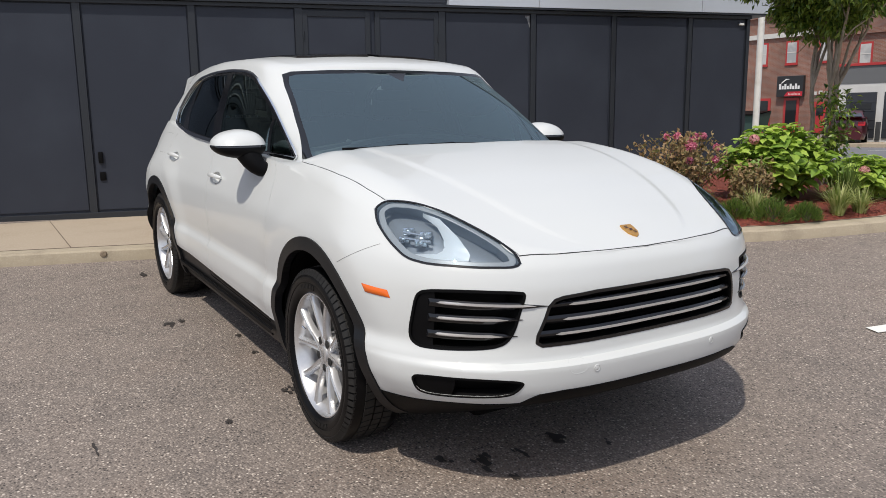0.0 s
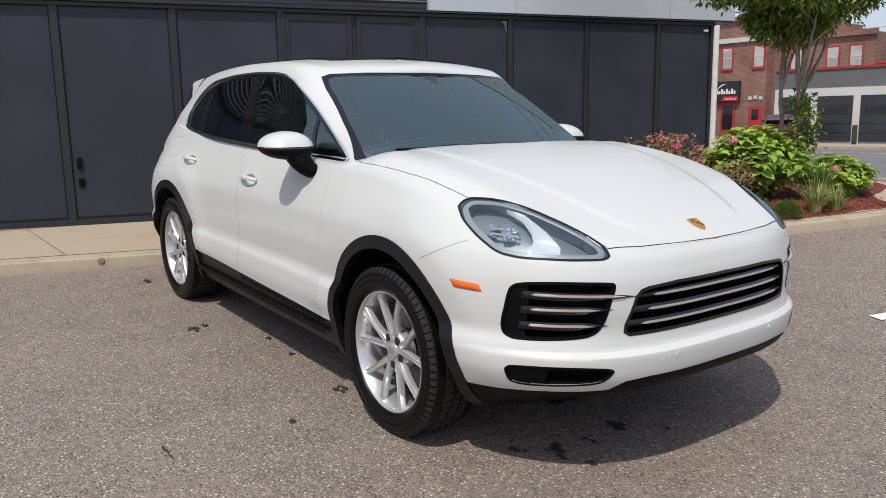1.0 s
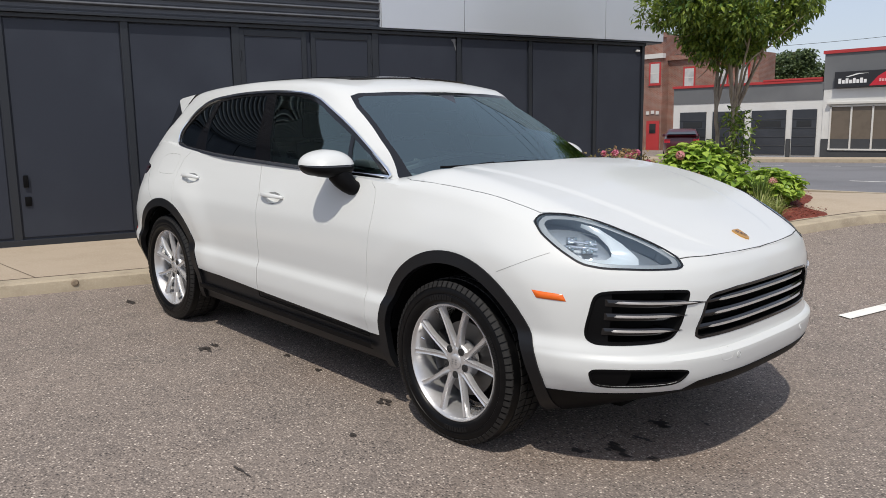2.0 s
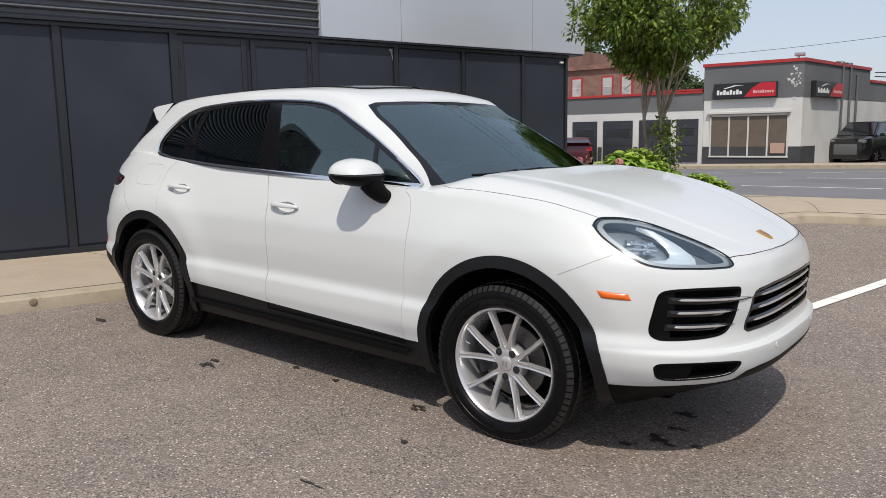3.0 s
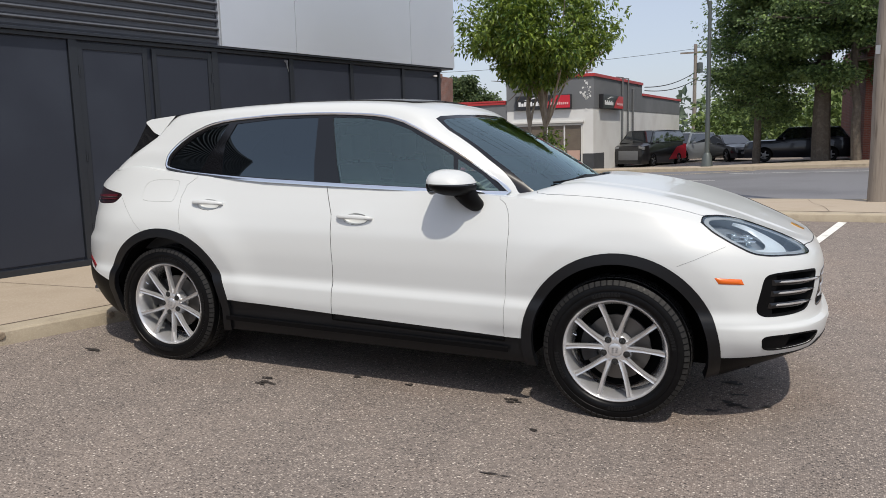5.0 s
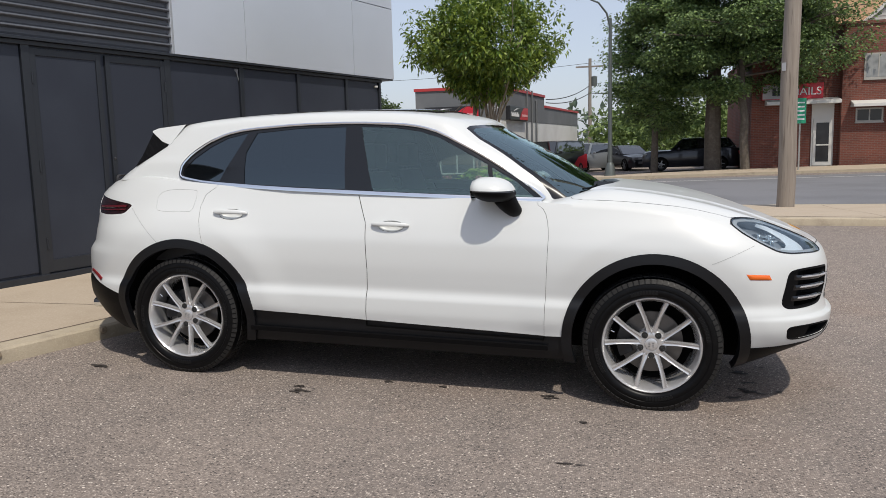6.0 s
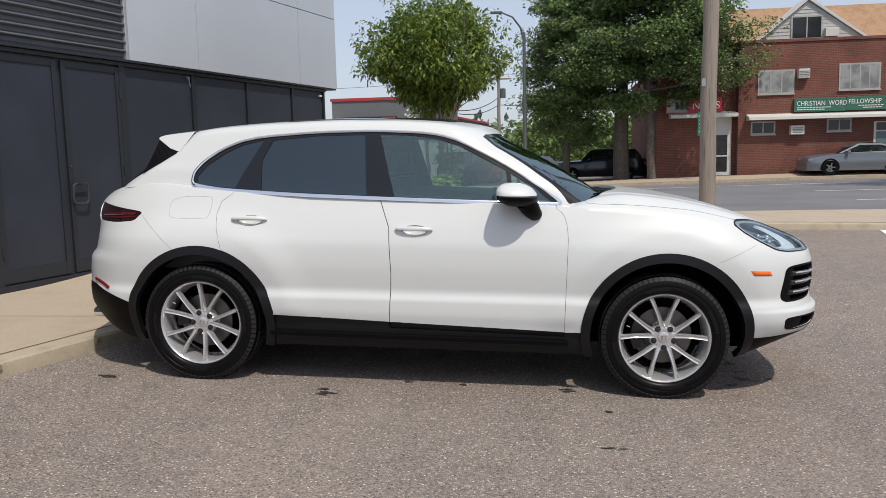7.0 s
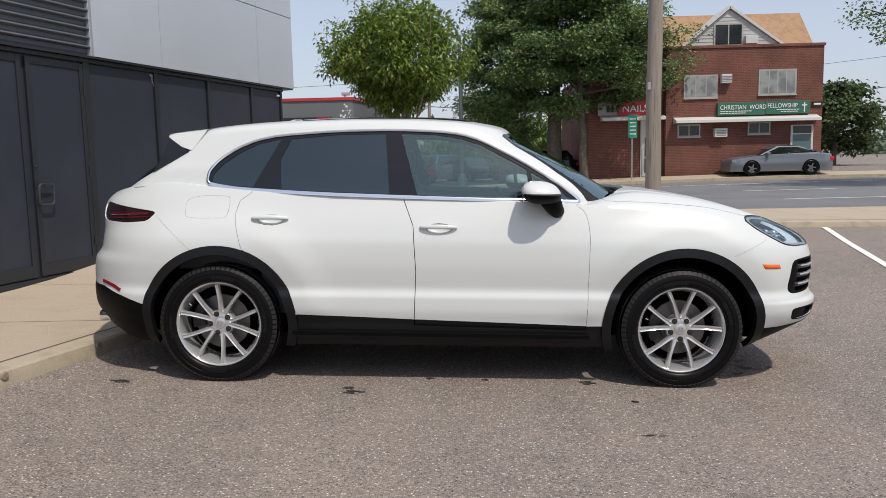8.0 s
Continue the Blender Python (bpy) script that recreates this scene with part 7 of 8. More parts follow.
# head lamp insides
for s in (-1, 1):
    b = lens.copy() if s < 0 else mirrored(lens)
    hl = part("head_lamp", b, lens_glass, car, "clear head lamp with a projector and a silver light band")
    back = lens.copy()
    swell(back, -0.065)
    rim(back, -0.055)
    back = back if s < 0 else mirrored(back)
    part("housing", back, node_mat("lamp_housing", (0.36, 0.39, 0.43), 0.3, 0.4), hl)
    bm = bmesh.new()
    for q, wide, high in (((1.998, -0.815, 0.992), 0.020, 0.014), ((2.060, -0.772, 0.984), 0.023, 0.014), ((1.998, -0.830, 0.956), 0.018, 0.012), ((2.060, -0.79, 0.946), 0.022, 0.013)):
        bx = boxes((-0.03, -wide, -high, 0.004, wide, high), bevel=0.005)
        lathe(bx, [(0.002, high * 0.95), (0.009, high * 0.75), (0.013, high * 0.4), (0.014, 0.0004)], 18, "x")
        h, nn, _, _ = body_tree.find_nearest(Vector(q))
        bmesh.ops.transform(bx, matrix=Matrix.Translation(h - nn * 0.036) @ pose(0, 0, 0, 0, -8, -38), verts=bx.verts[:])
        bm = joined(bm, bx)
    part("projector", bm if s < 0 else mirrored(bm), node_mat("projector", (0.66, 0.70, 0.74), 0.16, 0.8), hl)
    bm = bmesh.new()
    for dz in (0.0, -0.034):
        h0, n0, _, _ = body_tree.find_nearest(Vector((1.985, -0.825, 0.985 + dz)))
        h1, n1, _, _ = body_tree.find_nearest(Vector((2.085, -0.760, 0.978 + dz)))
        tube(bm, [h0 - n0 * 0.030, h1 - n1 * 0.030], 0.006, 8)
    part("lamp_bridge", bm if s < 0 else mirrored(bm), node_mat("lamp_bridge", (0.75, 0.77, 0.8), 0.2, 0.8), hl)
    # silver light band curving round the projectors, set in behind the lens
    outer = [(1.985, -0.734, 1.047), (2.044, -0.698, 1.031), (2.154, -0.688, 0.979), (2.231, -0.688, 0.926), (2.243, -0.703, 0.906), (2.188, -0.772, 0.901), (2.101, -0.843, 0.899), (2.042, -0.865, 0.917)]
    inner = [(1.985, -0.736, 1.045), (2.059, -0.707, 1.022), (2.138, -0.711, 0.979), (2.180, -0.725, 0.945), (2.186, -0.740, 0.929), (2.168, -0.773, 0.918), (2.100, -0.829, 0.918), (2.043, -0.864, 0.918)]
    bm = bmesh.new()
    rows = []
    for i in range(29):
        u = i / 4
        k = min(6, int(u))
        a = Vector(outer[k]).lerp(Vector(outer[k + 1]), u - k)
        b = Vector(inner[k]).lerp(Vector(inner[k + 1]), u - k).lerp(Vector((2.06, -0.79, 0.96)), 0.30 * math.sin(math.pi * i / 28))
        row = []
        for w, deep in ((0, 0.018), (0.5, 0.022), (1, 0.034)):
            h, nn, _, _ = body_tree.find_nearest(a.lerp(b, w))
            row.append(h - nn * deep)
        rows.append(row)
    grid(bm, rows)
    part("light_band", bm if s < 0 else mirrored(bm), node_mat("light_band", (0.80, 0.83, 0.86), 0.3, 0.1), hl)
lens.free()


def surf_ribbon(bm, poly, project, wide, proud, closed=True):
    """A narrow raised band along an outline laid on the body."""
    pts = [project(*p) for p in poly]
    n = len(pts)
    rows = []
    for i in range(n):
        a = pts[(i - 1) % n] if closed else pts[max(0, i - 1)]
        b = pts[(i + 1) % n] if closed else pts[min(n - 1, i + 1)]
        d = (b[0] - a[0]).normalized()
        w = d.cross(pts[i][1]).normalized()
        p, nn = pts[i]
        rows.append([p - w * wide, p - w * wide * 0.8 + nn * proud, p + w * wide * 0.8 + nn * proud, p + w * wide])
    if closed:
        rows.append(rows[0])
    grid(bm, rows)
    return bm


def on_side(x, z):
    h, n, _, _ = body_tree.ray_cast(Vector((x, -2, z)), Vector((0, 1, 0)))
    return (h, n) if h is not None else (Vector((x, -0.9, z)), Vector((0, -1, 0)))


def on_nose(y, z):
    h, n, _, _ = body_tree.ray_cast(Vector((4, min(-0.0005, -abs(y)), z)), Vector((-1, 0, 0)))
    if h is not None and y > 0:
        h, n = Vector((h.x, -h.y, h.z)), Vector((n.x, -n.y, n.z))
    return (h, n) if h is not None else (Vector((2.4, y, z)), Vector((1, 0, 0)))


def on_near(x, y, z):
    h, n, _, _ = body_tree.find_nearest(Vector((x, y, z)))
    return h, n


LAMP_RING = [(1.835, -0.852, 1.040), (1.840, -0.812, 1.066), (1.928, -0.745, 1.068), (2.045, -0.669, 1.037), (2.147, -0.619, 0.998), (2.238, -0.579, 0.959), (2.314, -0.549, 0.914),
             (2.340, -0.552, 0.887), (2.331, -0.589, 0.878), (2.268, -0.698, 0.879), (2.161, -0.810, 0.884), (2.079, -0.858, 0.897), (1.982, -0.873, 0.944), (1.89, -0.870, 0.994)]
bm = surf_ribbon(bmesh.new(), [tuple(p) for p in rounded(LAMP_RING, 2, 0.2)], on_near, 0.0045, 0.003)
bmesh.ops.recalc_face_normals(bm, faces=bm.faces[:])
both("lamp_seal", bm, gloss_black)
mid = sum((Vector(p) for p in LAMP_RING), Vector()) / len(LAMP_RING)
bm = surf_ribbon(bmesh.new(), [tuple(mid.lerp(p, 0.915)) for p in rounded(LAMP_RING, 2, 0.2)], on_near, 0.0125, 0.002)
for v in bm.verts:
    v.co -= on_near(*v.co)[1] * 0.010
bmesh.ops.recalc_face_normals(bm, faces=bm.faces[:])
both("lamp_bezel", bm, node_mat("lamp_bezel", (0.46, 0.47, 0.485), 0.4, 0.1))


# amber side markers
bm = bmesh.new()
rows = []
for j in range(7):
    v = j / 6
    row = []
    for i in range(17):
        u = i / 16
        x0, x1 = 1.915 + 0.020 * v, 2.036 + 0.014 * v
        top, low = 0.785 - 0.006 * u, 0.755 - 0.003 * u
        p, nn = on_side(x0 + (x1 - x0) * u, top + (low - top) * v)
        edge = min(u, 1 - u) * 6 if min(u, 1 - u) < 1 / 6 else 1.0
        edge = min(edge, min(v, 1 - v) * 3.2)
        row.append(p + nn * (0.0008 + 0.0062 * min(1.0, edge) ** 0.6))
    rows.append(row)
grid(bm, rows)
bmesh.ops.recalc_face_normals(bm, faces=bm.faces[:])
both("side_marker", bm, amber, "amber side marker lamp")


# grille slats
def slat(y0, y1, z0, z1, high, mat, lift=0.0, tip0=0.0, tip1=0.0, n=26, thick=0.022):
    bm = bmesh.new()
    rows = []
    for i in range(n + 1):
        u = i / n
        y, z = y0 + (y1 - y0) * u, z0 + (z1 - z0) * u
        k = 1.0
        if tip0 and u < tip0:
            k = max(0.08, (u / tip0) ** 0.7)
        if tip1 and u > 1 - tip1:
            k = max(0.08, ((1 - u) / tip1) ** 0.7)
        x = front_x(y, z) + lift
        h = high * k
        rows.append([(x - thick, y, z + h), (x - 0.004, y, z + h), (x + 0.004 * k, y, z + h * 0.3), (x + 0.004 * k, y, z - h * 0.3), (x - 0.004, y, z - h), (x - thick, y, z - h)])
    vs = grid(bm, rows, close=True)
    bm.faces.new(vs[0][::-1])
    bm.faces.new(vs[-1])
    bmesh.ops.recalc_face_normals(bm, faces=bm.faces[:])
    return bm


grille = new("grille")
grille.parent = car
for i, z in enumerate((0.742, 0.690, 0.636)):
    w = 0.455 - 0.012 + 0.022 * i
    b = slat(-w - 0.02, w + 0.02, z, z, 0.0135, grey_slat, -0.012, n=48)
    part("grille_slat", b, gloss_black, grille)
    b = slat(-w + 0.05, w - 0.05, z - 0.001, z - 0.001, 0.0065, grey_slat, -0.006, 0.02, 0.02, n=48, thick=0.008)
    part("slat_strip", b, grey_slat, grille, "brushed metal strip")
for i, (z, y1) in enumerate(((0.757, -0.475), (0.702, -0.565), (0.642, -0.578))):
    b = slat(-0.825, y1, z, z - (0.012 if i == 0 else 0.0), 0.0135, grey_slat, 0.002, 0, 0.35, thick=0.03)
    both("intake_slat", b, gloss_black)
    b = slat(-0.81, y1 - 0.05, z + 0.002, z - (0.008 if i == 0 else -0.001), 0.0060, grey_slat, 0.0075, 0.04, 0.2, thick=0.006)
    both("slat_strip", b, grey_slat, "brushed metal strip")
for name, poly, wide in (("grille_frame", GRILLE[1:-1] + [(-y, z) for y, z in reversed(GRILLE[1:-1])], 0.0065), ("intake_edge", INTAKE, 0.0055), ("fog_edge", FOG, 0.0045)):
    line = [Vector(p) for p in poly]
    if name != "grille_frame":
        line = rounded([tuple(p) for p in line], 1, 0.2)
    fine = [tuple(a.lerp(b, k / 8)) for a, b in zip(line, line[1:] + line[:1]) for k in range(8)]
    bm = surf_ribbon(bmesh.new(), fine, on_nose, wide, 0.0022)
    bmesh.ops.recalc_face_normals(bm, faces=bm.faces[:])
    if name == "grille_frame":
        part(name, bm, gloss_black, grille)
    else:
        both(name, bm, black_plastic)
# small shield badge on the bonnet: an enamel of plain fields
bm = bmesh.new()
SH = [(-0.026, 0.034), (0.026, 0.034), (0.029, 0.018), (0.026, -0.012), (0.014, -0.030), (0.0, -0.038), (-0.014, -0.030), (-0.026, -0.012), (-0.029, 0.018)]


def on_top(x, y):
    h, n, _, _ = body_tree.ray_cast(Vector((x, min(-0.0005, -abs(y)), 3)), Vector((0, 0, -1)))
    if h is not None:
        h, n = Vector((h.x, y, h.z)), Vector((n.x, n.y if y < 0 else -n.y, n.z))
    return (h, n) if h is not None else (Vector((x, y, 0.95)), Vector((0, 0, 1)))


ring0 = [on_top(2.302 - q * 0.95, p)[0] for p, q in SH]
ring1 = [on_top(2.302 - q * 0.95, p)[0] + Vector((0.002, 0, 0.006)) for p, q in SH]
vs = grid(bm, [ring0, ring1], close=True)
bm.faces.new(vs[1])
bmesh.ops.recalc_face_normals(bm, faces=bm.faces[:])
badge = part("badge", bm, node_mat("gold_enamel", (0.62, 0.33, 0.09), 0.3, 0.6), car, "small gold shield badge")
bm = bmesh.new()
for y0, y1, q0, q1 in ((-0.019, -0.003, 0.010, 0.014), (-0.019, -0.003, 0.018, 0.022), (0.003, 0.018, -0.010, -0.006), (0.003, 0.015, -0.018, -0.014), (-0.006, 0.006, -0.004, 0.006)):
    pts = [on_top(2.302 - q, p)[0] + Vector((0.003, 0, 0.0085)) for p, q in ((y0, q0), (y1, q0), (y1, q1), (y0, q1))]
    bm.faces.new([bm.verts.new(p) for p in pts])
bmesh.ops.recalc_face_normals(bm, faces=bm.faces[:])
part("badge_field", bm, node_mat("dark_enamel", (0.05, 0.015, 0.012), 0.3), badge)

# parking sensors and tow-eye cover on the bumper
for y, z in ((-0.30, 0.508), (0.30, 0.508)):
    bm = bmesh.new()
    lathe(bm, [(-0.01, 0.013), (0.0018, 0.013), (0.0022, 0.011), (0.0005, 0.0105), (0.0015, 0.009), (0.0015, 0.0005)], 20, "x")
    p, nn = on_nose(y, z)
    bmesh.ops.transform(bm, matrix=Matrix.Translation(p) @ nn.to_track_quat("X", "Z").to_matrix().to_4x4(), verts=bm.verts[:])
    part("parking_sensor", bm, white_paint, car)
bm = surf_ribbon(bmesh.new(), [tuple(p) for p in rounded([(-0.415, 0.548), (-0.34, 0.552), (-0.335, 0.50), (-0.41, 0.496)], 2)], on_nose, 0.0015, 0.0006)
bmesh.ops.recalc_face_normals(bm, faces=bm.faces[:])
part("tow_eye_cover", bm, white_paint, car)
# black strips laid under the panel gaps stand in for their shade
for poly, project, closed in ((FDOOR[1:12], on_side, False), (RDOOR[1:5], on_side, False), (RDOOR[8:13], on_side, False), (flap, on_side, True), ([p for p in BONNET[4:]], on_top, False)):
    fine = []
    q = [tuple(p) for p in poly]
    for a, b in zip(q, q[1:] + ([q[0]] if closed else [])):
        fine += [(a[0] + (b[0] - a[0]) * k / 24, a[1] + (b[1] - a[1]) * k / 24) for k in range(24)]
    fine.append(q[0] if closed else q[-1])
    bm = surf_ribbon(bmesh.new(), fine, project, 0.0045, 0.0, False)
    for v in bm.verts:
        c = Vector((0.2, 0, 0.6))
        v.co += (c - v.co).normalized() * 0.004
    bmesh.ops.recalc_face_normals(bm, faces=bm.faces[:])
    both("gap_shade_strip", bm, dark_void)
# dark line over the bonnet's front gap, its shade put into colour
fine = [(a[0] + (b[0] - a[0]) * k / 4, a[1] + (b[1] - a[1]) * k / 4) for a, b in zip(BONNET[-13:], BONNET[-12:]) for k in range(4)] + [BONNET[-1]]
bm = surf_ribbon(bmesh.new(), fine, on_top, 0.0020, 0.0012, False)
bmesh.ops.recalc_face_normals(bm, faces=bm.faces[:])
both("bonnet_gap_line", bm, node_mat("gap_shade_dark", (0.03, 0.03, 0.03), 0.8))
# bumper joint from lamp to wheel arch
joint_grey = node_mat("joint_grey", (0.16, 0.165, 0.165), 0.8)
for pts in ([(1.74, 0.832), (1.82, 0.868), (1.90, 0.906), (1.965, 0.935)], [(-1.60, 0.84), (-1.70, 0.93), (-1.80, 1.01), (-1.855, 1.056)]):
    pts = [(a[0] + (b[0] - a[0]) * k / 8, a[1] + (b[1] - a[1]) * k / 8) for a, b in zip(pts, pts[1:]) for k in range(8)]
    bm = surf_ribbon(bmesh.new(), pts, on_side, 0.0006, 0.0010, False)
    bmesh.ops.recalc_face_normals(bm, faces=bm.faces[:])
    both("panel_joint", bm, joint_grey)
# rear red reflectors
bm = surf_ribbon(bmesh.new(), [(-2.08, 0.575), (-2.14, 0.598), (-2.20, 0.612), (-2.24, 0.618)], on_side, 0.011, 0.006, False)
bmesh.ops.recalc_face_normals(bm, faces=bm.faces[:])
both("reflector", bm, node_mat("red_reflector", (0.20, 0.012, 0.014), 0.2), "red reflector")
# red light bars in the tail lamps
for z, h in ((1.062, 0.008), (1.040, 0.004)):
    bm = surf_ribbon(bmesh.new(), [(-1.90 - 0.02 * k, z - 0.001 * k) for k in range(16)], on_side, h, 0.003, False)
    bmesh.ops.recalc_face_normals(bm, faces=bm.faces[:])
    for b, lamp in zip((bm, mirrored(bm)), tails):
        part("light_bar", b, red_lens, lamp)
# lower lip along the sills
bm = surf_ribbon(bmesh.new(), [(-0.98 + 0.06 * k, 0.325 - 0.0003 * k) for k in range(32)], on_side, 0.016, 0.012, False)
bmesh.ops.recalc_face_normals(bm, faces=bm.faces[:])
both("sill_lip", bm, black_plastic)

# exhaust tips
bm = bmesh.new()
ring_of = lambda x, k: [(x, -0.64 + 0.075 * k * math.copysign(abs(math.cos(a)) ** 0.6, math.cos(a)), 0.365 + 0.036 * k * math.copysign(abs(math.sin(a)) ** 0.6, math.sin(a))) for a in [2 * math.pi * i / 24 for i in range(24)]]
grid(bm, [ring_of(-2.09, 1.0), ring_of(-2.315, 1.0), ring_of(-2.322, 0.96), ring_of(-2.315, 0.90), ring_of(-2.14, 0.88)], close=True)
bmesh.ops.recalc_face_normals(bm, faces=bm.faces[:])
both("exhaust_tip", bm, chrome, "bright metal exhaust tip")

# door handles
for pair, (xa, xb, z) in zip(doors, HANDLES):
    for s, door in zip((-1, 1), pair):
        bm = bmesh.new()
        rows = []
        for i in range(25):
            u = i / 24
            x = xa + (xb - xa) * u
            bow = math.sin(math.pi * u) ** 0.5
            p, nn = on_side(x, z)
            out = p + nn * (0.004 + 0.024 * bow)
            hh = 0.006 + 0.007 * bow
            rise = (Vector((0, 0, 1)) - nn * nn.z).normalized()
            t = 0.010 + 0.003 * bow
            rows.append([out + rise * hh * math.copysign(abs(math.cos(a)) ** 0.7, math.cos(a)) + nn * t * math.copysign(abs(math.sin(a)) ** 0.45, math.sin(a)) for a in [2 * math.pi * j / 12 for j in range(12)]])
        vs = grid(bm, rows, close=True)
        bm.faces.new(vs[0][::-1])
        bm.faces.new(vs[-1])
        bmesh.ops.recalc_face_normals(bm, faces=bm.faces[:])
        h = part("handle", bm if s < 0 else mirrored(bm), white_paint, door)
        bm = bmesh.new()
        o = [on_side(*q)[0] + on_side(*q)[1] * 0.0006 for q in cup_ring(xa, xb, z)]
        c, cn = on_side((xa + xb) / 2 + 0.005, z - 0.006)
        dish = [o] + [[c.lerp(q, k) - cn * deep for q in o] for k, deep in ((0.97, 0.004), (0.86, 0.014), (0.62, 0.022), (0.3, 0.025))]
        vs = grid(bm, dish, close=True)
        bm.faces.new(vs[-1])
        bmesh.ops.recalc_face_normals(bm, faces=bm.faces[:])
        if sum(f.normal.y for f in bm.faces) > 0:
            bmesh.ops.reverse_faces(bm, faces=bm.faces[:])
        part("handle_cup", bm if s < 0 else mirrored(bm), white_paint, door)

# door mirrors
for s in (-1, 1):
    mir = new("door_mirror")
    mir.parent = car

    def side(bm):
        return bm if s < 0 else mirrored(bm)

    def shell(lo, hi, grow=1.0):
        bm = bmesh.new()
        rows = []
        n = 14
        for i in range(n + 1):
            b = lo + (hi - lo) * i / n
            zz = math.sin(b)
            rr = math.cos(b) ** 0.75
            row = []
            for j in range(40):
                a = 2 * math.pi * j / 40
                cx, sy = math.cos(a), math.sin(a)
                px = 0.134 * (abs(cx) ** 0.80) * (1 if cx > 0 else -0.78) * rr
                py = 0.130 * (abs(sy) ** 0.75) * (1 if sy > 0 else -1) * rr
                pz = (0.080 if zz > 0 else 0.062) * zz
                k = 1 - 0.18 * max(0, -py / 0.124)
                row.append((0.548 + px * grow - 0.02 * zz + 0.10 * py, -0.972 + py * grow, 1.203 + pz * grow * k))
            rows.append(row)
        grid(bm, rows, close=True)
        bmesh.ops.remove_doubles(bm, verts=bm.verts[:], dist=0.0004)
        bmesh.ops.recalc_face_normals(bm, faces=bm.faces[:])
        return bm

    part("mirror_cap", side(shell(0.10, math.pi / 2 - 0.001)), white_paint, mir, "white mirror cap")
    part("mirror_base", side(shell(-math.pi / 2 + 0.001, -0.03, 0.99)), black_plastic, mir, "black lower mirror shell")
    part("indicator", side(shell(-0.03, 0.10, 0.975)), node_mat("indicator_lens", (0.03, 0.03, 0.032), 0.12, 0.0, 0.6) if s < 0 else bpy.data.materials["indicator_lens"], mir)
    bm = bmesh.new()
    tube(bm, [(0.672, -0.868, 1.086), (0.668, -0.893, 1.094), (0.655, -0.912, 1.110), (0.638, -0.928, 1.135), (0.615, -0.945, 1.170)], [0.040, 0.046, 0.052, 0.060, 0.064], 16, True, 0.9)
    part("mirror_foot", side(bm), black_plastic, mir)
    bm = bmesh.new()
    lathe(bm, [(0.0, 0.001), (0.001, 0.06), (0.0, 0.0605)], 32, "x")
    for v in bm.verts:
        v.co = Vector((0.450 + v.co.x, -0.972 + v.co.y * 1.6, 1.205 + v.co.z))
    part("mirror_glass", side(bm), node_mat("mirror_silver", (0.85, 0.85, 0.85), 0.02, 1.0), mir)

# paper stickers behind the windscreen
for y0, z0, wide, high, mat, label in ((0.545, 1.475, 0.05, 0.045, node_mat("sticker_white", (0.75, 0.78, 0.78), 0.6), "small white windscreen sticker"), (0.60, 1.20, 0.075, 0.05, node_mat("sticker_red", (0.62, 0.30, 0.27), 0.6), "small red and white inspection sticker")):
    bm = bmesh.new()
    rows = []
    for j in range(5):
        row = []
        for i in range(5):
            h = cab_tree.ray_cast(Vector((3, -(y0 + wide * i / 4), z0 + high * j / 4)), Vector((-1, 0, 0)))[0]
            row.append((h.x - 0.004, y0 + wide * i / 4, h.z))
        rows.append(row)
    grid(bm, rows)
    part("sticker", bm, mat, car, label, smooth=False)

# wipers
for y0, y1 in ((-0.62, 0.02), (0.05, 0.62)):
    bm = bmesh.new()
    pts = []
    for i in range(13):
        y = y0 + (y1 - y0) * i / 12
        h = cab_tree.ray_cast(Vector((3, y, 1.212 - 0.02 * abs(y))), Vector((-1, 0, 0)))[0]
        pts.append((h.x + 0.014, y, h.z + 0.004) if h is not None else (1.1, y, 1.2))
    tube(bm, pts, 0.006, 6)
    tube(bm, [(pts[2][0] + 0.07, y0 + 0.02, 1.175), (pts[4][0] + 0.025, pts[4][1], pts[4][2] + 0.004), (pts[6][0] + 0.006, pts[6][1], pts[6][2] + 0.006)], [0.010, 0.008, 0.006], 6)
    part("wiper", bm, black_plastic, car)

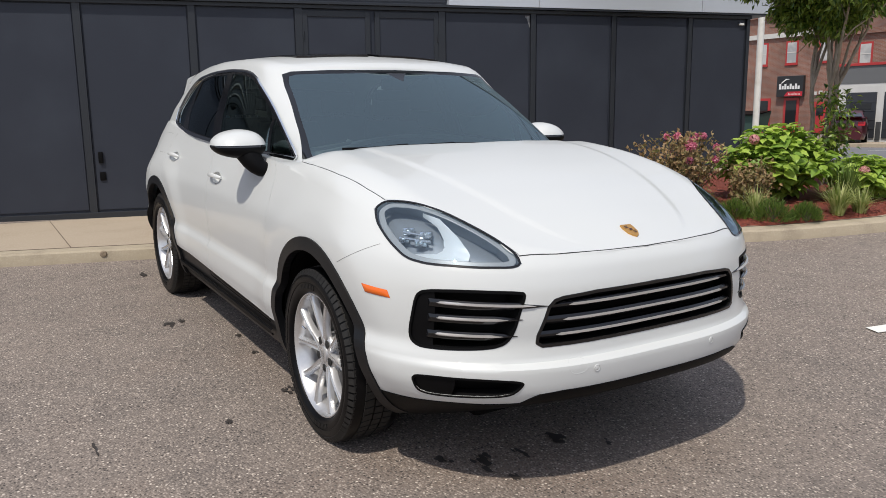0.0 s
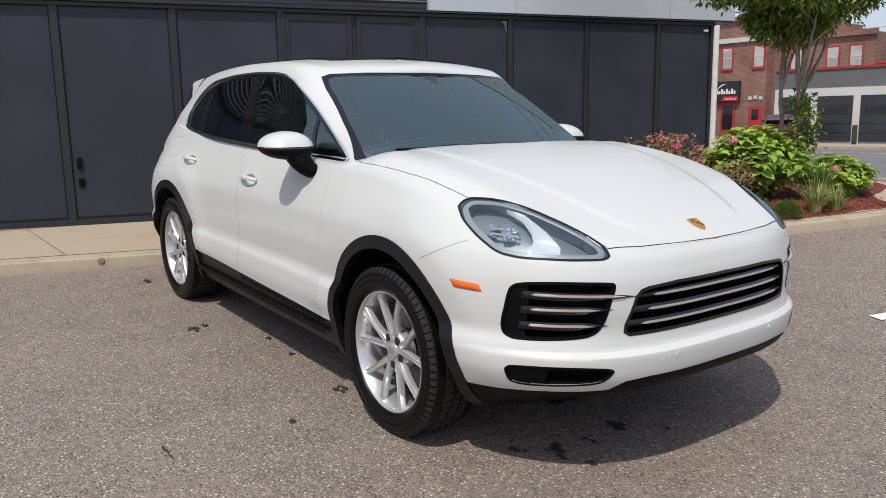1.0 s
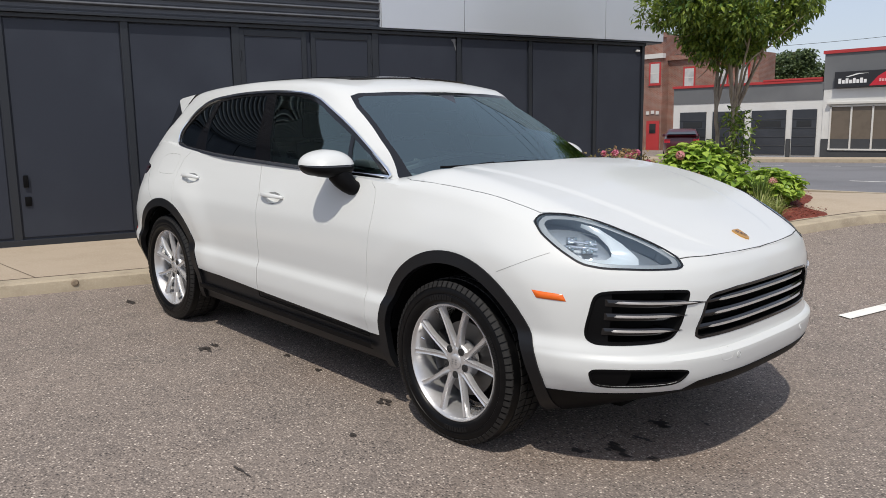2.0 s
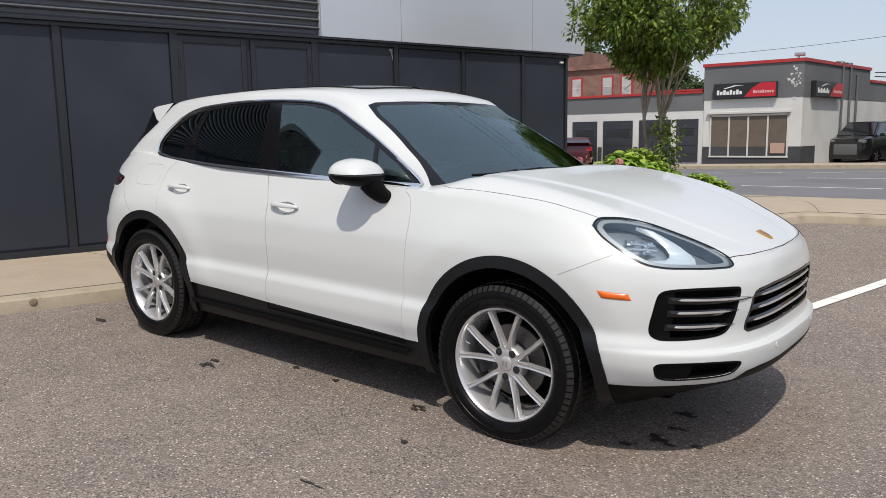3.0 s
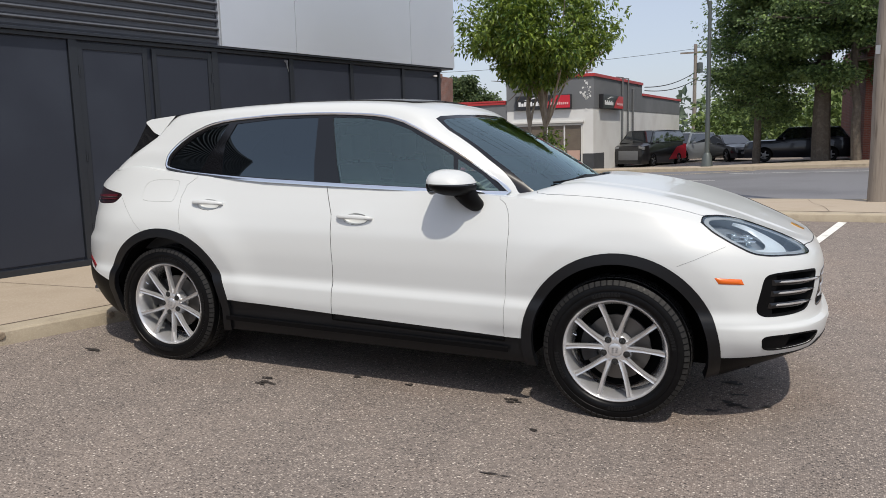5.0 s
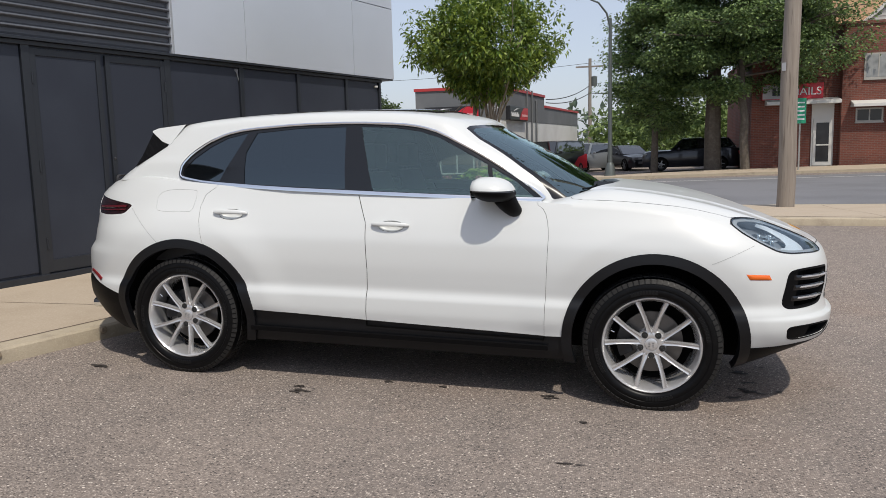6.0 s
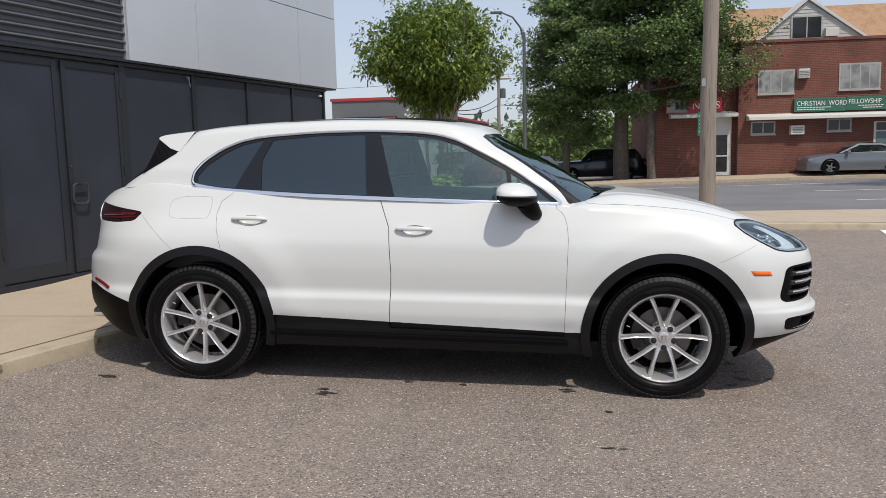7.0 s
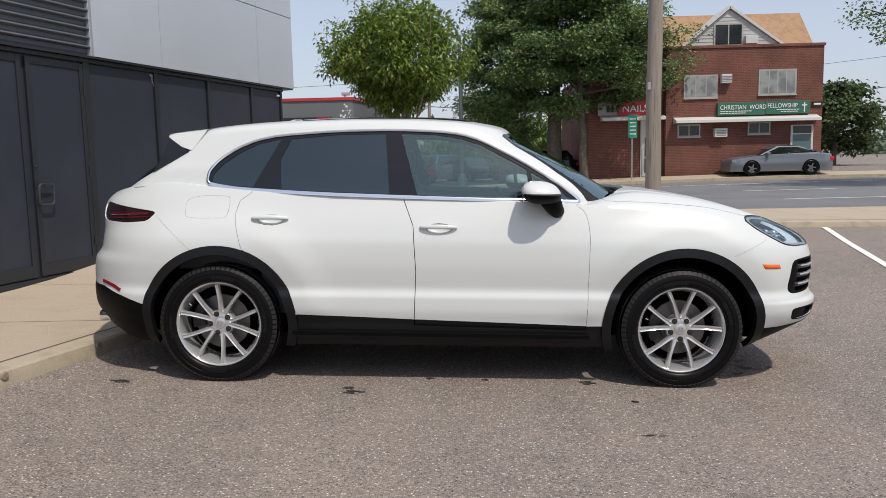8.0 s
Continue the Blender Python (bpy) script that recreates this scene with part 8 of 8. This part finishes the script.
# ---------- wheels
def build_wheel():
    """One wheel at the origin; its outer face looks towards -y."""
    root = new("wheel")
    root.parent = car
    R = 0.376
    bm = bmesh.new()
    prof = [(0.10, 0.255), (0.118, 0.262), (0.128, 0.29), (0.129, 0.33), (0.122, 0.355), (0.108, 0.370), (0.085, 0.3755), (0.03, R), (-0.03, R), (-0.085, 0.3755), (-0.108, 0.370), (-0.122, 0.355), (-0.131, 0.33), (-0.130, 0.318), (-0.1275, 0.316), (-0.131, 0.303), (-0.128, 0.288), (-0.122, 0.278), (-0.115, 0.2725), (-0.106, 0.269), (-0.10, 0.262)]
    lathe(bm, prof, 96)
    bmesh.ops.recalc_face_normals(bm, faces=bm.faces[:])
    tyre = part("tyre", bm, tyre_rubber, root, "black road tyre", angle=30)
    # tread: blocks with grooves between them
    bm = bmesh.new()
    for a0, a1, nn, sk in ((-0.113, -0.074, 72, 0.3), (-0.066, -0.026, 64, 0.5), (-0.018, 0.018, 64, 0.0), (0.026, 0.066, 64, -0.5), (0.074, 0.113, 72, -0.3)):
        for i in range(nn):
            t0, t1 = 2 * math.pi * i / nn, 2 * math.pi * (i + 0.84) / nn
            q = []
            for rr in (0.366, 0.3805 if abs(a0) < 0.1 and abs(a1) < 0.1 else 0.3755):
                for a, t in ((a0, t0), (a1, t0 + sk * 0.03), (a1, t1 + sk * 0.03), (a0, t1)):
                    rq = rr - (0.006 if abs(a) > 0.1 else 0)
                    q.append(bm.verts.new((math.cos(t) * rq, a, math.sin(t) * rq)))
            for f in ((4, 5, 6, 7), (0, 1, 5, 4), (1, 2, 6, 5), (2, 3, 7, 6), (3, 0, 4, 7)):
                bm.faces.new([q[k] for k in f])
    bmesh.ops.recalc_face_normals(bm, faces=bm.faces[:])
    for i in range(72):
        t0, t1 = 2 * math.pi * i / 72, 2 * math.pi * (i + 0.78) / 72
        q = [bm.verts.new((math.cos(t) * r, a, math.sin(t) * r)) for a, r in ((-0.1135, 0.3725), (-0.1285, 0.349), (-0.127, 0.346)) for t in (t0, t1)]
        bm.faces.new((q[0], q[1], q[3], q[2]))
        bm.faces.new((q[2], q[3], q[5], q[4]))
    tagged(part("tread", bm, lit_tread_rubber, tyre, smooth=False), kind="stuff")
    # raised marks of the maker on the wall of the tyre, as plain bars
    bm = bmesh.new()
    for base in (0.2, 1.55, 3.3, 4.7):
        for i in range(9):
            t = base + i * 0.055
            for rr in (0.300,):
                m = pose(0, 0, 0, 0, -math.degrees(t), 0)
                box(bm, rr - 0.010, -0.1322, -0.006, rr + 0.010, -0.128, 0.006, 0, m)
    tagged(part("sidewall_lettering", bm, tyre_mark, tyre, smooth=False), kind="stuff")
    # rim barrel and lip
    bm = bmesh.new()
    lathe(bm, [(0.11, 0.262), (0.10, 0.250), (0.05, 0.235), (-0.02, 0.232), (-0.06, 0.240), (-0.088, 0.249), (-0.098, 0.2535), (-0.108, 0.2575), (-0.1145, 0.2635), (-0.1145, 0.2675), (-0.110, 0.271), (-0.10, 0.271)], 96)
    bmesh.ops.recalc_face_normals(bm, faces=bm.faces[:])
    rim_ob = part("rim", bm, alloy, root, "silver ten-spoke alloy rim")
    # spokes: five pairs, each pair parting from the hub towards the rim
    for k in range(5):
        mid = math.radians(93 + 72 * k)
        for sgn in (-1, 1):
            bm = bmesh.new()
            rows = []
            for i in range(15):
                u = i / 14
                r = 0.052 + (0.252 - 0.052) * u
                ang = mid + sgn * math.radians(10 + 8.2 * u ** 0.7) * (1 if u > 0.15 else (0.55 + 3 * u))
                half = 0.0128 + 0.004 * (2 * u - 1) ** 2 + 0.005 * (1 - u) ** 4
                y = -0.082 - 0.006 * math.sin(math.pi * u) - 0.020 * u ** 1.6
                deep = 0.030 - 0.006 * u
                c, s = math.cos(ang), math.sin(ang)
                tx, tz = -s, c
                row = []
                for w, d in ((-1.0, deep), (-0.92, 0.010), (-0.62, 0.0), (-0.25, 0.0035), (0.25, 0.0035), (0.62, 0.0), (0.92, 0.010), (1.0, deep)):
                    row.append((c * r + tx * w * half, y + d, s * r + tz * w * half))
                rows.append(row)
            grid(bm, rows)
            bmesh.ops.recalc_face_normals(bm, faces=bm.faces[:])
            part("spoke", bm, alloy, rim_ob)
    bm = bmesh.new()
    lathe(bm, [(-0.02, 0.090), (-0.060, 0.086), (-0.074, 0.078), (-0.081, 0.066), (-0.0825, 0.040), (-0.0815, 0.036)], 60)
    bmesh.ops.recalc_face_normals(bm, faces=bm.faces[:])
    part("hub", bm, alloy, rim_ob)
    bm = bmesh.new()
    lathe(bm, [(-0.078, 0.036), (-0.0865, 0.0345), (-0.0885, 0.030), (-0.0895, 0.015), (-0.0895, 0.0005)], 40)
    cap = part("centre_cap", bm, alloy, rim_ob)
    bm = bmesh.new()
    for i in range(3):
        for j in (-1, 1):
            box(bm, j * 0.010 - 0.006, -0.0906, -0.013 + i * 0.010, j * 0.010 + 0.004, -0.0893, -0.008 + i * 0.010, 0)
    part("cap_emblem", bm, node_mat("cap_marks", (0.12, 0.12, 0.12), 0.4), cap, smooth=False)
    for k in range(5):
        a = math.radians(129 + 72 * k)
        bm = bmesh.new()
        # flat dark ring round each bolt head stands in for its shaded hole
        lathe(bm, [(-0.080, 0.0178), (-0.0842, 0.0172), (-0.0842, 0.0090)], 18)
        lathe(bm, [(-0.0835, 0.0092), (-0.0862, 0.0088), (-0.0868, 0.0070), (-0.0868, 0.0003)], 6)
        bmesh.ops.translate(bm, verts=bm.verts[:], vec=(math.cos(a) * 0.062, 0, math.sin(a) * 0.062))
        part("wheel_bolt", bm, node_mat("bolt_and_hole_shade", (0.015, 0.015, 0.015), 0.75, 0.0) if k == 0 else bpy.data.materials["bolt_and_hole_shade"], rim_ob)
    bm = bmesh.new()
    lathe(bm, [(-0.02, 0.001), (-0.02, 0.075), (-0.012, 0.080), (-0.010, 0.172), (0.012, 0.172), (0.012, 0.07)], 64)
    part("brake_disc", bm, disc_steel, root, "ventilated steel brake disc")
    bm = bmesh.new()
    rows = []
    for i in range(17):
        a = math.radians(148 + 62 * i / 16)
        rows.append([(math.cos(a) * r, y, math.sin(a) * r) for r, y in ((0.105, 0.03), (0.108, -0.036), (0.125, -0.046), (0.165, -0.046), (0.188, -0.036), (0.192, 0.03))])
    vs = grid(bm, rows)
    for e in (vs[0], vs[-1]):
        bm.faces.new(e)
    bmesh.ops.recalc_face_normals(bm, faces=bm.faces[:])
    part("brake_caliper", bm, node_mat("caliper_black", (0.02, 0.02, 0.022), 0.4, 0.3), root)
    bm = bmesh.new()
    lathe(bm, [(0.05, 0.225), (0.06, 0.18), (0.06, 0.001)], 40)
    part("wheel_back", bm, dark_void, root)
    bm = bmesh.new()
    tube(bm, [(-0.205, -0.085, 0.052), (-0.222, -0.092, 0.060)], 0.004, 8)
    part("valve", bm, chrome, rim_ob)
    return root


wheel = build_wheel()
wheel.matrix_basis = pose(1.4475, -0.832, 0.366, 0, 2, 0)
copy_thing(wheel, pose(-1.4475, -0.834, 0.370, 0, 18.5, 0))
copy_thing(wheel, pose(1.4475, 0.832, 0.366, 0, 31, 180))
copy_thing(wheel, pose(-1.4475, 0.834, 0.370, 0, 14, 180))

# wheel wells, floor, and the dark inside of the body
well_liner = node_mat("well_liner", (0.004, 0.004, 0.004), 0.9, spec=0.1)
for cx, cz, r in WHEELS:
    for s in (-1, 1):
        bm = bmesh.new()
        rows = []
        for i in range(29):
            a = math.radians(6 + 168 * i / 28)
            x, z = cx + math.cos(a) * (r + 0.012), cz + math.sin(a) * (r + 0.012)
            rows.append([(x, s * 0.925, z), (x, s * 0.60, z), (cx + math.cos(a) * 0.2, s * 0.585, cz + math.sin(a) * 0.2), (cx, s * 0.585, cz)])
        grid(bm, rows)
        part("wheel_well", bm, well_liner, car)
bm = boxes((-2.1, -0.57, 0.24, 2.1, 0.57, 0.5), (-0.98, -0.90, 0.235, 0.97, 0.90, 0.40), (1.0, -0.56, 0.45, 2.15, 0.56, 0.98), (-2.1, -0.56, 0.45, -1.0, 0.56, 0.90), (1.93, -0.72, 0.30, 2.05, 0.72, 0.80), (-2.1, -0.75, 0.34, -1.93, 0.75, 0.92), bevel=0.02)
part("underbody", bm, dark_void, car, smooth=False)
bm = boxes((-2.05, -0.80, 0.93, -1.2, 0.80, 0.98), (-2.0, -0.80, 0.7, -1.2, -0.77, 1.10), (-2.0, 0.77, 0.7, -1.2, 0.80, 1.10), bevel=0.01)
part("boot_floor", bm, leather, car, smooth=False)
both("door_lining", boxes((-1.2, -0.835, 0.42, 0.95, -0.80, 1.11), bevel=0.012), leather)
# dashboard and wheel
bm = bmesh.new()
rows = []
for i in range(25):
    y = -0.80 + 1.6 * i / 24
    b = 0.02 * math.cos(y * 1.4)
    rows.append([(1.12 + b, y, 1.12), (0.95 + b, y, 1.135 + b), (0.72 + b, y, 1.12 + b), (0.62 + b, y, 1.06), (0.60 + b, y, 0.95), (0.72, y, 0.70), (0.78, y, 0.45)])
grid(bm, rows)
bmesh.ops.recalc_face_normals(bm, faces=bm.faces[:])
part("dashboard", bm, leather, car)
bm = bmesh.new()
m = pose(0.42, 0.37, 1.02, 0, -25, 0)
rows = []
for i in range(40):
    a = 2 * math.pi * i / 40
    c = Vector((0, math.cos(a) * 0.18, math.sin(a) * 0.18))
    rows.append([m @ (c + c.normalized() * 0.016 * math.cos(q) + Vector((0.016 * math.sin(q), 0, 0))) for q in [2 * math.pi * j / 10 for j in range(10)]])
rows.append(rows[0])
grid(bm, rows, close=True)
for a, b in (((0, -0.17, 0.0), (0, -0.05, 0)), ((0, 0.17, 0), (0, 0.05, 0)), ((0, 0, -0.17), (0, 0, -0.05))):
    tube(bm, [m @ Vector(a), m @ Vector(b)], 0.018, 8)
bx = bmesh.new()
lathe(bx, [(0.0, 0.001), (-0.02, 0.03), (-0.015, 0.06), (0.03, 0.065)], 24, "x")
bmesh.ops.transform(bx, matrix=m, verts=bx.verts[:])
bm = joined(bm, bx)
tube(bm, [m @ Vector((0.02, 0, 0)), (0.75, 0.37, 0.90)], 0.035, 10)
part("steering_wheel", bm, leather, car)


def car_seat(x, y, wide):
    """Front seat: cushion, backrest and head rest."""
    seat = new("seat")
    seat.parent = car
    bm = bmesh.new()
    box(bm, x - 0.26, y - wide / 2, 0.42, x + 0.28, y + wide / 2, 0.68, 0.05)
    part("cushion", bm, leather, seat)
    bm = bmesh.new()
    rows = []
    for i in range(13):
        u = i / 12
        xx = x - 0.24 - 0.20 * u
        w = wide / 2 * (1 - 0.25 * u ** 3)
        z = 0.62 + 0.66 * u
        d = 0.075 - 0.02 * u
        rows.append([(xx + d * math.cos(a) * (1.15 if abs(math.sin(a)) > 0.75 else 1), y + w * math.sin(a) * abs(math.sin(a)) ** -0.4 if abs(math.sin(a)) > 1e-6 else y, z) for a in [2 * math.pi * j / 24 for j in range(24)]])
    vs = grid(bm, rows, close=True)
    bm.faces.new(vs[-1])
    bmesh.ops.recalc_face_normals(bm, faces=bm.faces[:])
    part("backrest", bm, leather, seat)
    bm = bmesh.new()
    box(bm, x - 0.50, y - 0.13, 1.30, x - 0.40, y + 0.13, 1.47, 0.035)
    tube(bm, [(x - 0.455, y - 0.05, 1.24), (x - 0.455, y - 0.05, 1.33)], 0.008, 6)
    tube(bm, [(x - 0.455, y + 0.05, 1.24), (x - 0.455, y + 0.05, 1.33)], 0.008, 6)
    part("head_rest", bm, leather, seat)


for y in (-0.37, 0.37):
    car_seat(0.10, y, 0.52)
for y in (-0.40, 0.40):
    car_seat(-0.85, y, 0.62)
# mirror and sensor housing behind the windscreen
bm = boxes((0.36, -0.11, 1.42, 0.40, 0.11, 1.48), bevel=0.015)
box(bm, 0.34, -0.06, 1.48, 0.46, 0.06, 1.545, 0.015)
part("inside_mirror", bm, black_plastic, car)
